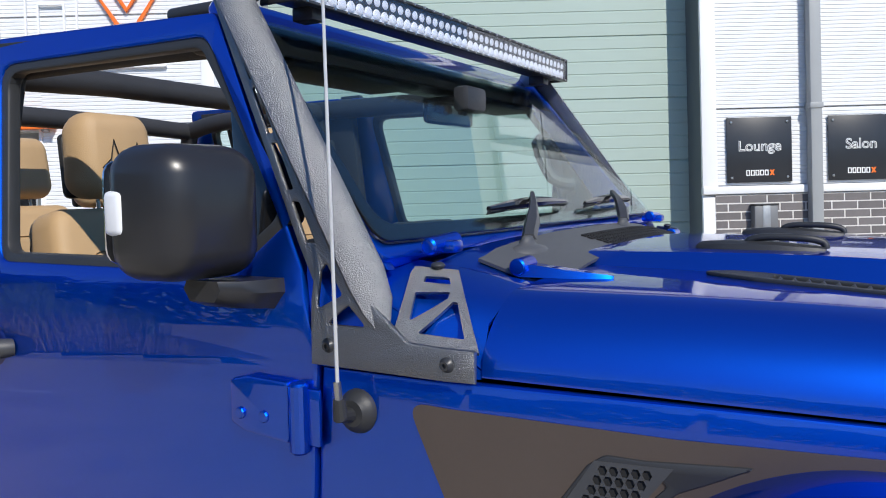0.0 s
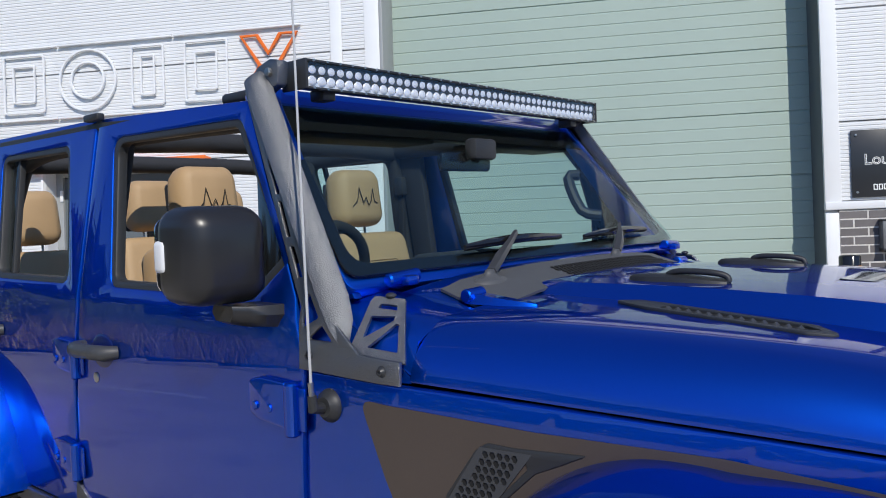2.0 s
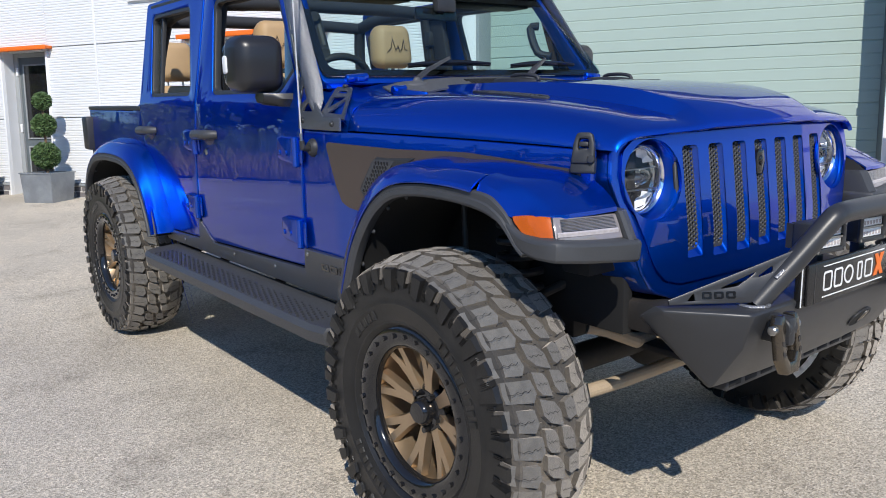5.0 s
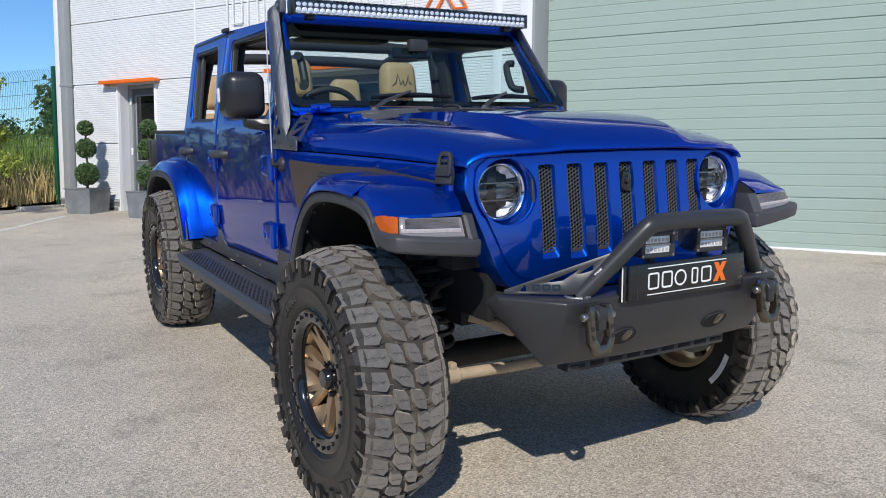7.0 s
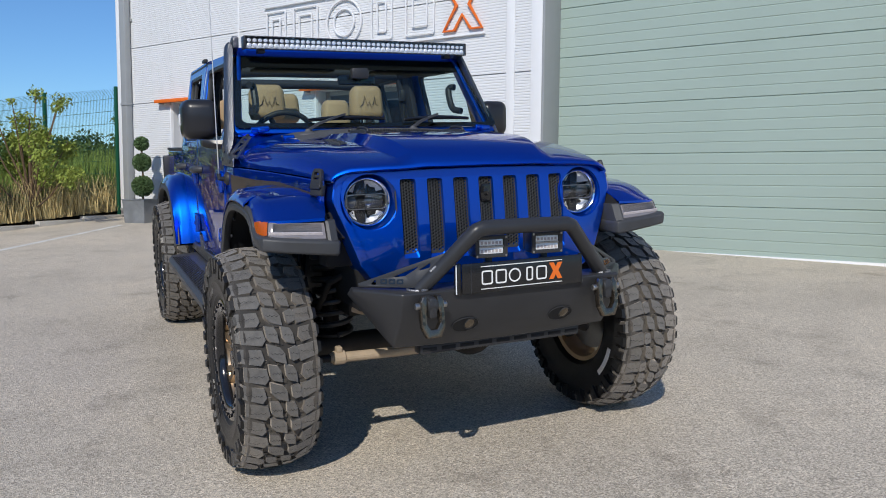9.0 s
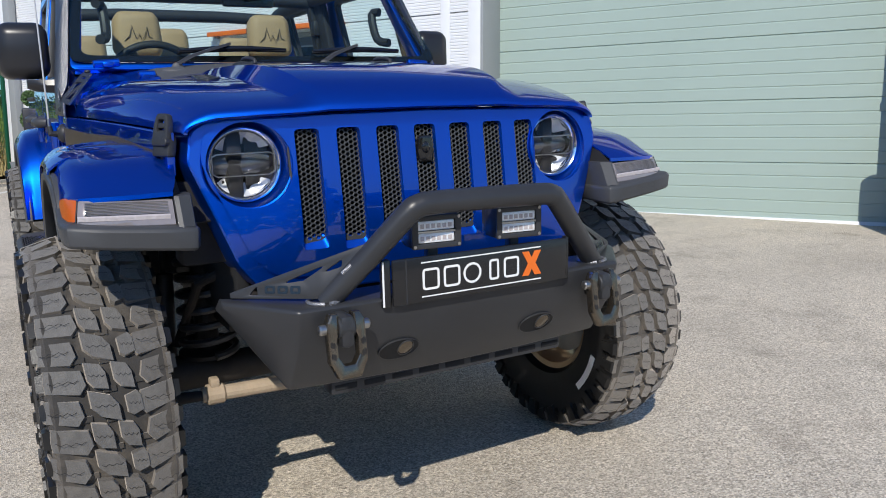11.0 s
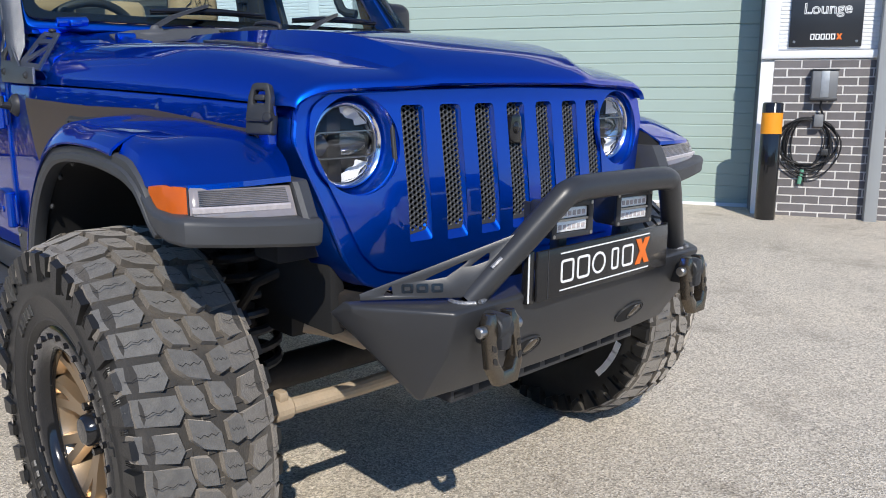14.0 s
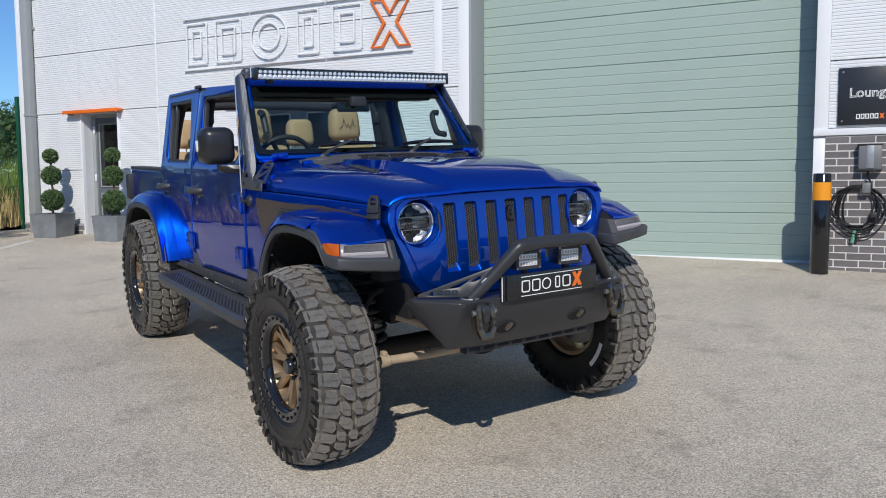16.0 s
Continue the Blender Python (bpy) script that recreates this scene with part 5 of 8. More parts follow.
def wiper(py, ty, b0, b1):
    p = Vector((-0.655, py, cowl_z(-0.655, py) + 0.012))
    w = part("wiper", bm_lathe([(0.0001, 0.024), (0.012, 0.023), (0.016, 0.016), (0.020, 0.008), (0.040, 0.004), (0.052, -0.002), (0.056, -0.012)], 28, m=Matrix.Translation(p) @ Matrix.Diagonal((0.7, 1.15, 1, 1)) @ Matrix.Rotation(radians(90), 4, "X")), COWLGREY, car, "black windscreen wiper with a grey arm", smooth=60)
    e = WM @ Vector((ty, 0.070, 0.034))
    k = [p + Vector((0.002, 0, 0.016)), p.lerp(e, 0.25) + Vector((0.006, 0, 0.022)), p.lerp(e, 0.65) + Vector((0.006, 0, 0.014)), e + Vector((0.0, 0, 0.004))]
    side_ = (e - p).cross(Vector((0, 0, 1))).normalized()
    part("wiper_arm", bm_loft([[q - side_ * w0, q - side_ * w0 * 0.6 + Vector((0, 0, 0.010)), q + side_ * w0 * 0.6 + Vector((0, 0, 0.010)), q + side_ * w0] for q, w0 in zip(k, (0.014, 0.015, 0.009, 0.006))], True, True), WIPER, w, "dark satin wiper arm", smooth=50)
    pts = [WM @ Vector((b0 + (b1 - b0) * t, 0.060 + 0.010 * t, 0.018 + 0.008 * math.sin(math.pi * t))) for t in (0, 0.2, 0.4, 0.6, 0.8, 1.0)]
    part("wiper_blade", bm_tube(pts, [0.005, 0.010, 0.012, 0.011, 0.008, 0.004], 8), GLOSSBLACK, w)
    part("blade_rubber", bm_loft([[q + Vector((-0.006, 0, -0.012)), q + Vector((0.0, 0, 0.0)), q + Vector((0.006, 0, -0.006))] for q in pts], True, True), CABLE, w)


wiper(-0.385, -0.165, -0.36, 0.06)
wiper(0.185, 0.365, 0.17, 0.56)


# ---- wheels ----
TR, TW = 0.452, 0.335          # tyre radius and width; wheel frame: axle along y, outside towards -y


def tread_block(b, poly, r0, r1, shrink=0.88):
    """One tread block: poly in (angle, y), standing from radius r0 to r1."""
    ca = sum(p[0] for p in poly) / len(poly)
    cy = sum(p[1] for p in poly) / len(poly)

    def at(a, y, r):
        drop = 0.030 * max(0.0, (abs(y) - 0.115) / 0.05) ** 1.6
        return (math.sin(a) * (r - drop), y, math.cos(a) * (r - drop))
    lo = [b.verts.new(at(a, y, r0)) for a, y in poly]
    hi = [b.verts.new(at(ca + (a - ca) * shrink, cy + (y - cy) * shrink, r1)) for a, y in poly]
    n = len(poly)
    for k in range(n):
        b.faces.new((lo[k], lo[(k + 1) % n], hi[(k + 1) % n], hi[k])).material_index = 0
    b.faces.new(hi).material_index = 1


N_TREAD = 20
ST = 2 * math.pi / N_TREAD


def make_tyre():
    """Carcass, and the fine relief of its sidewalls; the tread blocks are meshes of their own."""
    carcass = bm_lathe([(0.240, -0.118), (0.252, -0.146), (0.262, -0.153), (0.265, -0.1565), (0.269, -0.1565), (0.272, -0.156), (0.285, -0.163), (0.318, -0.166), (0.321, -0.168), (0.326, -0.168), (0.329, -0.1665), (0.345, -0.166), (0.390, -0.164), (0.421, -0.158), (0.434, -0.142), (0.437, -0.08), (0.437, 0.0), (0.437, 0.08), (0.434, 0.142), (0.421, 0.158), (0.390, 0.164), (0.345, 0.166), (0.285, 0.163), (0.240, 0.146), (0.222, 0.118)], 96)
    for f in carcass.faces:
        c = f.calc_center_median()
        f.material_index = 1 if math.hypot(c.x, c.z) > 0.421 else 0
    b = bmesh.new()

    def raised(quad, y0, y1, k, index=0):
        """A raised pad on the sidewall: quad in (angle, radius), shrunk by k at its top."""
        ca, cr = sum(q[0] for q in quad) / 4, sum(q[1] for q in quad) / 4
        v0 = [b.verts.new((math.sin(a) * r, y0, math.cos(a) * r)) for a, r in quad]
        v1 = [b.verts.new((math.sin(ca + (a - ca) * k) * (cr + (r - cr) * k), y1, math.cos(ca + (a - ca) * k) * (cr + (r - cr) * k))) for a, r in quad]
        for q in range(4):
            b.faces.new((v0[q], v0[(q + 1) % 4], v1[(q + 1) % 4], v1[q])).material_index = index
        b.faces.new(v1).material_index = index

    for i in range(N_TREAD):
        for sgn, ph in ((-1, 0.0), (1, 0.5)):
            for h in (0, 1):
                c = (i + ph + h * 0.5) * ST
                # stepped biters below each shoulder block, with ribs between them
                w, ra = (0.17 * ST, 0.352) if h == 0 else (0.15 * ST, 0.372)
                raised([(c - w, ra + 0.012), (c + w * 0.6, ra), (c + w, 0.424), (c - w, 0.424)], sgn * 0.155, sgn * 0.1755, 0.86)
                for q in range(3):
                    a0 = c + (0.20 + 0.035 * q) * ST
                    raised([(a0, 0.362), (a0 + 0.016 * ST, 0.362), (a0 + 0.016 * ST, 0.398), (a0, 0.398)], sgn * 0.160, sgn * 0.1690, 0.8)
    # raised lettering, as plain bars
    for start, count in ((0.35, 9), (3.35, 7), (5.2, 5)):
        for q in range(count):
            a0 = start + 0.095 * q
            raised([(a0, 0.284), (a0 + 0.055, 0.284), (a0 + 0.055, 0.312), (a0, 0.312)], -0.1625, -0.1680, 0.9)
    # low dusty tie bars between the tread blocks
    for i in range(N_TREAD * 2):
        for y0, y1, o in ((-0.095, -0.055, 0.24), (-0.02, 0.012, 0.30), (0.055, 0.100, 0.22)):
            a0 = (i * 0.5 + o) * ST
            v = [b.verts.new((math.sin(a0 + da) * r, y, math.cos(a0 + da) * r)) for da, y, r in ((-0.05 * ST, y0, 0.442), (0.05 * ST, y0, 0.442), (0.05 * ST, y1, 0.442), (-0.05 * ST, y1, 0.442))]
            u = [b.verts.new((x.co.x * 0.976, x.co.y, x.co.z * 0.976)) for x in v]
            b.faces.new(v).material_index = 1
            for q in range(4):
                b.faces.new((u[q], u[(q + 1) % 4], v[(q + 1) % 4], v[q])).material_index = 1
    out = mesh_of(carcass, "tyre", RUBBER, 32), mesh_of(b, "sidewall_relief", RUBBER, 32)
    for me in out:
        me.materials.append(TREADGAP)
    return out


def block_mesh(poly, r1, shrink, zig):
    b = bmesh.new()
    tread_block(b, poly, 0.424, r1, shrink)
    # a zigzag sipe in the top, as a thin dark strip
    ca = sum(p[0] for p in poly) / len(poly)
    cy = sum(p[1] for p in poly) / len(poly)
    hw = 0.33 * (max(p[1] for p in poly) - min(p[1] for p in poly))
    ups, los = [], []
    for k in range(7):
        y = cy + hw * (k / 3 - 1)
        a = ca + (0.006 if k % 2 else -0.006) * zig + 0.012 * (k / 6 - 0.5)
        r = r1 + 0.0005 - 0.030 * max(0.0, (abs(y) - 0.115) / 0.05) ** 1.6
        ups.append(b.verts.new((math.sin(a + 0.0016) * r, y, math.cos(a + 0.0016) * r)))
        los.append(b.verts.new((math.sin(a - 0.0016) * r, y, math.cos(a - 0.0016) * r)))
    for k in range(6):
        b.faces.new((los[k], los[k + 1], ups[k + 1], ups[k])).material_index = 2
    me = mesh_of(b, "tread_block", TREADGAP, 30)
    me.materials.append(TREADTOP)
    me.materials.append(LINER)
    return me


def make_blocks():
    out = []
    for sgn, ph in ((-1, 0.0), (1, 0.5)):
        for h, (w, yin, yo) in enumerate(((0.43, 0.066, 0.160), (0.43, 0.080, 0.168))):
            c, w2, sk = (ph + h * 0.5) * ST, 0.43 * ST / 2, 0.12 * ST
            out.append(block_mesh([(c - w2 + sk, sgn * yin), (c + w2 * 0.3 + sk, sgn * (yin - 0.010)), (c + w2 + sk, sgn * (yin + 0.008)), (c + w2, sgn * yo), (c + w2 * 0.2, sgn * (yo + 0.003)), (c - w2, sgn * yo)][::sgn], TR, 0.91, 1))
    for ph, yc, w, hh, tilt in ((0.05, -0.034, 0.44, 0.029, 0.05), (0.10, 0.031, 0.44, 0.028, 0.05), (0.56, -0.022, 0.43, 0.040, 0.10), (0.60, 0.050, 0.40, 0.023, -0.05)):
        c, w2, t = ph * ST, w * ST / 2, tilt * ST
        out.append(block_mesh([(c - w2 - t, yc - hh), (c + w2 * 0.5 - t, yc - hh + 0.004), (c + w2 - t * 0.3, yc - hh * 0.3), (c + w2 + t, yc + hh), (c - w2 * 0.4 + t, yc + hh - 0.004), (c - w2 + t * 0.4, yc + hh * 0.4)], TR + 0.002, 0.91, 1))
    return out


BLOCKS = make_blocks()
TYRE, RELIEF = make_tyre()
RIM = mesh_of(bm_lathe([(0.226, -0.120), (0.232, -0.128), (0.226, -0.136), (0.214, -0.132), (0.205, -0.112), (0.196, -0.05), (0.192, 0.06), (0.205, 0.115), (0.226, 0.122), (0.222, 0.10), (0.196, 0.05), (0.20, -0.05)], 64), "wheel", BRONZE, 50)
BEAD = mesh_of(bm_lathe([(0.250, -0.128), (0.252, -0.146), (0.243, -0.153), (0.212, -0.152), (0.200, -0.146), (0.190, -0.132), (0.190, -0.11)], 64), "beadlock_ring", GLOSSBLACK, 50)
HUBC = mesh_of(bm_lathe([(0.075, -0.04), (0.074, -0.070), (0.066, -0.078), (0.040, -0.080), (0.037, -0.112), (0.030, -0.120), (0.0001, -0.121)], 32), "hub_cap", GLOSSBLACK, 45)


def spoke_mesh():
    b = bmesh.new()
    for sg in (-1, 1):
        rows = []
        for r, a, w, y in ((0.060, 0.02, 0.018, -0.082), (0.11, 0.055, 0.015, -0.090), (0.155, 0.105, 0.014, -0.098), (0.198, 0.135, 0.014, -0.112)):
            ca, sa = math.cos(sg * a), math.sin(sg * a)
            c = Vector((sa * r, 0, ca * r))
            t = Vector((ca, 0, -sa))
            rows.append([c + t * (-w) + Vector((0, y + 0.028, 0)), c + t * (-w * 0.8) + Vector((0, y, 0)), c + t * (w * 0.8) + Vector((0, y, 0)), c + t * w + Vector((0, y + 0.028, 0))])
        b = bm_loft(rows, True, True, bm=b)
    return mesh_of(b, "spoke", BRONZE, 30)


SPOKE = spoke_mesh()
BOLT = mesh_of(bm_cyl((0, -0.149, 0.228), (0, -0.160, 0.228), 0.0075, 6), "rim_bolt", GLOSSBLACK, 30)
NUT = mesh_of(bm_cyl((0, -0.075, 0.056), (0, -0.098, 0.056), 0.010, 6), "wheel_nut", GLOSSBLACK, 30)
VALVE = mesh_of(bm_cyl((0.08, -0.10, 0.168), (0.086, -0.135, 0.178), 0.004, 8), "valve", STEEL, 30)
DRUM = mesh_of(bm_lathe([(0.165, 0.02), (0.168, 0.045), (0.08, 0.05), (0.0001, 0.05)], 40), "brake_disc", STEEL, 40)
MARK = mesh_of(bm_box(-0.022, 0.022, 0.1665, 0.169, 0.312, 0.334), "lettering", WHITEPAINT, 30)


def child(name, me, parent, m=None, label=""):
    ob = new(name, me)
    ob.parent = parent
    if m is not None:
        ob.matrix_basis = m
    return tagged(ob, label)


def wheel(x, y, z, steer, spin, flip):
    m = Matrix.Translation((x, y, z)) @ Matrix.Rotation(radians(steer), 4, "Z") @ (Matrix.Rotation(math.pi, 4, "Z") if flip else Matrix()) @ Matrix.Rotation(radians(spin), 4, "Y") @ Matrix.Diagonal((1, 0.89, 1, 1))
    w = child("wheel", RIM, car, m, "bronze alloy wheel with black beadlock ring and mud tyre")
    tyre = child("tyre", TYRE, w, None, "chunky black mud-terrain tyre, treads dusty")
    tagged(child("sidewall_relief", RELIEF, tyre), kind="stuff")
    for i in range(N_TREAD):
        for me in BLOCKS:
            child("tread_block", me, w, Matrix.Rotation(i * ST, 4, "Y"))
    child("beadlock_ring", BEAD, w, None, "gloss black bolted ring")
    for k in range(8):
        child("spoke", SPOKE, w, Matrix.Rotation(2 * math.pi * k / 8, 4, "Y"))
    for k in range(28):
        child("rim_bolt", BOLT, w, Matrix.Rotation(2 * math.pi * k / 28, 4, "Y"))
    for k in range(5):
        child("wheel_nut", NUT, w, Matrix.Rotation(2 * math.pi * (k + 0.3) / 5, 4, "Y"))
    child("hub_cap", HUBC, w, None, "gloss black hub cap")
    child("valve", VALVE, w)
    child("brake_disc", DRUM, w)
    for k in (0.9, 1.02, 1.14, 3.3, 3.42, 3.54, 3.66):
        child("sidewall_lettering", MARK, w, Matrix.Rotation(k, 4, "Y"), "white sidewall lettering worn pale")
    return w


wheel(0.045, -0.826, 0.437, 1, 11, False)
wheel(0.045, 0.866, 0.437, 1, 40, True)
wheel(-2.955, -0.815, 0.437, 0, 25, False)
wheel(-2.955, 0.815, 0.437, 0, 5, True)

# ---- axles, springs, steering and frame ----
for ax, drop in ((0.03, 0), (-2.955, 0)):
    axle = part("axle", bm_tube([(ax, -0.74, 0.445), (ax, -0.45, 0.44), (ax, 0.45, 0.44), (ax, 0.74, 0.445)], [0.06, 0.048, 0.048, 0.06], 16), UNDER, car, "dusty black solid axle")
    part("differential", bm_sphere((ax, 0.16 if ax > -1 else 0, 0.43), (0.13, 0.12, 0.115)), UNDER, axle, smooth=60)
for s in (-1, 1):
    pts = [(0.03 + 0.078 * math.cos(t), s * 0.495 + 0.078 * math.sin(t), 0.50 + 0.0078 * t) for t in np.arange(0, 2 * math.pi * 8.8, 0.35)]
    part("coil_spring", bm_tube(pts, 0.0125, 8), BLACKSATIN, car, "black coil spring")
    part("bump_stop", bm_cyl((0.02, s * 0.50, 0.48), (0.02, s * 0.50, 0.95), 0.035, 14), UNDER, car)
    sh = part("shock_absorber", bm_cyl((-0.10, s * 0.60, 0.43), (-0.14, s * 0.585, 0.72), 0.030, 16, bev=0.004), BLACKSATIN, car, "black shock absorber")
    part("rod", bm_cyl((-0.14, s * 0.585, 0.70), (-0.17, s * 0.57, 1.0), 0.010, 10), BLACKSATIN, sh)
    part("spring_perch", bm_lathe([(0.085, 0.0), (0.085, 0.012), (0.03, 0.018)], 24, m=Matrix.Translation((0.02, s * 0.50, 0.49)) @ Matrix.Rotation(radians(90), 4, "X")), UNDER, car)
    part("frame_rail", bm_box(-3.7, 0.22, s * 0.40, s * 0.48, 0.60, 0.72, 0.01), UNDER, car, "black steel chassis rail")
    part("frame_horn", bm_box(0.20, 0.64, s * 0.39, s * 0.48, 0.675, 0.76, 0.01), UNDER, car)
    part("control_arm", bm_tube([(-0.05, s * 0.52, 0.42), (-0.9, s * 0.36, 0.55)], 0.028, 12), UNDER, car)
    part("steering_knuckle", bm_box(-0.07, 0.09, s * 0.66, s * 0.74, 0.34, 0.56, 0.03), UNDER, car)
    part("fender_bracket", bm_box(0.30, 0.40, s * 0.50, s * 0.62, 0.84, 1.05, 0.01), LINER, car)
    part("inner_fender", bm_box(-0.50, 0.42, s * 0.50, s * 0.46, 0.66, 1.17, 0.01), LINER, car)
    part("rear_inner_fender", bm_box(-3.55, -2.35, s * 0.62, s * 0.58, 0.62, 1.2, 0.01), LINER, car)
rod = part("tie_rod", bm_tube([(0.255, -0.575, 0.445), (0.265, -0.30, 0.44), (0.265, 0.35, 0.44), (0.255, 0.575, 0.445)], 0.021, 14), RUSTY, car, "dusty tan steering tie rod")
part("clamp", bm_cyl((0.257, -0.565, 0.445), (0.257, -0.515, 0.445), 0.029, 14, bev=0.004), RUSTY, rod)
part("clamp_bolt", bm_box(0.24, 0.274, -0.553, -0.527, 0.465, 0.492, 0.006), RUSTY, rod)
for s in (-1, 1):
    part("ball_joint", bm_tube([(0.255, s * 0.57, 0.445), (0.23, s * 0.64, 0.44), (0.20, s * 0.69, 0.43)], [0.014, 0.018, 0.03], 12), UNDER, rod, smooth=60)
drag = part("track_bar", bm_tube([(0.27, -0.475, 0.650), (0.306, -0.428, 0.637), (0.36, -0.37, 0.606), (0.33, 0.1, 0.57), (0.15, 0.5, 0.48)], 0.022, 12), RUSTY, car, "dusty tan track bar")
part("steering_damper", bm_cyl((0.25, 0.05, 0.47), (0.25, 0.45, 0.47), 0.028, 14, bev=0.004), UNDER, car)
part("sway_bar", bm_tube([(-0.02, -0.58, 0.52), (0.16, -0.54, 0.74), (0.24, -0.44, 0.80), (0.24, 0.44, 0.80), (0.16, 0.54, 0.74), (-0.02, 0.58, 0.52)], 0.014, 10), UNDER, car)
part("skid_plate", bm_box(0.05, 0.62, -0.36, 0.36, 0.58, 0.60, 0.004), UNDER, car)
# unseen black box in the engine bay, added to block light
part("engine_block", bm_box(-0.55, 0.33, -0.34, 0.34, 0.58, 1.14, 0.05), LINER, car)
part("gearbox", bm_box(-2.2, -0.5, -0.2, 0.2, 0.45, 0.65, 0.05), UNDER, car)
part("floor_pan", bm_box(-3.66, -0.62, -0.74, 0.74, 0.62, 0.66, 0.01), LINER, car, "black floor of the cabin")
part("fire_wall", bm_box(-0.66, -0.62, -0.66, 0.66, 0.62, 1.23, 0.01), LINER, car)

# ---- stubby bumper ----

def bumper_section(y):
    """The bumper's outline at a distance y from its middle: x and z, round."""
    a = abs(y)
    k = max(0.0, (a - 0.455) / 0.127)
    xf = 0.772 - 0.162 * k
    xb = 0.655 - 0.115 * k
    zt = 0.788 + 0.002 * k
    zb = 0.556 + 0.012 * (min(a, 0.455) / 0.455) ** 2 + 0.19 * k
    return [(xf - 0.115 + 0.085 * k, y, zt + 0.004), (xf - 0.008, y, zt), (xf, y, zt - 0.007), (xf - 0.006 - 0.02 * (1 - k), y, zb + 0.56 * (zt - zb)), (xb + 0.012, y, zb + 0.004), (xb, y, zb), (xf - 0.12 + 0.04 * k, y, zb + 0.02 * (1 - k) + 0.001)]


ys = [-0.582, -0.55, -0.50, -0.46, -0.452, -0.35, -0.18, 0, 0.18, 0.35, 0.452, 0.46, 0.50, 0.55, 0.582]
bumper = part("front_bumper", bevel_sharp(bm_loft([bumper_section(y) for y in ys], True, True), 0.004), BLACKSATIN, car, "stubby satin black steel front bumper", smooth=28)
HOOP = [(0.725, -0.375, 0.785), (0.775, -0.277, 0.897), (0.812, -0.203, 0.984), (0.818, -0.180, 1.0), (0.820, -0.140, 1.006), (0.820, 0.008, 1.005), (0.820, 0.155, 1.002), (0.818, 0.195, 0.996), (0.812, 0.217, 0.980), (0.772, 0.305, 0.890), (0.725, 0.405, 0.785)]
part("hoop", bm_tube(curve_pts(HOOP, 4), 0.0275, 18), BLACKSATIN, bumper, "satin black tube hoop", smooth=60)
for s in (-1, 1):
    # gusset plate between the bumper's wing and the hoop
    A, B_, C = Vector((0.607, s * 0.560, 0.797)), Vector((0.727, s * 0.405 + 0.01, 0.797)), Vector((0.790, s * 0.268 + 0.01, 0.930))
    ux = (B_ - A).normalized()
    nz = ux.cross(C - A).normalized()
    uy = nz.cross(ux)
    gm = Matrix(((ux.x, uy.x, nz.x, A.x), (ux.y, uy.y, nz.y, A.y), (ux.z, uy.z, nz.z, A.z), (0, 0, 0, 1)))
    L1, cx_, cy_ = (B_ - A).length, (C - A).dot(ux), (C - A).dot(uy)
    tri = [(0, 0), (L1, 0), (cx_, cy_), (cx_ - 0.02, cy_ - 0.004), (-0.002, 0.012)]

    def lerp2(p, q, t):
        return (p[0] + (q[0] - p[0]) * t, p[1] + (q[1] - p[1]) * t)
    O, Bp, Cp = (0, 0), (L1, 0), (cx_, cy_)
    hole1 = rpoly([lerp2(lerp2(O, Bp, 0.40), lerp2(O, Cp, 0.40), 0.62), lerp2(lerp2(O, Bp, 0.62), lerp2(O, Cp, 0.62), 0.50), lerp2(lerp2(O, Bp, 0.70), lerp2(O, Cp, 0.70), 0.86)], 0.004)
    hole2 = rpoly([lerp2(lerp2(O, Bp, 0.74), lerp2(O, Cp, 0.74), 0.58), lerp2(lerp2(O, Bp, 0.88), lerp2(O, Cp, 0.88), 0.62), lerp2(lerp2(O, Bp, 0.80), lerp2(O, Cp, 0.80), 0.84)], 0.004)
    hole3 = rpoly([(0.045, 0.008), (0.065, 0.008), (0.062, 0.028)], 0.002)
    gus = part("gusset", bm_plate(tri, [hole1, hole2, hole3], 0.008, 0.0015, m=gm), BLACKSATIN, bumper, "black triangular gusset plate")
    for k in range(3):
        part("badge", bm_plate(rpoly([(0.082 + 0.030 * k, 0.012), (0.106 + 0.030 * k, 0.012), (0.106 + 0.030 * k, 0.030), (0.082 + 0.030 * k, 0.030)], 0.004), [rpoly([(0.088 + 0.030 * k, 0.017), (0.100 + 0.030 * k, 0.017), (0.100 + 0.030 * k, 0.025), (0.088 + 0.030 * k, 0.025)], 0.002)], 0.010, 0, m=gm), GLOSSBLACK, gus)
    part("weld", bm_tube([C + Vector((0.012, -s * 0.01, 0.012)), C.lerp(B_, 0.15) + Vector((0.012, 0, 0.01))], 0.005, 8), WELD, gus)
    part("weld", bm_tube([C.lerp(B_, 0.5) + Vector((0.012, 0, 0.012)), C.lerp(B_, 0.64) + Vector((0.012, 0, 0.012))], 0.005, 8), WELD, gus)
    part("weld", bm_tube([(0.725 + 0.036 * math.cos(t), s * 0.390 + 0.012 + 0.038 * math.sin(t), 0.791) for t in np.arange(0, 6.29, 0.4)], 0.005, 8), WELD, bumper)
    # recovery shackle
    yy = s * 0.368 + 0.006
    tab = part("shackle_tab", bm_box(0.73, 0.825, yy - 0.017, yy + 0.017, 0.700, 0.775, 0.012), BLACKSATIN, bumper)
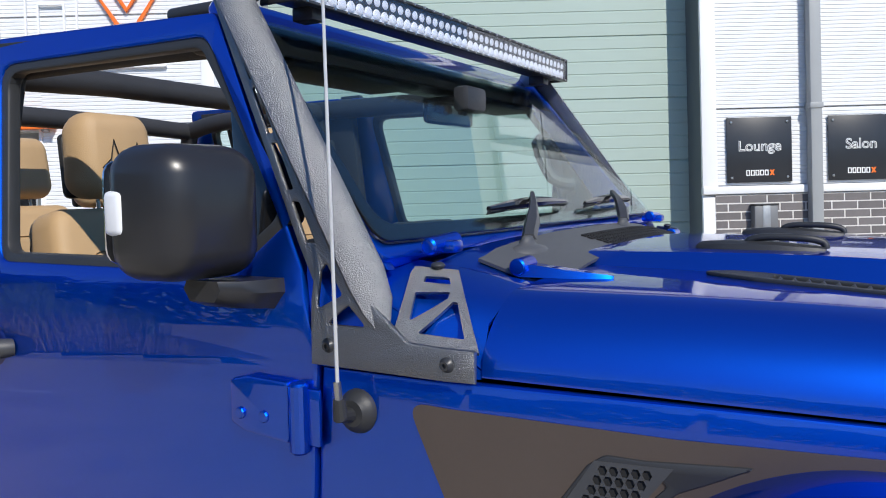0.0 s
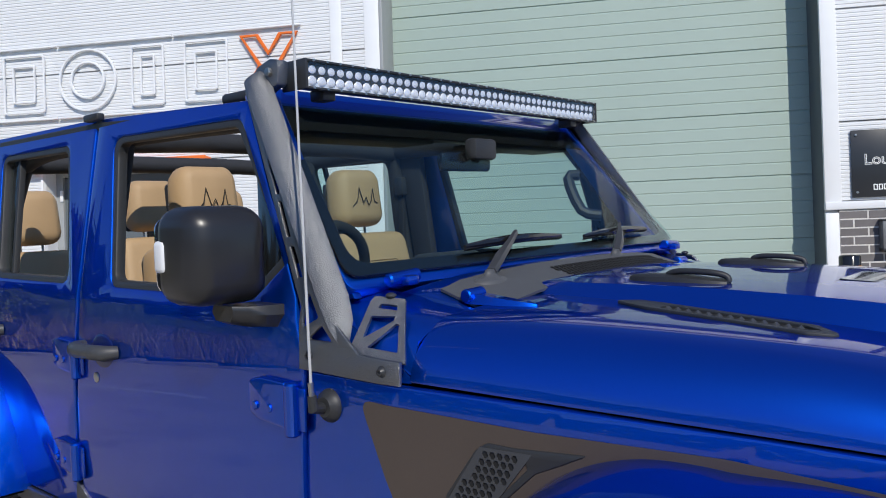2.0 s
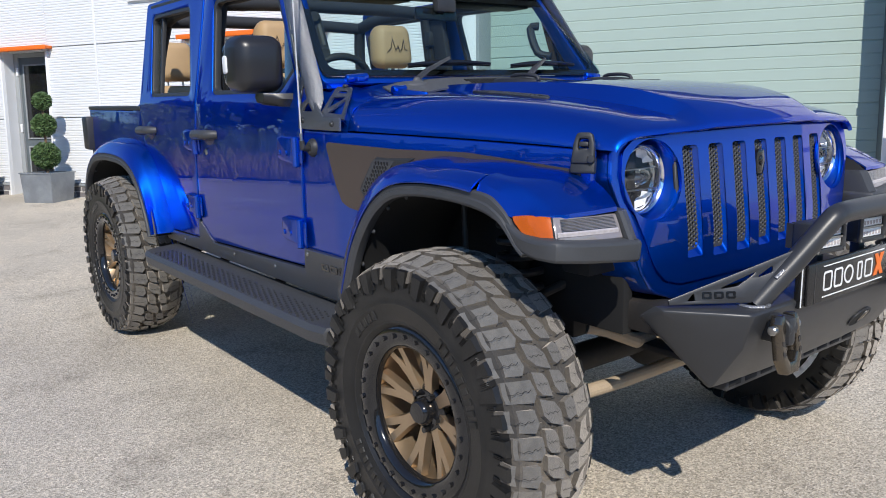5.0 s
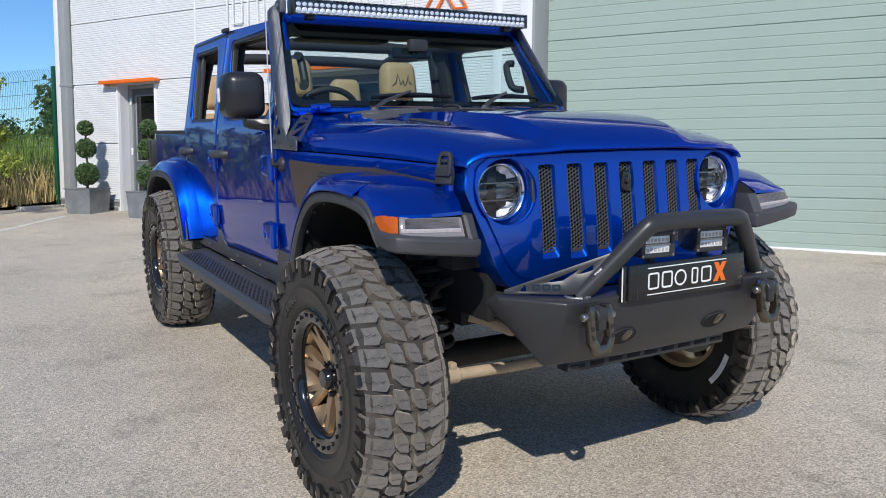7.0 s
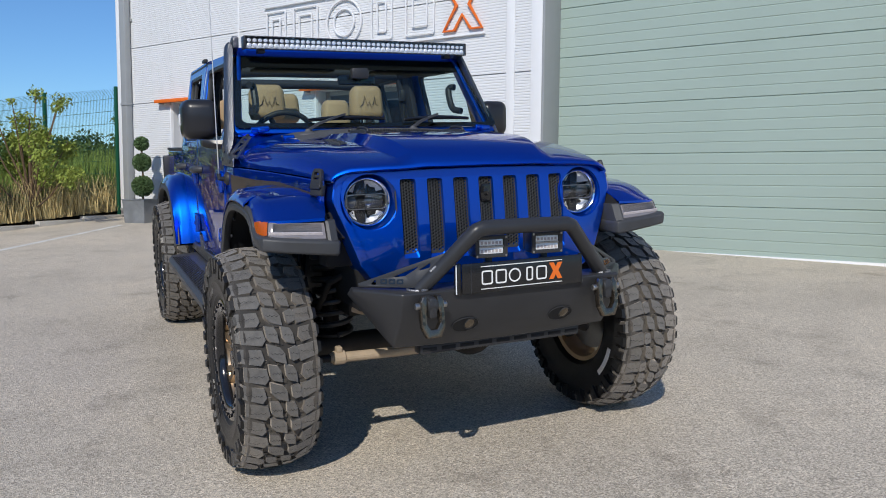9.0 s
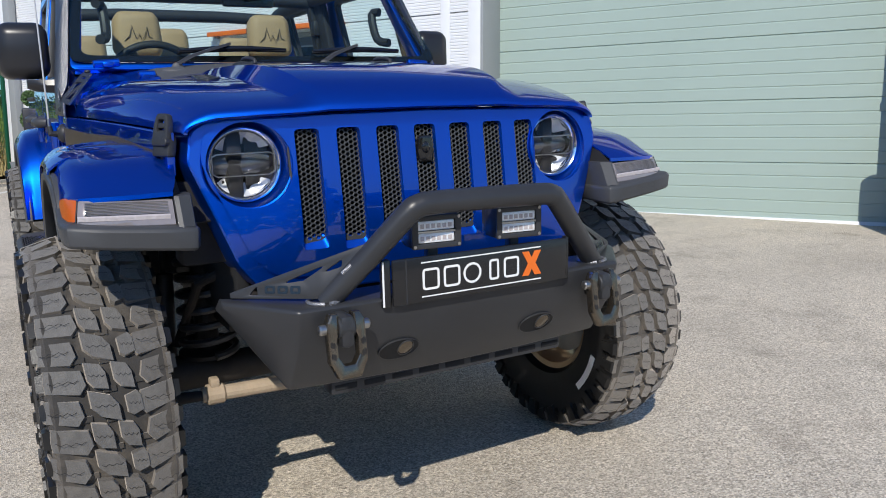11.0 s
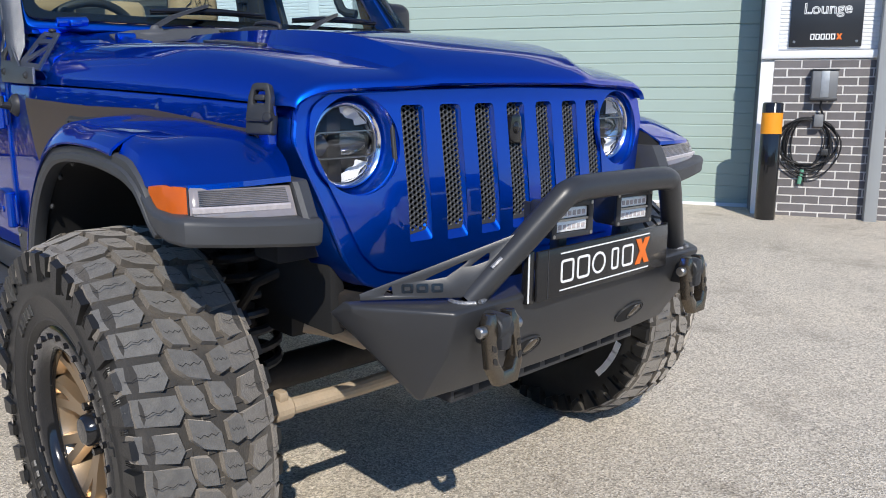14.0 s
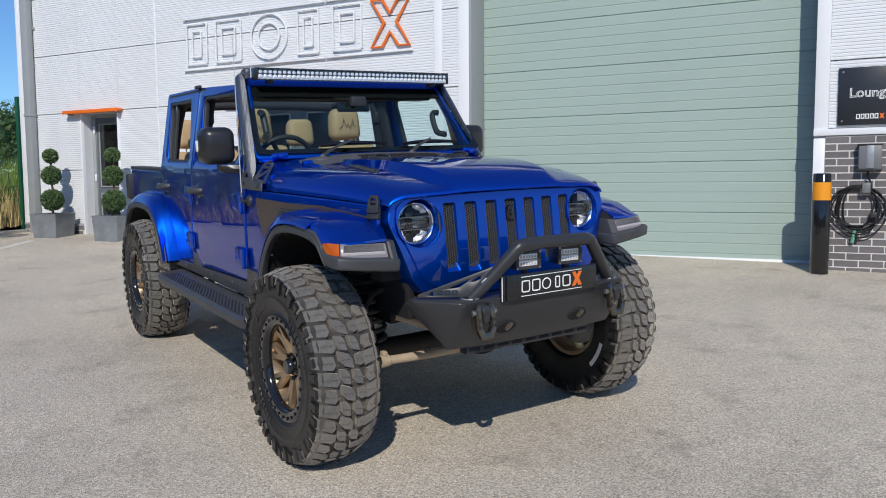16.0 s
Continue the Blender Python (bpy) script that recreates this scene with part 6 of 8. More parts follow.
    prof = rpoly([(-0.052, 0.150), (-0.052, 0.045), (-0.030, 0.0), (0.030, 0.0), (0.052, 0.045), (0.052, 0.150), (0.040, 0.172), (0.020, 0.172), (0.020, 0.125), (0.028, 0.105), (0.028, 0.060), (0.014, 0.036), (-0.014, 0.036), (-0.028, 0.060), (-0.028, 0.105), (-0.020, 0.125), (-0.020, 0.172), (-0.040, 0.172)], 0.005)
    shk = part("shackle", bm_plate(prof, (), 0.034, 0.006, m=Matrix.Translation((0.818, yy, 0.632)) @ Matrix.Rotation(radians(-8), 4, "Y") @ Matrix.Scale(0.86, 4) @ YZ), SHACKLE, bumper, "gunmetal recovery shackle", smooth=30)
    part("pin", bm_cyl((0.800, yy - 0.060, 0.745), (0.800, yy + 0.060, 0.745), 0.012, 14, bev=0.003), STEEL, shk)
    part("isolator", bm_cyl((0.800, yy - 0.019, 0.745), (0.800, yy + 0.019, 0.745), 0.026, 16, bev=0.003), PLASTIC, shk)
    for k in (-1, 1):
        for q in (0.062, 0.092):
            part("relief", bm_plate(rpoly([(k * 0.036, q - 0.010), (k * 0.048, q - 0.004), (k * 0.048, q + 0.010), (k * 0.036, q + 0.006)], 0.003), (), 0.002, 0, m=Matrix.Translation((0.818, yy, 0.632)) @ Matrix.Rotation(radians(-8), 4, "Y") @ Matrix.Scale(0.86, 4) @ Matrix.Translation((0.0175, 0, 0)) @ YZ), GLOSSBLACK, shk)
    # fog lamps; a black disc on the face stands in for each pocket's shade
    yf = s * 0.205 + 0.014
    fm_ = Matrix.Translation((0.7195, yf, 0.640)) @ Matrix.Rotation(radians(-90), 4, "Z") @ Matrix.Rotation(radians(-35), 4, "X")
    fog = part("fog_lamp", bm_lathe([(0.047, -0.002), (0.0475, 0.0015), (0.046, 0.002), (0.044, -0.006), (0.042, -0.03)], 32, m=fm_ @ Matrix.Diagonal((1.15, 1, 0.78, 1))), BLACKSATIN, bumper, "fog lamp in a round pocket of the bumper", smooth=50)
    part("fog_pocket", bm_lathe([(0.0455, 0.0012), (0.0001, 0.0014)], 32, m=fm_ @ Matrix.Diagonal((1.15, 1, 0.78, 1))), LINER, fog)
    part("fog_lens", bm_lathe([(0.026, -0.004), (0.025, 0.002), (0.022, 0.0035), (0.0001, 0.005)], 28, m=fm_ @ Matrix.Translation((-0.016, 0, 0.004)) @ Matrix.Diagonal((0.8, 1, 1, 1))), SHACKLE, fog, smooth=60)
    part("fog_ring", bm_lathe([(0.028, 0.0), (0.0275, 0.004), (0.025, 0.004), (0.025, 0.0)], 28, m=fm_ @ Matrix.Translation((-0.016, 0, 0.004)) @ Matrix.Diagonal((0.8, 1, 1, 1)), closed=True), BLACKSATIN, fog, smooth=60)
part("lower_lip", bm_box(0.580, 0.640, -0.34, 0.36, 0.522, 0.562, 0.006), BLACKSATIN, bumper, "black lower lip with a row of slots")
for k in range(9):
    part("slot", bm_box(0.638, 0.6415, -0.33 + 0.078 * k, -0.272 + 0.078 * k, 0.533, 0.548, 0.001), LINER, bumper)
# LED pods
for yl in (-0.105, 0.130):
    pod = part("led_pod", bm_box(0.705, 0.772, yl - 0.056, yl + 0.056, 0.893, 0.955, 0.006), BLACKSATIN, car, "small square LED work lamp on the bumper hoop")
    for k in range(6):
        part("cooling_fin", bm_box(0.685, 0.706, yl - 0.05 + 0.02 * k - 0.003, yl - 0.05 + 0.02 * k + 0.003, 0.898, 0.95), BLACKSATIN, pod)
    for z0, z1 in ((0.9035, 0.9215), (0.9265, 0.9445)):
        part("reflector", bm_box(0.770, 0.7745, yl - 0.041, yl + 0.041, z0, z1, 0.002), REFLECT, pod, "bright lamp reflector")
    part("bezel", bm_plate(rpoly([(yl - 0.056, 0.893), (yl + 0.056, 0.893), (yl + 0.056, 0.955), (yl - 0.056, 0.955)], 0.004), [rpoly([(yl - 0.042, 0.9025), (yl + 0.042, 0.9025), (yl + 0.042, 0.9455), (yl - 0.042, 0.9455)], 0.003)], 0.008, 0.002, m=Matrix.Translation((0.775, 0, 0)) @ YZ), BLACKSATIN, pod, "black lamp bezel")
    part("divider", bm_box(0.774, 0.778, yl - 0.042, yl + 0.042, 0.9220, 0.9260), STEEL, pod)
    for i in range(6):
        for j in range(2):
            part("led", bm_box(0.7742, 0.7756, yl - 0.036 + 0.0125 * i, yl - 0.028 + 0.0125 * i, 0.908 + 0.023 * j, 0.916 + 0.023 * j), STRIPLENS, pod)
    for sy in (-1, 1):
        for sz in (0.898, 0.950):
            part("screw", bm_cyl((0.776, yl + sy * 0.050, sz), (0.7805, yl + sy * 0.050, sz), 0.0035, 8), STEEL, pod)
    pod.matrix_basis = Matrix.Translation((0.745, yl, 0.930)) @ Matrix.Rotation(radians(-7), 4, "Z") @ Matrix.Diagonal((1, 1.12, 1.28, 1)) @ Matrix.Translation((-0.745, -yl, -0.924))
    part("mount", bm_box(0.72, 0.75, yl - 0.012, yl + 0.012, 0.80, 0.895, 0.004), BLACKSATIN, pod)
# number plate panel with plain marks
np_ = part("number_plate", bm_box(0.776, 0.786, -0.232, 0.268, 0.766, 0.876, 0.004), PLATEBLACK, car, "black show plate with white outlined shapes and an orange cross")
for y0, y1 in ((-0.256, -0.234), (0.270, 0.280)):
    part("plate_wing", bm_box(0.772 - 0.01, 0.780, y0, y1, 0.764, 0.878, 0.003), PLATEBLACK, np_)
part("plate_edge", bm_box(0.7802, 0.7812, -0.2560, -0.2515, 0.768, 0.874), WHITEPAINT, np_)
part("plate_seam", bm_box(0.7862, 0.7868, -0.199, -0.196, 0.768, 0.874), BLACKSATIN, np_)
PLX = Matrix.Translation((0.7868, 0, 0)) @ YZ


def mark_shapes(x0, w, h, t, count=5):
    """Plain outlined shapes: two boxes, a ring, a bar, a box."""
    out = []
    step = w / count
    for k in range(count):
        a, c = x0 + k * step + 0.08 * step, x0 + (k + 1) * step - 0.12 * step
        if k == 2:
            out.append((circle((a + c) / 2, h / 2, h / 2 * 0.98, 28), circle((a + c) / 2, h / 2, h / 2 * 0.98 - t, 28)))
        else:
            if k == 3:
                a, c = a + 0.25 * step, c - 0.05 * step
            r = min(0.3 * (c - a), 0.2 * h)
            out.append((rpoly([(a, 0), (c, 0), (c, h), (a, h)], r), rpoly([(a + t, t), (c - t, t), (c - t, h - t), (a + t, h - t)], max(0.001, r - t))))
    return out


def cross_shape(x0, w, h, t):
    d = t / 2
    k = w * 0.5
    return [(x0, 0), (x0 + t * 1.25, 0), (x0 + k, h / 2 - t * 0.9), (x0 + w - t * 1.25, 0), (x0 + w, 0), (x0 + k + t * 0.72, h / 2), (x0 + w, h), (x0 + w - t * 1.25, h), (x0 + k, h / 2 + t * 0.9), (x0 + t * 1.25, h), (x0, h), (x0 + k - t * 0.72, h / 2)]


PT = PLX @ Matrix.Translation((-0.160, 0.795, 0))
for o, i in mark_shapes(0.0, 0.285, 0.052, 0.0055):
    part("plate_mark", bm_plate(o, [i], 0.0012, 0, m=PT), WHITEPAINT, np_)
part("plate_mark", bm_plate(cross_shape(0.288, 0.058, 0.062, 0.016), (), 0.0012, 0, m=PT @ Matrix.Translation((0, -0.003, 0))), ORANGE, np_, "orange plate mark")
for z in (0.780, 0.862):
    part("plate_rule", bm_box(0.7864, 0.7872, -0.158, 0.185, z - 0.0015, z + 0.0015), WHITEPAINT, np_)

# ---- pillar covers and light bar ----
def patch(corners, outer_, holes_, thick):
    """A plate given in the unit square, laid on four corners (0,0), (1,0), (1,1), (0,1)."""
    c00, c10, c11, c01 = [Vector(c) for c in corners]
    b = bm_plate(outer_, holes_, thick, 0.0, cuts=[("x", v) for v in (0.25, 0.5, 0.75)] + [("y", v) for v in (0.25, 0.5, 0.75)])
    for v in b.verts:
        u, w, h = v.co
        p = c00 * (1 - u) * (1 - w) + c10 * u * (1 - w) + c11 * u * w + c01 * (1 - u) * w
        nrm = ((c10 - c00) * (1 - w) + (c11 - c01) * w).cross((c01 - c00) * (1 - u) + (c11 - c10) * u).normalized()
        v.co = p + nrm * h
    return b


for s in (-1, 1):
    # rounded shoulder of the cowl under the cover
    sh_rows = [[(-0.86, 0.774, 1.20), (-0.86, 0.771, 1.29), (-0.868, 0.757, 1.34), (-0.875, 0.735, 1.375)],
               [(-0.76, 0.772, 1.20), (-0.76, 0.764, 1.282), (-0.765, 0.728, 1.332), (-0.765, 0.64, 1.358)],
               [(-0.66, 0.764, 1.20), (-0.66, 0.746, 1.275), (-0.67, 0.690, 1.318), (-0.68, 0.58, 1.338)],
               [(-0.566, 0.747, 1.20), (-0.566, 0.722, 1.275), (-0.566, 0.648, 1.307), (-0.566, 0.55, 1.316)]]
    part("cowl_side", thicken(bm_loft(catmull([[(x, s * y, z) for x, y, z in r] for r in sh_rows], 4)), 0.006), BLUE, car, smooth=50)

    def sidepl(outer_, holes_, thick, off):
        return side_plate(outer_, holes_, thick, s, 0.0025, off=off, cuts=[("y", z) for z in (1.4, 1.5, 1.6, 1.7)] + [("x", -0.6)])
    pc = part("pillar_cover", sidepl([(-0.832, 1.206), (-0.555, 1.203), (-0.556, 1.247), (-0.66, 1.252), (-0.727, 1.305), (-1.087, 1.822), (-1.095, 1.826), (-1.108, 1.80), (-0.872, 1.385), (-0.836, 1.33)],
        [rpoly([(-0.822, 1.290), (-0.825, 1.345), (-0.816, 1.358), (-0.778, 1.312)], 0.004), rpoly([(-0.805, 1.268), (-0.765, 1.298), (-0.732, 1.268)], 0.004),
         rpoly([(-0.858, 1.388), (-0.893, 1.452), (-0.878, 1.450), (-0.840, 1.388)], 0.003), rpoly([(-0.905, 1.470), (-0.946, 1.545), (-0.934, 1.545), (-0.892, 1.470)], 0.003),
         rpoly([(-0.956, 1.562), (-0.998, 1.640), (-0.988, 1.640), (-0.944, 1.562)], 0.003), rpoly([(-1.006, 1.655), (-1.052, 1.740), (-1.043, 1.740), (-0.996, 1.655)], 0.003)], 0.008, 0.016), BLACKTEX, car, "black textured steel pillar cover with cut-outs", smooth=30)
    if s > 0:
        pc.matrix_basis = Matrix.Translation((0, -0.028, 0))
    part("windscreen_pillar", side_plate([(-0.735, 1.345), (-1.075, 1.79), (-1.135, 1.79), (-0.875, 1.40), (-0.86, 1.345)], (), 0.022, s, 0.004, off=-0.036 - (0.02 if s > 0 else 0), cuts=[("y", z) for z in (1.4, 1.5, 1.6, 1.7)]), BLUE, car, "blue windscreen pillar behind the cover")
    # front wing of the cover, folded over the shoulder
    part("cover_wing", patch([(-0.690, s * 0.789, 1.246), (-0.558, s * 0.766, 1.240), (-0.632, s * 0.676, 1.343), (-0.712, s * 0.700, 1.350)], rpoly([(0, 0), (1, 0), (0.93, 1), (0.12, 1), (0.06, 0.9)], 0.02),
        [rpoly([(0.18, 0.30), (0.20, 0.66), (0.74, 0.70), (0.70, 0.62)], 0.02), rpoly([(0.30, 0.16), (0.86, 0.14), (0.83, 0.58), (0.76, 0.58)], 0.02), rpoly([(0.30, 0.80), (0.76, 0.80), (0.74, 0.88), (0.34, 0.88)], 0.015)], 0.006), BLACKTEX, pc)
    tube = []
    d = Vector((0.5705, 0, 0.388)).normalized()
    for t, w, h in ((0.0, 0.10, 0.05), (0.02, 0.35, 0.4), (0.07, 0.75, 0.9), (0.14, 1.0, 1.0), (0.5, 1.0, 1.0), (0.93, 1.0, 1.0), (0.985, 0.9, 0.85), (1.0, 0.8, 0.6)):
        c = Vector((-0.702, 0.784, 1.254)).lerp(Vector((-1.098, 0.692, 1.830)), t)
        tube.append([Vector((c.x, s * (c.y + y * h), c.z)) + d * (o * w) for o, y in ((-0.016, 0.0), (-0.015, 0.012), (-0.008, 0.017), (0.010, 0.010), (0.024, -0.001), (0.034, -0.013), (0.036, -0.026), (0.0, -0.030), (-0.016, -0.02))])
    part("cover_tube", bm_loft(tube, True, True), BLACKTEX, pc, "raised black textured tube", smooth=40)
    for bx, bz in ((-0.800, 1.236), (-0.597, 1.226)):
        y = s * (body_y(bx) + 0.016)
        part("bolt", bm_lathe([(0.0001, 0.003), (0.003, 0.003), (0.0034, 0.007), (0.0065, 0.007), (0.0095, 0.002), (0.012, 0.0)], 14, m=Matrix.Translation((bx, y, bz)) @ (Matrix.Rotation(math.pi, 4, "Z") if s < 0 else Matrix())), BLACKSATIN, pc, "black button-head bolt", smooth=40)
    part("bolt", bm_sphere((-0.668, s * 0.688, 1.352), (0.011, 0.011, 0.006)), BLACKSATIN, pc)
    # curved arm that carries the light bar
    part("light_arm", bm_plate(rpoly([(-1.075, 1.775), (-1.04, 1.800), (-1.0, 1.815), (-0.975, 1.818), (-0.968, 1.874), (-1.0, 1.880), (-1.045, 1.868), (-1.085, 1.835)], 0.012), (), 0.030, 0.003, m=Matrix.Translation((-0.045, s * 0.660, -0.010)) @ XZ), BLACKTEX, pc)
    part("arm_bolt", bm_cyl((-1.045, s * 0.674, 1.84), (-1.045, s * 0.684, 1.84), 0.010, 10, bev=0.002), STEEL, pc)
lb = part("light_bar", bm_plate(rpoly([(-1.02, 1.822), (-0.945, 1.815), (-0.94, 1.882), (-1.0, 1.888), (-1.025, 1.87)], 0.006), (), 1.29, 0.0, m=Matrix.Translation((0, 0.008, 0)) @ XZ), BLACKSATIN, car, "long black LED light bar over the windscreen")
lb.matrix_basis = Matrix.Translation((-0.050, 0.012, 0.209)) @ Matrix.Diagonal((1, 0.985, 0.88, 1))
for z in (1.813, 1.884):
    part("bar_lip", bm_box(-0.95, -0.932, -0.637, 0.653, z - 0.003, z + 0.003, 0.001), BLACKSATIN, lb)
for y in (-0.640, 0.656):
    part("end_cap", bm_box(-1.022, -0.932, y - 0.004, y + 0.004, 1.810, 1.888, 0.003), BLACKSATIN, lb)
part("reflector_strip", bm_box(-0.950, -0.944, -0.632, 0.648, 1.818, 1.879), REFLECT, lb, "pale silver reflector strip")
CUP = mesh_of(bm_lathe([(0.0143, 0.0), (0.012, 0.0022), (0.007, 0.0036), (0.0001, 0.004)], 10, m=Matrix.Rotation(radians(-90), 4, "Z")), "reflector_cup", REFLECT, 60)
for i in range(44):
    for j in range(2):
        child("reflector_cup", CUP, lb, Matrix.Translation((-0.9438, -0.617 + 0.0291 * i, 1.8335 + 0.030 * j)))
g = part("bar_lens", bm_box(-0.9365, -0.9345, -0.634, 0.650, 1.817, 1.880), LENSGLASS, lb)
g.visible_shadow = False
SCREW = mesh_of(bm_cyl((0, 0, 0), (0.004, 0, 0), 0.0035, 8), "bar_screw", STEEL, 30)
for i in range(32):
    for z in (1.813, 1.884):
        child("bar_screw", SCREW, lb, Matrix.Translation((-0.933, -0.62 + 0.0405 * i, z)))
for y in (-0.55, 0.55):
    part("bar_foot", bm_box(-1.01, -0.96, y - 0.02, y + 0.02, 1.79, 1.82, 0.004), BLACKSATIN, lb)

# ---- mirrors ----
for s in (-1, 1):
    mb = bm_box(-1.065, -0.925, s * 0.788, s * 0.960, 1.336, 1.540, 0.046, 5)
    for v in mb.verts:
        v.co.x -= 0.16 * (abs(v.co.y) - 0.80)
        if v.co.x > -1.0:
            v.co.y += s * -0.006
            v.co.x += 0.012 * (1 - ((v.co.z - 1.438) / 0.1) ** 2)
    mir = part("door_mirror", mb, MIRRORBLACK, car, "black plastic door mirror", smooth=60)
    arm = [(-0.945, 0.755, 1.310, 1.35, 1.1), (-0.955, 0.80, 1.312, 1.3, 1.0), (-0.968, 0.84, 1.314, 1.15, 0.9), (-0.978, 0.868, 1.320, 0.9, 0.7)]
    part("mirror_arm", bm_loft([[(x + dx * k, s * y, z + dz * h) for dx, dz in ((0.042, 0.0), (0.036, 0.020), (-0.036, 0.020), (-0.044, 0.0), (-0.03, -0.026), (0.028, -0.026))] for x, y, z, k, h in arm], True, True), MIRRORBLACK, mir, smooth=50)
    part("mirror_glass", bm_plate(rpoly([(0.82, 1.36), (0.950, 1.36), (0.950, 1.518), (0.82, 1.518)], 0.03), (), 0.004, 0.001, m=Matrix.Translation((-1.088, 0, 0)) @ Matrix.Diagonal((1, s, 1, 1)) @ YZ), CHROME, mir, "mirror glass")
    mir.matrix_basis = Matrix.Translation((0, -0.030 if s > 0 else 0, 0))
    part("marker_lamp", bm_box(-1.075, -1.035, s * 0.942, s * 0.964, 1.405, 1.472, 0.010, 3), WHITEPART, mir, "pale side lamp", smooth=60)

# ---- antenna, latches, hood hardware ----
ANTENNA = mat("pale_whip_steel", (0.55, 0.55, 0.54), 0.4, 0.2)
ant = part("antenna", bm_lathe([(0.0001, 0.020), (0.020, 0.020), (0.024, 0.016), (0.031, 0.010), (0.034, 0.002), (0.034, -0.004)], 24, m=Matrix.Translation((-0.765, -0.778, 1.148)) @ Matrix.Rotation(math.pi, 4, "Z")), PLASTIC, car, "thin whip antenna on a black round base", smooth=45)
part("socket", bm_tube([(-0.768, -0.795, 1.146), (-0.768, -0.82, 1.15), (-0.768, -0.822, 1.175)], [0.012, 0.012, 0.009], 12), PLASTIC, ant)
part("whip_foot", bm_cyl((-0.768, -0.822, 1.165), (-0.771, -0.822, 1.20), 0.006, 10), STEEL, ant)
part("whip", bm_tube([(-0.770, -0.822, 1.19), (-0.776, -0.822, 1.55), (-0.784, -0.820, 2.02)], [0.0030, 0.0026, 0.0020], 8), ANTENNA, ant)
ant.matrix_basis = Matrix.Translation((0.010, 0, -0.008))
for s in (-1, 1):
    # latch: a rubber loop with a window, on a cast foot
    lm = Matrix.Translation((0.390, s * 0.634, 1.172)) @ Matrix.Scale(0.78, 4) @ Matrix.Rotation(radians(-26 * s), 4, "Z") @ Matrix.Rotation(radians(12 * s), 4, "X") @ (XZ if s < 0 else XZ @ Matrix.Diagonal((1, 1, -1, 1)))
    lt = part("hood_latch", bm_plate(rpoly([(-0.036, -0.045), (0.040, -0.045), (0.038, 0.020), (0.028, 0.056), (-0.022, 0.056), (-0.032, 0.020)], [0.01, 0.01, 0.02, 0.018, 0.018, 0.02], 5), [rpoly([(-0.016, 0.0), (0.020, 0.0), (0.017, 0.036), (-0.013, 0.036)], 0.008)], 0.024, 0.006, m=lm @ Matrix.Translation((0, 0, 0.010))), PLASTIC, car, "black rubber hood latch", smooth=40)
    part("latch_tongue", bm_box(-0.014, 0.018, 0.010, 0.026, -0.002, 0.020, 0.005, m=lm), PLASTIC, lt)
    part("latch_tongue", bm_box(-0.013, 0.017, -0.012, 0.004, 0.002, 0.019, 0.004, m=lm), PLASTIC, lt)
    part("latch_base", bm_plate(rpoly([(-0.040, -0.076), (0.042, -0.076), (0.042, -0.030), (0.036, -0.008), (-0.032, -0.008), (-0.040, -0.030)], 0.008), (), 0.030, 0.007, m=lm @ Matrix.Translation((0, 0, -0.002))), PLASTIC, lt, smooth=40)
    part("latch_pivot", bm_cyl(lm @ Vector((0.030, -0.032, 0.008)), lm @ Vector((0.030, -0.032, 0.026)), 0.010, 14, bev=0.002), PLASTIC, lt)
    # hood hinge: a tapered arm
    arm_h = [(-0.612, 0.500, 0.026, 0.014), (-0.59, 0.500, 0.028, 0.016), (-0.54, 0.497, 0.026, 0.010), (-0.50, 0.492, 0.018, 0.006), (-0.468, 0.488, 0.010, 0.003), (-0.46, 0.487, 0.003, 0.001)]
    hh = part("hood_hinge", bm_loft([[(x, s * (y0 - w), hood_z(max(x, -0.56), y0)), (x, s * (y0 - w * 0.6), hood_z(max(x, -0.56), y0) + 0.004 + h), (x, s * (y0 + w * 0.6), hood_z(max(x, -0.56), y0) + 0.004 + h), (x, s * (y0 + w), hood_z(max(x, -0.56), y0))] for x, y0, w, h in arm_h], True, True), BLUE, car, "blue hood hinge", smooth=40)
    part("hinge_barrel", bm_cyl((-0.612, s * 0.472, 1.338), (-0.612, s * 0.528, 1.336), 0.015, 14, bev=0.003), BLUE, hh)

    # vents in the hood
    def on_hood(b, lift):
        for v in b.verts:
            v.co.z += hood_z(v.co.x, v.co.y) + lift
        return b
    VC = [("x", v) for v in (-0.25, -0.1, 0.0)]
    mir_ = Matrix.Diagonal((1, s, 1, 1))
    hv = part("hood_vent", on_hood(bm_plate(rpoly([(-0.350, 0.385), (-0.30, 0.358), (0.04, 0.408), (0.095, 0.452), (0.04, 0.474), (-0.26, 0.424)], 0.016), [rpoly([(-0.235, 0.386), (0.025, 0.422), (0.060, 0.445), (0.020, 0.456), (-0.235, 0.416)], 0.004)], 0.008, 0.002, m=mir_, cuts=VC), 0.003), PLASTIC, hood, "black hood vent with a row of fins")
    part("vent_floor", on_hood(bm_plate([(-0.24, 0.382), (0.03, 0.418), (0.066, 0.445), (0.022, 0.460), (-0.24, 0.420)], (), 0.002, 0, m=mir_, cuts=VC), 0.0012), LINER, hv)
    for k in range(13):
        x = -0.225 + 0.0205 * k
        y0 = 0.388 + 0.139 * (x + 0.235)
        zz = hood_z(x, y0 + 0.015)
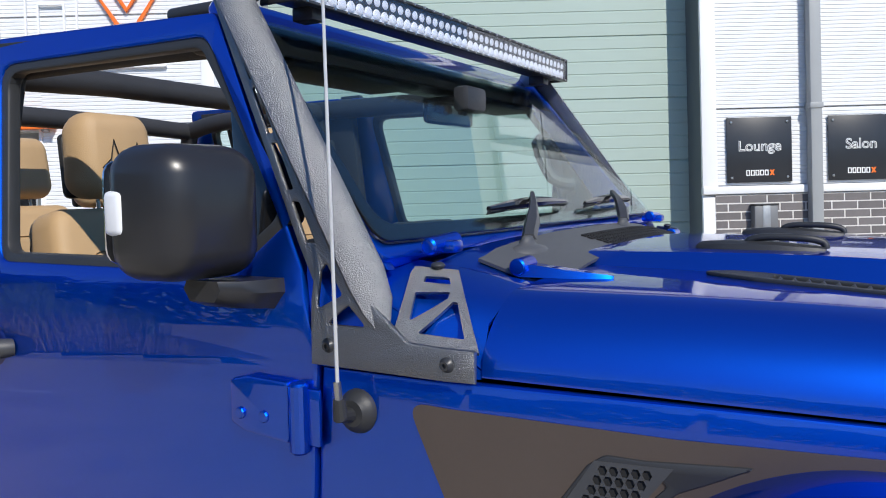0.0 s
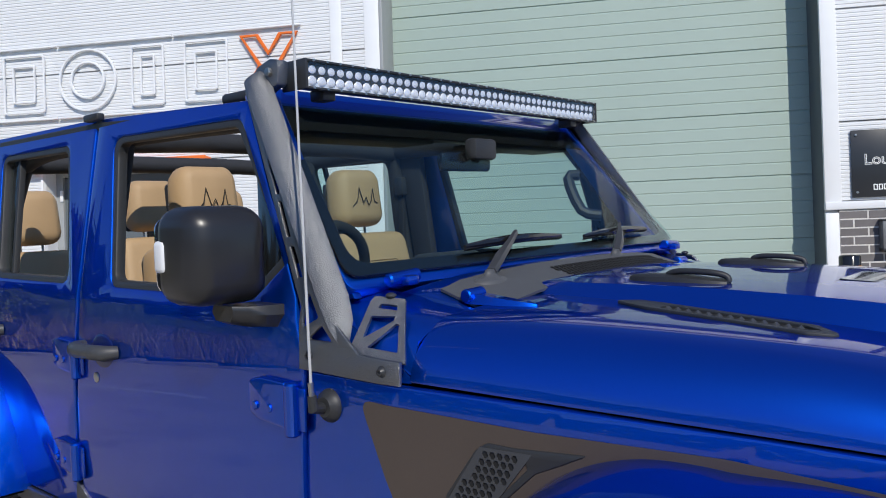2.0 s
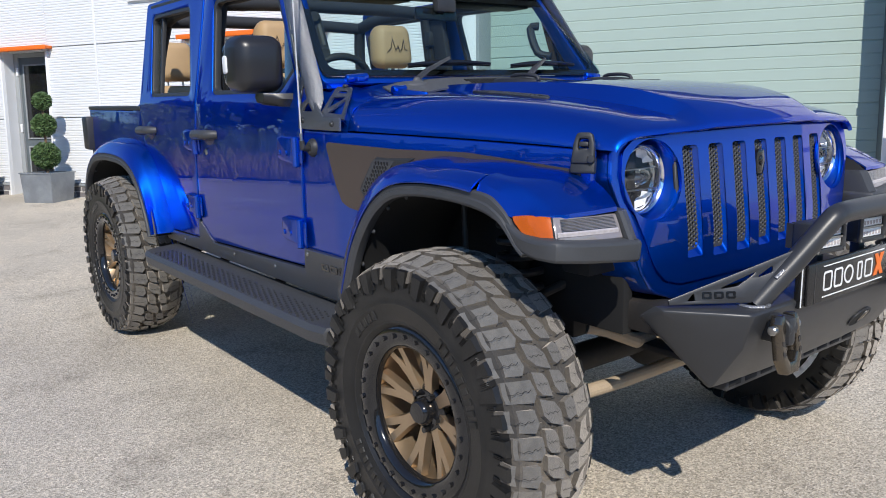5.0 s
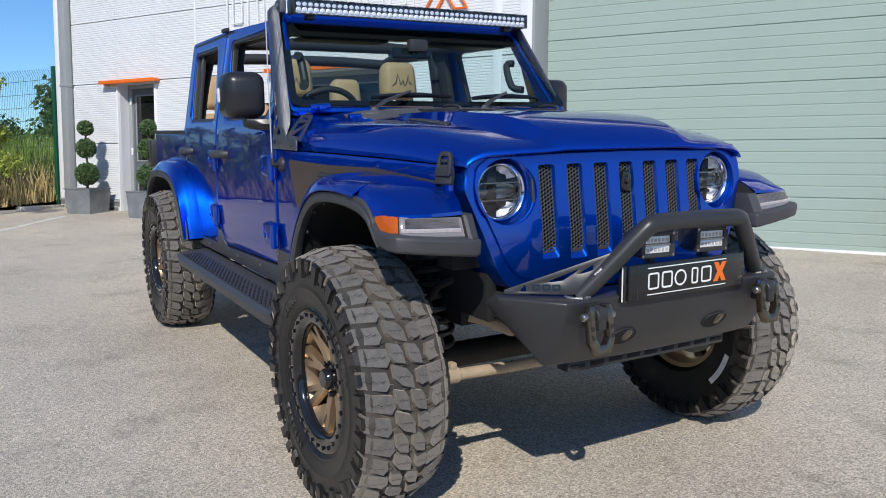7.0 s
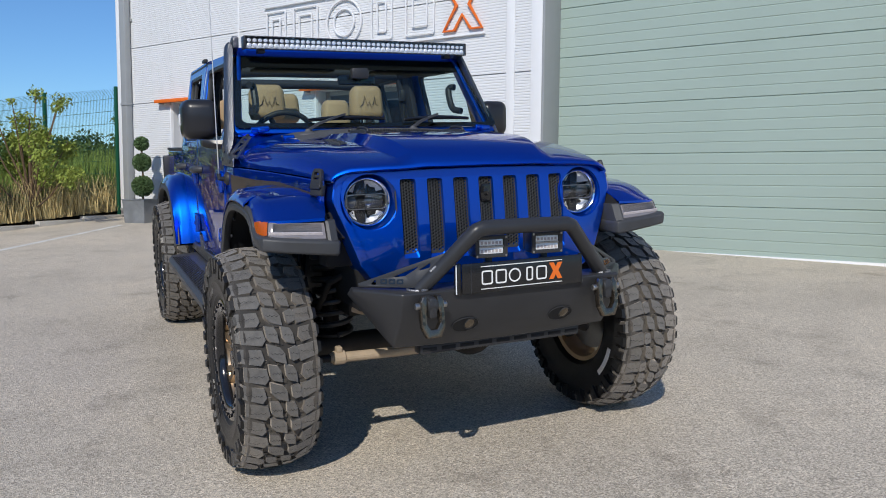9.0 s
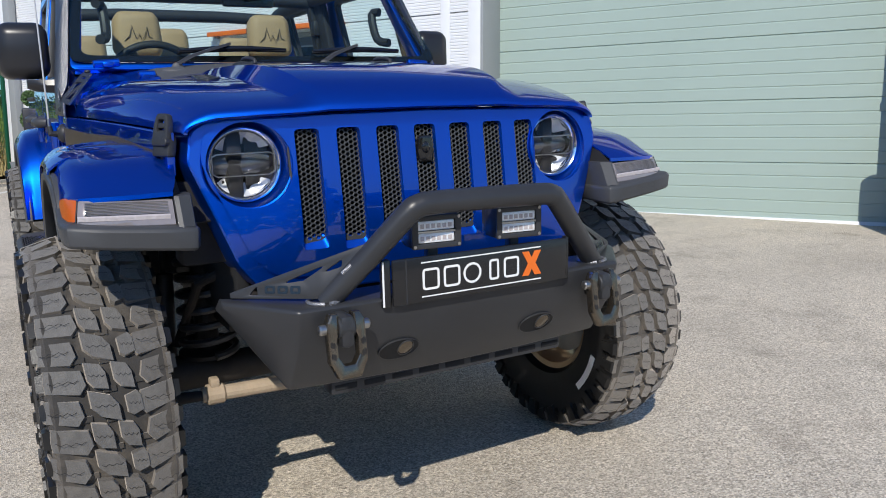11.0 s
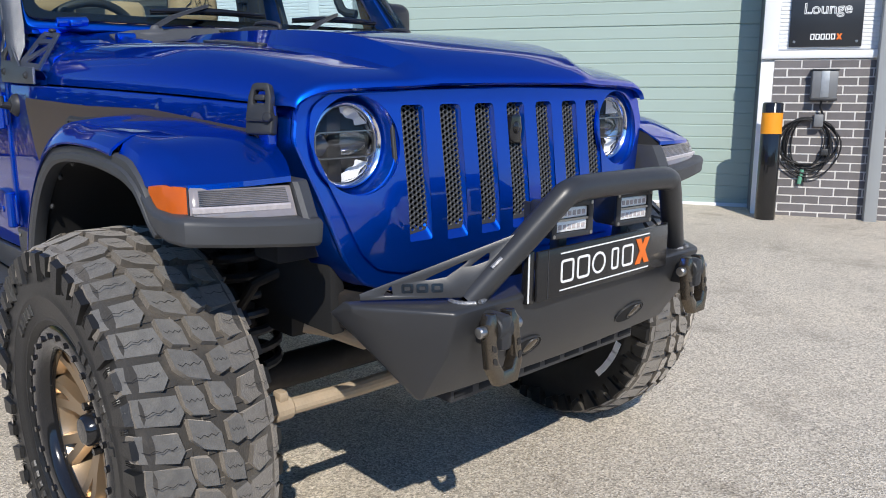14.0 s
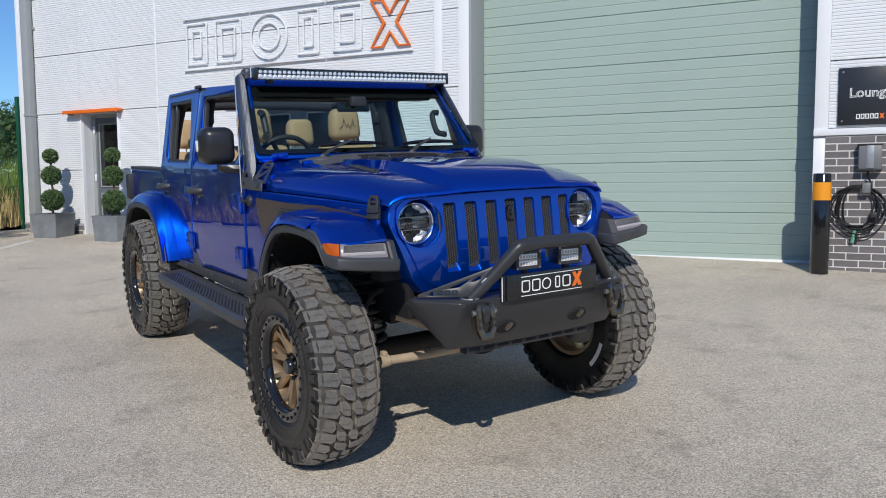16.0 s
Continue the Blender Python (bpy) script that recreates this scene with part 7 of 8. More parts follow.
        part("vent_fin", bm_loft([[(x - 0.007, s * (y0 + 0.003), zz), (x + 0.007, s * (y0 + 0.003), zz), (x + 0.002, s * (y0 + 0.012), zz + 0.009)], [(x - 0.007, s * (y0 + 0.027), zz), (x + 0.007, s * (y0 + 0.027), zz), (x + 0.002, s * (y0 + 0.020), zz + 0.009)]], True, True), PLASTICGREY, hv)
    # low loops on the raised middle of the hood
    y = s * 0.240
    zl = hood_z(-0.27, 0.24)
    lp = part("hood_loop", bm_loft([[(x, y + w * c, zl - 0.002 + h * k) for c, k in ((-1, 0), (-0.85, 0.7), (-0.5, 1), (0.5, 1), (0.85, 0.7), (1, 0))] for x, w, h in ((-0.385, 0.010, 0.008), (-0.375, 0.022, 0.014), (-0.33, 0.030, 0.017), (-0.26, 0.030, 0.016), (-0.19, 0.026, 0.010), (-0.172, 0.012, 0.007))], True, True), PLASTIC, hood, "black tie-down loop on the hood", smooth=40)
    part("loop_bar", bm_tube(curve_pts([(-0.30, y - 0.006, zl + 0.012), (-0.275, y - 0.008, zl + 0.021), (-0.21, y - 0.008, zl + 0.021), (-0.178, y, zl + 0.014), (-0.172, y, zl + 0.002)], 4), [0.004] + [0.0065] * 15 + [0.006], 10), PLASTIC, lp, smooth=60)
part("hood_badge", bm_plate(rpoly([(-0.035, -0.10), (0.035, -0.10), (0.035, 0.10), (-0.035, 0.10)], 0.012), (), 0.004, 0.001, m=Matrix.Translation((0.02, 0.02, hood_z(0.0, 0.0) - 0.0005)) @ Matrix.Rotation(radians(3), 4, "Y")), GLOSSBLACK, hood, "small black plaque on the hood")
for k in range(7):
    part("badge_mark", bm_box(0.005, 0.03, -0.07 + 0.024 * k, -0.055 + 0.024 * k, hood_z(0.0, 0.0) + 0.0005, hood_z(0.0, 0.0) + 0.0018), STEEL, hood)

# ---- rear tub ----
for s in (-1, 1):
    part("rear_quarter", side_plate([(-2.676, 1.30), (-2.607, 1.06), (-2.402, 0.66), (-2.47, 0.80), (-2.57, 0.94), (-2.69, 1.02), (-2.85, 1.05), (-3.05, 1.05), (-3.27, 1.02), (-3.45, 0.92), (-3.54, 0.74), (-3.68, 0.76), (-3.69, 1.262), (-2.80, 1.262)], (), 0.03, s, 0.006, off=0.004), BLUE, car, "blue rear quarter panel")
    part("tub_rail", bm_box(-3.69, -2.67, s * 0.68, s * 0.785, 1.262, 1.285, 0.006), PLASTIC, car, "black top rail of the tub")
    tl = part("tail_light", bm_box(-3.735, -3.62, s * 0.72, s * 0.825, 1.01, 1.22, 0.015), PLASTIC, car, "black framed tail light")
    part("tail_lens", bm_box(-3.742, -3.733, s * 0.735, s * 0.81, 1.03, 1.20, 0.004), AMBER, tl)
part("tailgate", bm_box(-3.70, -3.66, -0.74, 0.74, 0.70, 1.262, 0.012), BLUE, car, "blue tailgate")
part("rear_bumper", bm_box(-3.86, -3.66, -0.78, 0.78, 0.58, 0.74, 0.03), BLACKSATIN, car, "black rear bumper")

# ---- cabin ----
def seat(x, y, z, w, hz, lab, logo):
    st = part("seat", bm_box(x - 0.02, x + 0.50, y - w / 2, y + w / 2, z, z + 0.17, 0.05, 3), BEIGE, car, lab, smooth=60)
    bk = bm_box(-0.07, 0.07, -w / 2, w / 2, 0.0, hz, 0.045, 3)
    for v in bk.verts:
        u = v.co.z / hz
        v.co.y *= 1.0 - 0.16 * max(0, u - 0.55) / 0.45
        if v.co.x > 0:
            v.co.x += 0.025 * (abs(v.co.y) / (w / 2)) ** 4
    rm = Matrix.Translation((x, y, z + 0.12)) @ Matrix.Rotation(radians(-12), 4, "Y")
    part("backrest", moved(bk, rm), BEIGE, st, "tan leather backrest", smooth=60)
    part("back_panel", moved(bm_box(0.062, 0.085, -w * 0.27, w * 0.27, 0.10, hz - 0.12, 0.02, 3), rm), BEIGEDARK, st, smooth=60)
    part("back_shell", moved(bm_box(-0.088, -0.055, -w * 0.40, w * 0.40, 0.05, hz - 0.06, 0.02, 3), rm), SEATBACK, st, smooth=60)
    hr = bm_box(-0.058, 0.058, -0.140, 0.140, 0.0, 0.245, 0.052, 5)
    for v in hr.verts:
        u = v.co.z / 0.245
        v.co.y *= 0.90 + 0.12 * math.sin(math.pi * min(1, u * 1.1)) - 0.06 * u
        v.co.x += 0.02 * (1 - (v.co.y / 0.14) ** 2) * (1 if v.co.x > 0 else 0.2)
    hm = rm @ Matrix.Translation((0.012, 0, hz + 0.028)) @ Matrix.Rotation(radians(6), 4, "Y") @ Matrix.Diagonal((0.95, 0.88, 0.92, 1))
    h = part("headrest", moved(hr, hm), BEIGE, st, "tan leather headrest with dark stitched zigzag", smooth=60)
    part("headrest_back", moved(bm_box(-0.066, -0.045, -0.115, 0.115, 0.01, 0.195, 0.018, 3), hm), SEATBACK, h, smooth=60)
    for dy in (-0.05, 0.05):
        part("post", moved(bm_cyl((0, dy, -0.06), (0, dy, 0.02), 0.006, 8), hm), STEEL, h)
    if logo:
        zig = [(-0.078, 0.070), (-0.050, 0.095), (-0.036, 0.150), (-0.018, 0.085), (0.0, 0.110), (0.012, 0.075), (0.030, 0.095), (0.046, 0.145), (0.052, 0.092), (0.072, 0.085)]
        part("stitched_mark", moved(bm_tube([(0.0795 - 0.012 * (dy / 0.1) ** 2, dy, dz + 0.01) for dy, dz in zig], 0.0022, 6), hm), THREAD, h, "dark stitched zigzag line")
    return st


seat(-1.785, -0.322, 0.745, 0.50, 0.575, "tan leather driver's seat", True)
seat(-1.785, 0.352, 0.745, 0.50, 0.575, "tan leather passenger seat", True)
for x, y, hz in ((-2.92, -0.45, 0.46), (-2.78, 0.02, 0.50), (-2.92, 0.47, 0.46)):
    seat(x, y, 0.82, 0.40, hz, "tan leather rear bench seat", False)
dash = bm_loft([[(-0.76, y, 1.33), (-0.82, y, 1.385 - c), (-0.98, y, 1.392 - c), (-1.10, y, 1.365 - c), (-1.13, y, 1.30), (-1.10, y, 1.10), (-0.90, y, 0.95), (-0.76, y, 0.95)] for y, c in ((-0.72, 0.02), (-0.5, 0.0), (0, 0.0), (0.5, 0.0), (0.72, 0.02))], True, True)
da = part("dashboard", dash, SEATBACK, car, "black dashboard", smooth=50)
part("screen_hood", bm_box(-1.15, -1.08, -0.13, 0.13, 1.22, 1.39, 0.02), PLASTIC, da)
part("grab_bar", bm_tube(curve_pts([(-1.10, 0.28, 1.33), (-1.16, 0.32, 1.345), (-1.165, 0.5, 1.345), (-1.10, 0.55, 1.33)], 3), 0.014, 10), PLASTIC, da)
sm = Matrix.Translation((-1.30, -0.365, 1.315)) @ Matrix.Rotation(radians(-65), 4, "Y")
sw = part("steering_wheel", moved(bm_tube([(0.185 * math.cos(t), 0.185 * math.sin(t), 0) for t in np.arange(0, 2 * math.pi - 0.01, 2 * math.pi / 40)], 0.016, 12, closed=True), sm), SEATBACK, car, "black leather steering wheel", smooth=60)
part("wheel_hub", moved(bm_box(-0.07, 0.07, -0.08, 0.08, -0.03, 0.02, 0.02, 3), sm), PLASTIC, sw, smooth=60)
for a in (0.0, 2.1, 4.2):
    part("wheel_spoke", moved(bm_box(0.06, 0.18, -0.015, 0.015, -0.012, 0.004, 0.005), sm @ Matrix.Rotation(a + math.pi / 2, 4, "Z")), PLASTIC, sw)
part("steering_column", bm_cyl((-1.28, -0.365, 1.30), (-1.05, -0.365, 1.20), 0.035, 14), PLASTIC, sw)
# padded cage, header and visors
cage = part("roll_cage", bm_tube(curve_pts([(-1.12, -0.60, 1.755), (-1.5, -0.605, 1.765), (-2.1, -0.61, 1.765), (-2.45, -0.61, 1.755), (-2.62, -0.61, 1.725)], 5), 0.034, 12), SEATBACK, car, "black padded roll cage", smooth=60)
part("cage_bar", bm_tube(curve_pts([(-1.12, 0.60, 1.755), (-1.5, 0.605, 1.765), (-2.1, 0.61, 1.765), (-2.45, 0.61, 1.755), (-2.62, 0.61, 1.725)], 5), 0.034, 12), SEATBACK, cage, smooth=60)
for x, z in ((-1.93, 1.755), (-2.62, 1.725)):
    part("cage_bar", bm_tube([(x, -0.61, z), (x, -0.3, z + 0.012), (x, 0.3, z + 0.012), (x, 0.61, z)], 0.034, 12), SEATBACK, cage, smooth=60)
for s in (-1, 1):
    part("cage_post", bm_tube(curve_pts([(-1.93, s * 0.615, 1.75), (-1.95, s * 0.66, 1.5), (-1.95, s * 0.70, 1.2), (-1.95, s * 0.71, 0.66)], 4), 0.036, 12), SEATBACK, cage, smooth=60)
    part("pillar_trim", side_plate([(-1.80, 0.70), (-1.90, 0.70), (-1.905, 1.75), (-1.79, 1.75)], (), 0.04, s, 0.01, off=-0.045), SEATBACK, car)
    part("cage_post", bm_tube(curve_pts([(-2.62, s * 0.61, 1.725), (-2.68, s * 0.64, 1.55), (-2.71, s * 0.68, 1.28)], 4), 0.034, 12), SEATBACK, cage, smooth=60)
    part("belt", bm_box(-1.93, -1.90, s * 0.62, s * 0.64, 0.9, 1.62, 0.003), THREAD, car)
    part("belt_guide", bm_box(-1.93, -1.88, s * 0.60, s * 0.65, 1.58, 1.66, 0.012), PLASTIC, car)
    part("visor", bm_box(-1.19, -1.045, s * 0.12, s * 0.56, 1.700, 1.716, 0.007, m=None), SEATBACK, car, "black sun visor", smooth=60)
    part("roof_clip", bm_box(-1.90, -1.81, s * 0.69, s * 0.715, 1.805, 1.826, 0.006), PLASTIC, car)
    part("side_rail", bm_tube([(-1.10, s * 0.672, 1.765), (-1.85, s * 0.675, 1.792), (-2.60, s * 0.675, 1.792)], 0.020, 10), PLASTIC, car, "black soft-top side rail")
    part("grab_handle", bm_tube(curve_pts([(-1.02, s * 0.60, 1.62), (-1.05, s * 0.575, 1.61), (-1.00, s * 0.575, 1.50), (-0.94, s * 0.605, 1.48)], 3), 0.019, 10), PLASTIC, car)
part("header", bm_box(-1.23, -1.122, -0.655, 0.655, 1.725, 1.796, 0.02, 3), PLASTIC, car, "black header over the windscreen", smooth=60)
part("soft_top_bow", bm_box(-1.30, -1.145, -0.64, 0.64, 1.795, 1.824, 0.012, 3), PLASTIC, car, "black front edge of the folded soft top", smooth=60)
mr = part("rear_view_mirror", bm_box(-1.05, -1.025, -0.11, 0.11, 1.625, 1.680, 0.012, 3), GLOSSBLACK, car, "black rear-view mirror")
part("mirror_stem", bm_cyl((-1.0, 0, 1.65), (-0.985, 0, 1.70), 0.012, 8), PLASTIC, mr)
part("sensor_pod", bm_box(-1.0, -0.955, -0.05, 0.05, 1.655, 1.715, 0.012), PLASTIC, car)


# ---- on and before the building ----
def strip(outer_, inner_, m, material, parent, name, label=""):
    return part(name, bm_plate(outer_, [inner_], 0.026, 0.002, m=m), material, parent, label, smooth=30)


# wall sign: plain outlined shapes, and one orange cross
SM = Matrix.Translation((0, -0.03, 0)) @ XZ
sign = thing("wall_sign", bm_box(-8.86, -7.62, -0.045, -0.012, 3.708, 3.726, 0.002), TRIMWHITE, "large sign of white outlined shapes and an orange cross", "sign", m=BM @ Matrix.Translation((0.10, 0, 0)))
for s0, s1 in ((-7.60, -6.33), (-6.31, -4.985)):
    part("rule", bm_box(s0, s1, -0.045, -0.012, 3.708, 3.726, 0.002), TRIMWHITE, sign)
for s0, s1 in ((-8.86, -7.62), (-7.60, -6.33), (-6.31, -4.985)):
    part("rule", bm_box(s0, s1, -0.045, -0.012, 2.950, 2.968, 0.002), TRIMWHITE, sign)


def offset_box(s0, s1, h0, h1, t):
    return [(s0 + t, h0 + t), (s1 - t, h0 + t), (s1 - t, h1 - t), (s0 + t, h1 - t)]


W_ = 0.016
for s0, s1, inner in ((-8.80, -8.40, 0.11), (-8.24, -7.76, 0.11), (-6.78, -6.42, 0.10), (-6.20, -5.74, 0.11)):
    strip(rpoly(offset_box(s0, s1, 3.03, 3.645, 0), 0.03), rpoly(offset_box(s0, s1, 3.03, 3.645, W_), 0.02), SM, TRIMWHITE, sign, "outline_box")
    strip(rpoly(offset_box(s0, s1, 3.03, 3.645, inner), 0.02), rpoly(offset_box(s0, s1, 3.03, 3.645, inner + W_), 0.01), SM, TRIMWHITE, sign, "outline_box")
strip(circle(-7.27, 3.337, 0.325, 48), circle(-7.27, 3.337, 0.305, 48), SM, TRIMWHITE, sign, "outline_ring")
strip(circle(-7.27, 3.337, 0.195, 40), circle(-7.27, 3.337, 0.175, 40), SM, TRIMWHITE, sign, "outline_ring")
o = cross_shape(0, 0.60, 0.63, 0.155)
i = [(0.30 + (p[0] - 0.30) * 0.92 + (0.008 if p[0] < 0.3 else -0.008), 0.315 + (p[1] - 0.315) * 0.935) for p in cross_shape(0, 0.60, 0.63, 0.118)]
strip(o, i, Matrix.Translation((-5.61, 0, 3.022)) @ SM, ORANGE, sign, "outline_cross", "orange outlined cross")


def panel_sign(word, s0):
    sg = thing("panel_sign", bm_box(s0, s0 + 0.565, -0.022, -0.012, 1.785, 2.365, 0.002), SIGNPANEL, "dark anthracite wall sign with white outlined lettering, " + ("lounge" if word == "Lounge" else "salon"), "sign", "wall signs", m=BM)
    cu = bpy.data.curves.new("tmp", "FONT")
    cu.body, cu.size, cu.align_x, cu.align_y, cu.fill_mode, cu.bevel_depth, cu.bevel_resolution = word, 0.128, "CENTER", "CENTER", "NONE", 0.0032, 1
    ob = bpy.data.objects.new("tmp", cu)
    scene.collection.objects.link(ob)
    me = bpy.data.meshes.new_from_object(ob.evaluated_get(bpy.context.evaluated_depsgraph_get()))
    b = bmesh.new()
    b.from_mesh(me)
    bpy.data.objects.remove(ob)
    part("lettering", moved(b, Matrix.Translation((s0 + 0.285, -0.023, 2.105)) @ XZ), WHITEPAINT, sg, "white outlined word " + word)
    for k in range(5):
        part("mark", bm_plate(rpoly(offset_box(s0 + 0.165 + 0.040 * k, s0 + 0.198 + 0.040 * k, 1.845, 1.895, 0), 0.004), [rpoly(offset_box(s0 + 0.165 + 0.040 * k, s0 + 0.198 + 0.040 * k, 1.845, 1.895, 0.008), 0.003)], 0.002, 0, m=Matrix.Translation((0, -0.023, 0)) @ XZ), WHITEPAINT, sg)
    part("mark", bm_plate(cross_shape(s0 + 0.367, 0.045, 0.050, 0.013), (), 0.002, 0, m=Matrix.Translation((0, -0.023, 1.845)) @ XZ), ORANGE, sg, "small orange cross")
    for x in (0.04, 0.525):
        for z in (1.828, 2.322):
            part("screw", bm_cyl((s0 + x, -0.022, z), (s0 + x, -0.030, z), 0.011, 12, bev=0.002), STEEL, sg)
    return sg


panel_sign("Lounge", -0.052)
panel_sign("Salon", 0.83)

# bollard
gb = base_z(-0.11, 0.30)
bol = thing("bollard", bm_cyl((-0.165, -0.30, gb - 0.05), (-0.165, -0.30, gb + 1.045), 0.083, 28, bev=0.012), GLOSSBLACK, "black steel bollard with a yellow-orange band", "bollard", m=BM, smooth=50)
part("band", bm_cyl((-0.165, -0.30, gb + 0.775), (-0.165, -0.30, gb + 0.955), 0.0845, 28), BOLLARDY, bol, "yellow-orange reflective band", smooth=50)

CHM = BM @ Matrix.Translation((-0.05, 0, 0))
# charging box and cable
chg = thing("charging_box", bm_box(0.195, 0.398, -0.115, -0.004, 1.335, 1.575, 0.012), GREYBOX, "grey wall-mounted charging box with cable", "charger", m=CHM)
part("lid", bm_box(0.190, 0.403, -0.122, -0.004, 1.575, 1.590, 0.004), PLASTIC, chg)
part("base_band", bm_box(0.192, 0.401, -0.118, -0.004, 1.318, 1.340, 0.004), PLASTIC, chg)
part("front_strip", bm_box(0.265, 0.330, -0.119, -0.114, 1.345, 1.572, 0.002), ZINC, chg, "paler front strip")
part("lead", bm_tube(curve_pts([(0.29, -0.06, 1.33), (0.285, -0.06, 1.26), (0.31, -0.05, 1.20), (0.33, -0.05, 1.10)], 4), 0.009, 8), CABLE, chg)
hook = thing("cable_hook", bm_box(0.235, 0.312, -0.105, -0.004, 1.09, 1.20, 0.010), GREYBOX, "grey cable holder on the brick wall", "hook", m=CHM)
coil = thing("charging_cable", bm_tube([(0.215 + 0.185 * math.cos(t), -0.045, 0.925 + 0.235 * math.sin(t)) for t in np.arange(0, 6.28, 0.2)], 0.0065, 8, closed=True), CABLE, "coiled black charging cable hung on its holder", "cable", m=CHM, smooth=60)
random.seed(4)
for k in range(7):
    rx, rz = 0.15 + 0.11 * random.random(), 0.20 + 0.075 * random.random()
    cx, ph = 0.20 + 0.06 * (random.random() - 0.5), random.random()
    part("loop", bm_tube([(cx + rx * math.cos(t) * (1 + 0.06 * math.sin(2 * t + ph * 6)), -0.03 - 0.008 * k, 1.165 - rz + rz * math.sin(t) + 0.01 * math.sin(3 * t + ph * 9)) for t in np.arange(0, 6.28, 0.2)], 0.0065, 8, closed=True), CABLE, coil, smooth=60)
part("plug", bm_cyl((0.185, -0.05, 0.71), (0.165, -0.05, 0.58), 0.018, 12, bev=0.004), GREENPLUG, coil, "green plug")
part("plug_handle", bm_tube([(0.185, -0.05, 0.72), (0.20, -0.05, 0.66), (0.215, -0.055, 0.60)], 0.012, 10), PLASTIC, coil)
part("control_box", bm_box(0.315, 0.375, -0.085, -0.03, 0.84, 0.90, 0.010), PLASTIC, coil)


# planters with three-ball topiary
def leaf_ball(c, r, n, seed):
    rnd = random.Random(seed)
    b = bmesh.new()
    for k in range(n):
        v = Vector((rnd.gauss(0, 1), rnd.gauss(0, 1), rnd.gauss(0, 1))).normalized()
        rr = r * (0.80 + 0.24 * rnd.random())
        p = Vector(c) + v * rr
        t = v.cross(Vector((rnd.gauss(0, 1), rnd.gauss(0, 1), rnd.gauss(0, 1)))).normalized()
        u = (v * 0.7 + t.cross(v) * rnd.uniform(-0.8, 0.8)).normalized()
        L_, w = 0.026 * rnd.uniform(0.7, 1.3), 0.011 * rnd.uniform(0.7, 1.3)
        q = [b.verts.new(x) for x in (p - u * L_ * 0.5, p + t * w, p + u * L_ * 0.6, p - t * w)]
        b.faces.new(q)
    return b


CORE = mat("crown_shade", (0.018, 0.035, 0.012), 0.9)
WOOD = mat("brown_stem", (0.13, 0.085, 0.05), 0.85, 0, 0, 0.25, 20, bump=0.5, bscale=90)
SOIL = mat("potting_soil", (0.035, 0.026, 0.018), 0.95, 0, 0, 0.3, 30, bump=0.8, bscale=60)


def planter(s0, o0, w, turn):
    g = base_z(s0, o0)
    m = BM @ Matrix.Translation((s0, -o0, g)) @ Matrix.Rotation(radians(turn), 4, "Z")
    h = 0.40
    a, c = w / 2 * 0.90, w / 2
    b = bm_loft([[(-x, -x, z), (x, -x, z), (x, x, z), (-x, x, z)] for x, z in ((a, 0.0), (c, h), (c + 0.012, h), (c + 0.012, h + 0.015), (c - 0.014, h + 0.015), (c - 0.02, h - 0.05))], True, False)
    bmesh.ops.holes_fill(b, edges=b.edges, sides=4)
    pl = thing("planter", b, ZINC, "square grey zinc planter with a clipped three-ball box tree", "planter", "planters", m=m, smooth=20)
    part("soil", bm_box(-c + 0.02, c - 0.02, -c + 0.02, c - 0.02, h - 0.08, h - 0.03), SOIL, pl)
    part("trunk", bm_tube([(0, 0, h - 0.05), (0.008, 0.004, h + 0.4), (0, 0, h + 0.95)], [0.020, 0.017, 0.012], 10), WOOD, pl)
    for k, (z, r) in enumerate(((h + 0.235, 0.175), (h + 0.64, 0.150), (h + 0.955, 0.118))):
        cr = part("crown", leaf_ball((0, 0, z), r, int(2600 * (r / 0.17) ** 2), k + int(s0 * 10)), LEAF, pl, "clipped ball of small green leaves", smooth=0)
        # dark solid ball that stands in for the shade deep between the leaves
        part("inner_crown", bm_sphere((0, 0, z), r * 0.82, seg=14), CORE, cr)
    return pl


planter(-11.34, 0.42, 0.47, 12)
planter(-9.93, 0.42, 0.47, 8)

# ---- fence, verge and plants past the building's end ----
FD = Vector((-0.85438, -0.51966, 0))
F0 = BM @ Vector((S_CORNER - 0.10, 0.02, 0))
fence = tagged(new("fence"), "green welded mesh security fence", "fence")
WIRE, POST = [], None
wires = []
for k in range(300):
    p = F0 + FD * (0.05 * k)
    z = ground_z(p.x, p.y)
    wires.append([[(p.x + 0.003 * math.cos(a) + dx, p.y + 0.003 * math.sin(a) + dy, z + h) for a in (0, 2.1, 4.2)] for dx, dy, h in ((0, 0, 0.05), (0, 0, 2.28), (0.02, 0.05, 2.42))])
b = bm_many(wires)
tagged(part("upright_wire", b, FENCEGREEN, fence, smooth=60), kind="stuff")
for k in range(10):
    p, q = F0, F0 + FD * 15
    z = 0.12 + 0.235 * k
    part("cross_wire", bm_tube([(p.x, p.y, ground_z(p.x, p.y) + z), (q.x, q.y, ground_z(q.x, q.y) + z)], 0.004, 4), FENCEGREEN, fence)
for k in range(7):
    p = F0 + FD * (0.0 + 2.5 * k)
    part("post", bm_box(-0.035, 0.035, -0.03, 0.03, -0.2, 2.45, 0.005, m=Matrix.Translation((p.x, p.y, ground_z(p.x, p.y))) @ Matrix.Rotation(radians(31.3), 4, "Z")), FENCEGREEN, fence, "green steel fence post")

GRASS = mat("dry_tall_grass", (0.56, 0.44, 0.20), 0.8, 0, 0, 0.35, 3.0)
GREENG = mat("green_tall_grass", (0.20, 0.29, 0.06), 0.75, 0, 0, 0.4, 2.0)
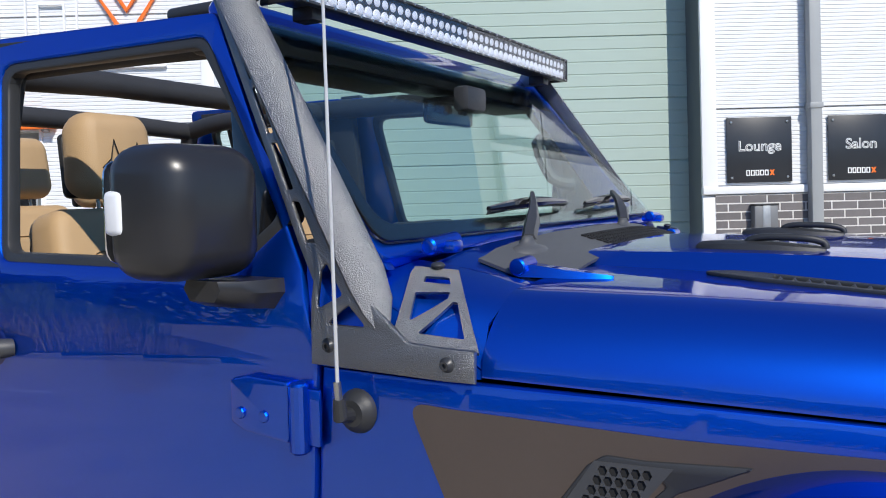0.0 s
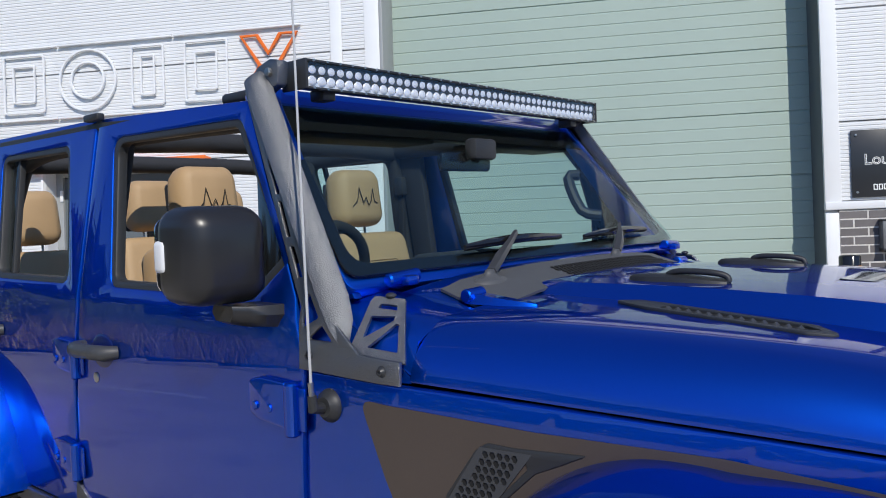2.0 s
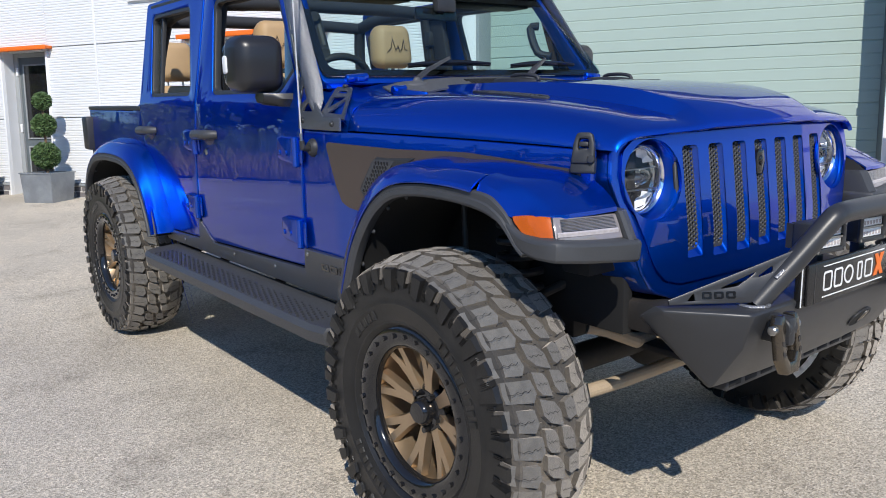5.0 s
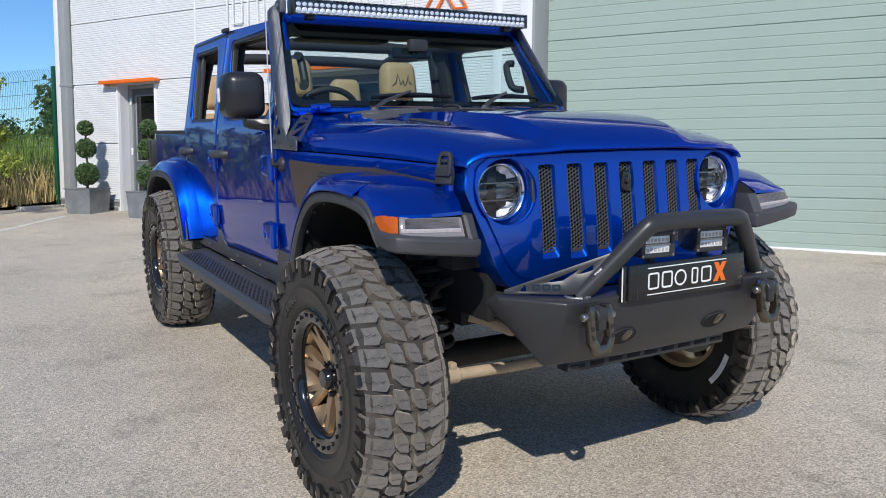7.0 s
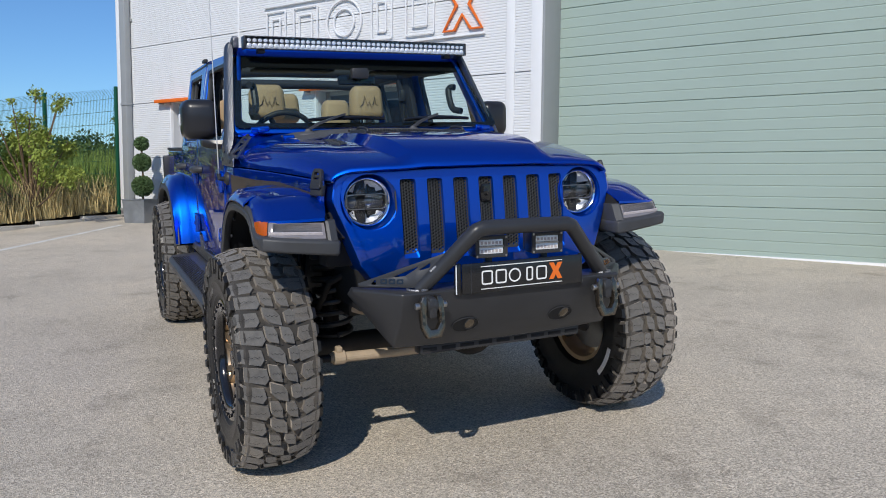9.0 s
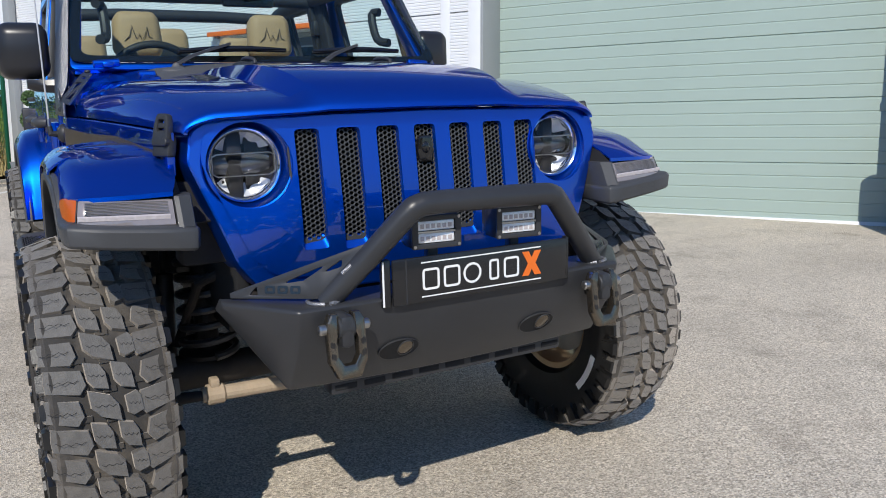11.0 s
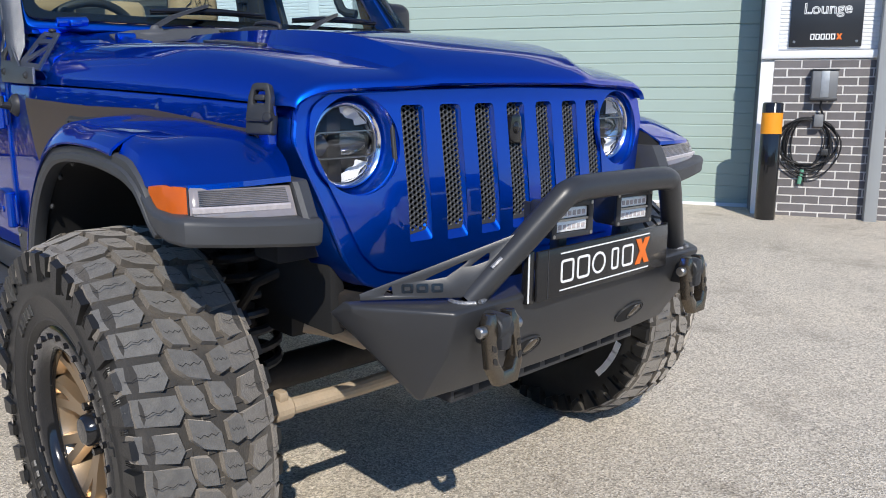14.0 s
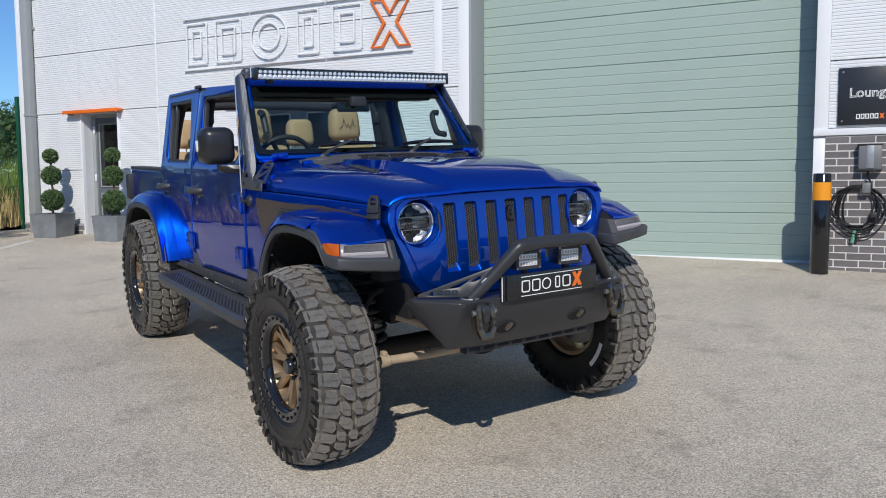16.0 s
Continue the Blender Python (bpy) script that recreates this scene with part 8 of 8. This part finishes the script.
BUSH = mat("bush_leaves", (0.26, 0.32, 0.06), 0.6, 0, 0, 0.45, 4.0)
TREE = mat("tree_leaves", (0.075, 0.12, 0.03), 0.7, 0, 0, 0.45, 1.2)
EARTH = mat("verge_earth", (0.17, 0.13, 0.075), 0.95, 0, 0, 0.35, 3.0, bump=0.8, bscale=40)


def verge_pt(u, v):
    """u along the kerb away from the building's corner, v back from the kerb."""
    c = BM @ Vector((S_CORNER - 0.02, 0.0, 0))
    ku, kv = Vector((0.66, -0.75, 0)), Vector((-0.75, -0.66, 0)).normalized()
    p = c + ku * u * 1.0 + Vector((-0.93, -0.36, 0)) * v
    return p.x, p.y


b = bmesh.new()
vv = [[b.verts.new((*verge_pt(u, v), ground_z(*verge_pt(u, v)) + 0.10 + 0.10 * min(1, v / 3) + 0.03 * noise.noise((u, v, 3.0)))) for u in np.arange(-3.0, 9.1, 0.5)] for v in (0.12, 0.5, 1.0, 1.5, 2, 3, 4, 6, 9, 14, 20, 30)]
for r, q in zip(vv, vv[1:]):
    for k in range(len(r) - 1):
        b.faces.new((r[k], r[k + 1], q[k + 1], q[k]))
verge = thing("verge", b, EARTH, "rough earth verge under tall dry grass", "verge", kind="structure")
kerb = tagged(new("kerb"), "pale concrete kerb along the verge", "kerb", kind="structure")
KERB = mat("concrete_kerb", (0.42, 0.40, 0.36), 0.9, 0, 0, 0.2, 5, bump=0.5, bscale=90, obj=0.3)
for k in range(9):
    a, c = Vector((*verge_pt(0.92 * k, 0), 0)), Vector((*verge_pt(0.92 * k + 0.91, 0), 0))
    mid, d = (a + c) / 2, (c - a)
    part("kerb_stone", bm_box(-0.455, 0.455, -0.06, 0.06, -0.1, 0.065, 0.012, m=Matrix.Translation((mid.x, mid.y, ground_z(mid.x, mid.y))) @ Matrix.Rotation(math.atan2(d.y, d.x), 4, "Z")), KERB, kerb)
# painted line on the yard
LINE = mat("worn_white_road_paint", (0.68, 0.67, 0.63), 0.8, 0, 0, 0.15, 8, bump=0.4, bscale=130, dirt=(0.36, 0.34, 0.30), dirt_amt=0.6, dscale=9)
b = bmesh.new()
p, q = Vector((-11.15, -0.92, 0)), Vector((-6.2, -3.95, 0))
nn = (q - p).normalized()
nn = Vector((-nn.y, nn.x, 0)) * 0.05
rows = []
for k in range(30):
    c = p.lerp(q, k / 29)
    rows.append([(c.x + e * nn.x, c.y + e * nn.y, ground_z(c.x, c.y) + 0.004) for e in (-1, 1)])
thing("painted_line", bm_loft(rows), LINE, "worn white painted line on the asphalt", "road marking", kind="structure")


def grass(n, seed, u0, u1, v0, v1, h0, h1, material, name, label):
    rnd = random.Random(seed)
    b = bmesh.new()
    for k in range(n):
        x, y = verge_pt(rnd.uniform(u0, u1), rnd.uniform(v0, v1))
        z = ground_z(x, y) + 0.10
        h, a = rnd.uniform(h0, h1), rnd.uniform(0, 6.28)
        w = 0.007 * rnd.uniform(0.7, 1.6)
        lx, ly = math.cos(a) * h * rnd.uniform(0.05, 0.35), math.sin(a) * h * rnd.uniform(0.05, 0.35)
        dx, dy = -math.sin(a + 1) * w, math.cos(a + 1) * w
        p = [b.verts.new(t) for t in ((x - dx, y - dy, z), (x + dx, y + dy, z), (x + lx * 0.4 + dx * 0.7, y + ly * 0.4 + dy * 0.7, z + h * 0.6), (x + lx * 0.4 - dx * 0.7, y + ly * 0.4 - dy * 0.7, z + h * 0.6), (x + lx, y + ly, z + h))]
        b.faces.new(p[:4])
        b.faces.new((p[3], p[2], p[4]))
    return thing(name, b, material, label, "grass", kind="stuff", smooth=0)


grass(8000, 1, -2.0, 7.5, 0.15, 2.2, 0.25, 0.80, GRASS, "dry_grass", "tall dry yellow grass behind the kerb")
grass(12000, 2, -2.5, 8.0, 0.8, 5.0, 0.55, 1.35, GREENG, "green_grass", "tall green reeds and grass by the fence")
grass(2500, 3, -2.0, 8.0, 0.05, 0.7, 0.1, 0.45, GRASS, "low_grass", "short dry grass at the kerb")


def leafy(name, c, blobs, n, size, material, label, cat, seed, trunk=True):
    """A shrub or tree: branching stems and many leaves in loose clumps."""
    rnd = random.Random(seed)
    g = ground_z(c[0], c[1])
    b = bmesh.new()
    hgt = max(z for _, _, z, _ in blobs)
    tb = bm_tube([(0, 0, -0.1), (0.03, 0.02, hgt * 0.4), (0.0, 0.05, hgt * 0.8)], [0.05 * hgt / 3, 0.035 * hgt / 3, 0.012], 8)
    for x, y, z, r in blobs:
        tb = bm_tube([(0.02, 0.01, z * 0.25), (x * 0.5, y * 0.5, z * 0.6), (x, y, z + r * 0.5)], [0.028 * hgt / 3, 0.018 * hgt / 3, 0.006], 6, bm=tb)
        for k in range(int(n * r * r)):
            v = Vector((rnd.gauss(0, 1), rnd.gauss(0, 1), rnd.gauss(0, 0.8)))
            v = v.normalized() * rnd.random() ** 0.45 * r * (0.8 + 0.45 * noise.noise((v.x * 0.8, v.y * 0.8, v.z * 0.8 + seed)))
            p = Vector((x, y, z)) + v
            t = Vector((rnd.gauss(0, 1), rnd.gauss(0, 1), rnd.gauss(0, 1))).normalized()
            u = t.orthogonal().normalized()
            L_ = size * rnd.uniform(0.6, 1.4)
            q = [b.verts.new(e) for e in (p - u * L_, p + t * L_ * 0.45, p + u * L_, p - t * L_ * 0.45)]
            b.faces.new(q)
    ob = thing(name, tb, WOOD, label, cat, m=Matrix.Translation((c[0], c[1], g)))
    part("crown", b, material, ob, smooth=0)
    return ob


rb = random.Random(12)


def some_blobs(n, spread, z0, z1, r0, r1):
    return [(rb.uniform(-spread, spread), rb.uniform(-spread, spread), rb.uniform(z0, z1), rb.uniform(r0, r1)) for _ in range(n)]


leafy("shrub", (-12.1, -2.35), some_blobs(20, 0.75, 0.7, 2.0, 0.20, 0.40) + some_blobs(6, 0.6, 2.0, 2.3, 0.10, 0.2), 3600, 0.034, BUSH, "leafy yellow-green shrub in the verge", "shrub", 5)
leafy("shrub", (-11.4, -3.9), some_blobs(14, 0.85, 0.5, 1.7, 0.25, 0.45), 2800, 0.034, BUSH, "leafy yellow-green shrub in the verge", "shrub", 6)
leafy("shrub", verge_pt(1.5, 3.2), some_blobs(10, 0.6, 0.4, 1.4, 0.25, 0.4), 1300, 0.028, TREE, "dark green shrub by the fence", "shrub", 7)
for k, (x, y, h) in enumerate(((-38, 1.6, 4.2), (-43, -5.0, 2.6), (-41, 4.0, 4.6), (-49, -10, 2.8), (-36, 7, 4.8), (-55, -16, 3.2), (-52, -2, 3.2), (-60, -24, 3.5))):
    leafy("tree", (x, y), some_blobs(14, 2.1, h * 0.35, h * 0.85, 0.8, 1.35), 330, 0.14, TREE, "distant dark green broadleaf tree", "tree", 20 + k)
# low far hedge line
b = bmesh.new()
rnd = random.Random(8)
for k in range(9000):
    a = rnd.uniform(-0.75, 0.55)
    d = rnd.uniform(52, 60)
    x, y = -d, d * a * 0.9
    z = 0.4 + rnd.random() ** 1.3 * (1.5 + 0.6 * noise.noise((y * 0.12, 0, 0)))
    t = Vector((rnd.gauss(0, 1), rnd.gauss(0, 1), rnd.gauss(0, 1))).normalized()
    u = t.orthogonal().normalized()
    q = [b.verts.new(Vector((x, y, z)) + e) for e in (-u * 0.22, t * 0.12, u * 0.22, -t * 0.12)]
    b.faces.new(q)
thing("far_hedge", b, TREE, "distant dark green hedge line", "hedge", kind="stuff", smooth=0)

# unseen wood edge on the yard's far side, added for dark reflections
WOODS = mat("dark_wood_edge", (0.035, 0.055, 0.018), 0.8, 0, 0, 0.45, 0.3)
rnd = random.Random(31)
vs, fs = [], []
for k in range(16000):
    a = rnd.uniform(-2.96, 0.35)
    d = rnd.uniform(27, 31) if a > -2.3 else rnd.uniform(21, 25)
    x, y = 1 + d * math.cos(a), -3 + d * math.sin(a)
    top = 5.2 + 2.0 * noise.noise((a * 4, 0, 1)) + 1.0 * noise.noise((a * 15, 0, 4))
    c = Vector((x, y, ground_z(x, y) + top * rnd.random() ** 0.8))
    t = Vector((rnd.gauss(0, 1), rnd.gauss(0, 1), rnd.gauss(0, 1))).normalized()
    u = t.orthogonal().normalized()
    L_ = rnd.uniform(0.25, 0.5)
    fs.append(tuple(range(len(vs), len(vs) + 4)))
    vs += [c - u * L_, c + t * L_ * 0.6, c + u * L_, c - t * L_ * 0.6]
me = bpy.data.meshes.new("woods")
me.from_pydata([tuple(v) for v in vs], [], fs)
me.materials.append(WOODS)
tagged(new("woods", me), "unseen dark green wood edge across the yard, added for reflections", "woods", kind="stuff")

# ---- bricks, last ----
BRICKM = mesh_of(bm_box(-0.1075, 0.1075, -0.012, 0.03, -0.0325, 0.0325, 0.003, 1), "brick", BRICK, 30)


def brick_field(name, s0, s1, h0, h1, label, y0):
    core = thing(name, bm_box(s0, s1, y0 - 0.0095, y0 + 0.03, h0 - 0.3, h1), MORTAR, label, "wall", kind="structure", m=BM)
    rnd = random.Random(int(abs(s0) * 100))
    n = int((h1 - h0) / 0.075)
    for c in range(n):
        h = h1 - 0.0425 - 0.075 * c
        x = s0 + (0.1125 if c % 2 else 0.0)
        while x < s1 - 0.03:
            a, e = max(x, s0), min(x + 0.215, s1)
            if e - a > 0.04:
                o = new("brick", BRICKM)
                o.parent = core
                o.matrix_basis = Matrix.Translation(((a + e) / 2, y0 + rnd.uniform(-0.0012, 0.0012), h)) @ Matrix.Diagonal(((e - a) / 0.215, 1, 1, 1))
            x += 0.225
        if c % 2:
            o = new("brick", BRICKM)
            o.parent = core
            o.matrix_basis = Matrix.Translation((s0 + 0.051, y0, h)) @ Matrix.Diagonal((0.1 / 0.215, 1, 1, 1))
    return core


brick_field("brick_wall", S_ROLL1 + 0.107, 1.60, 0.18, 1.680, "dark grey brick plinth wall with pale mortar", -0.004)
brick_field("brick_plinth_west", S_CORNER, S_DOOR0 - 0.032, 0.25, 0.545, "low dark grey brick plinth", -0.004)
brick_field("brick_plinth_middle", S_DOOR1 + 0.032, S_DBL0 - 0.032, 0.25, 0.545, "low dark grey brick plinth", -0.004)
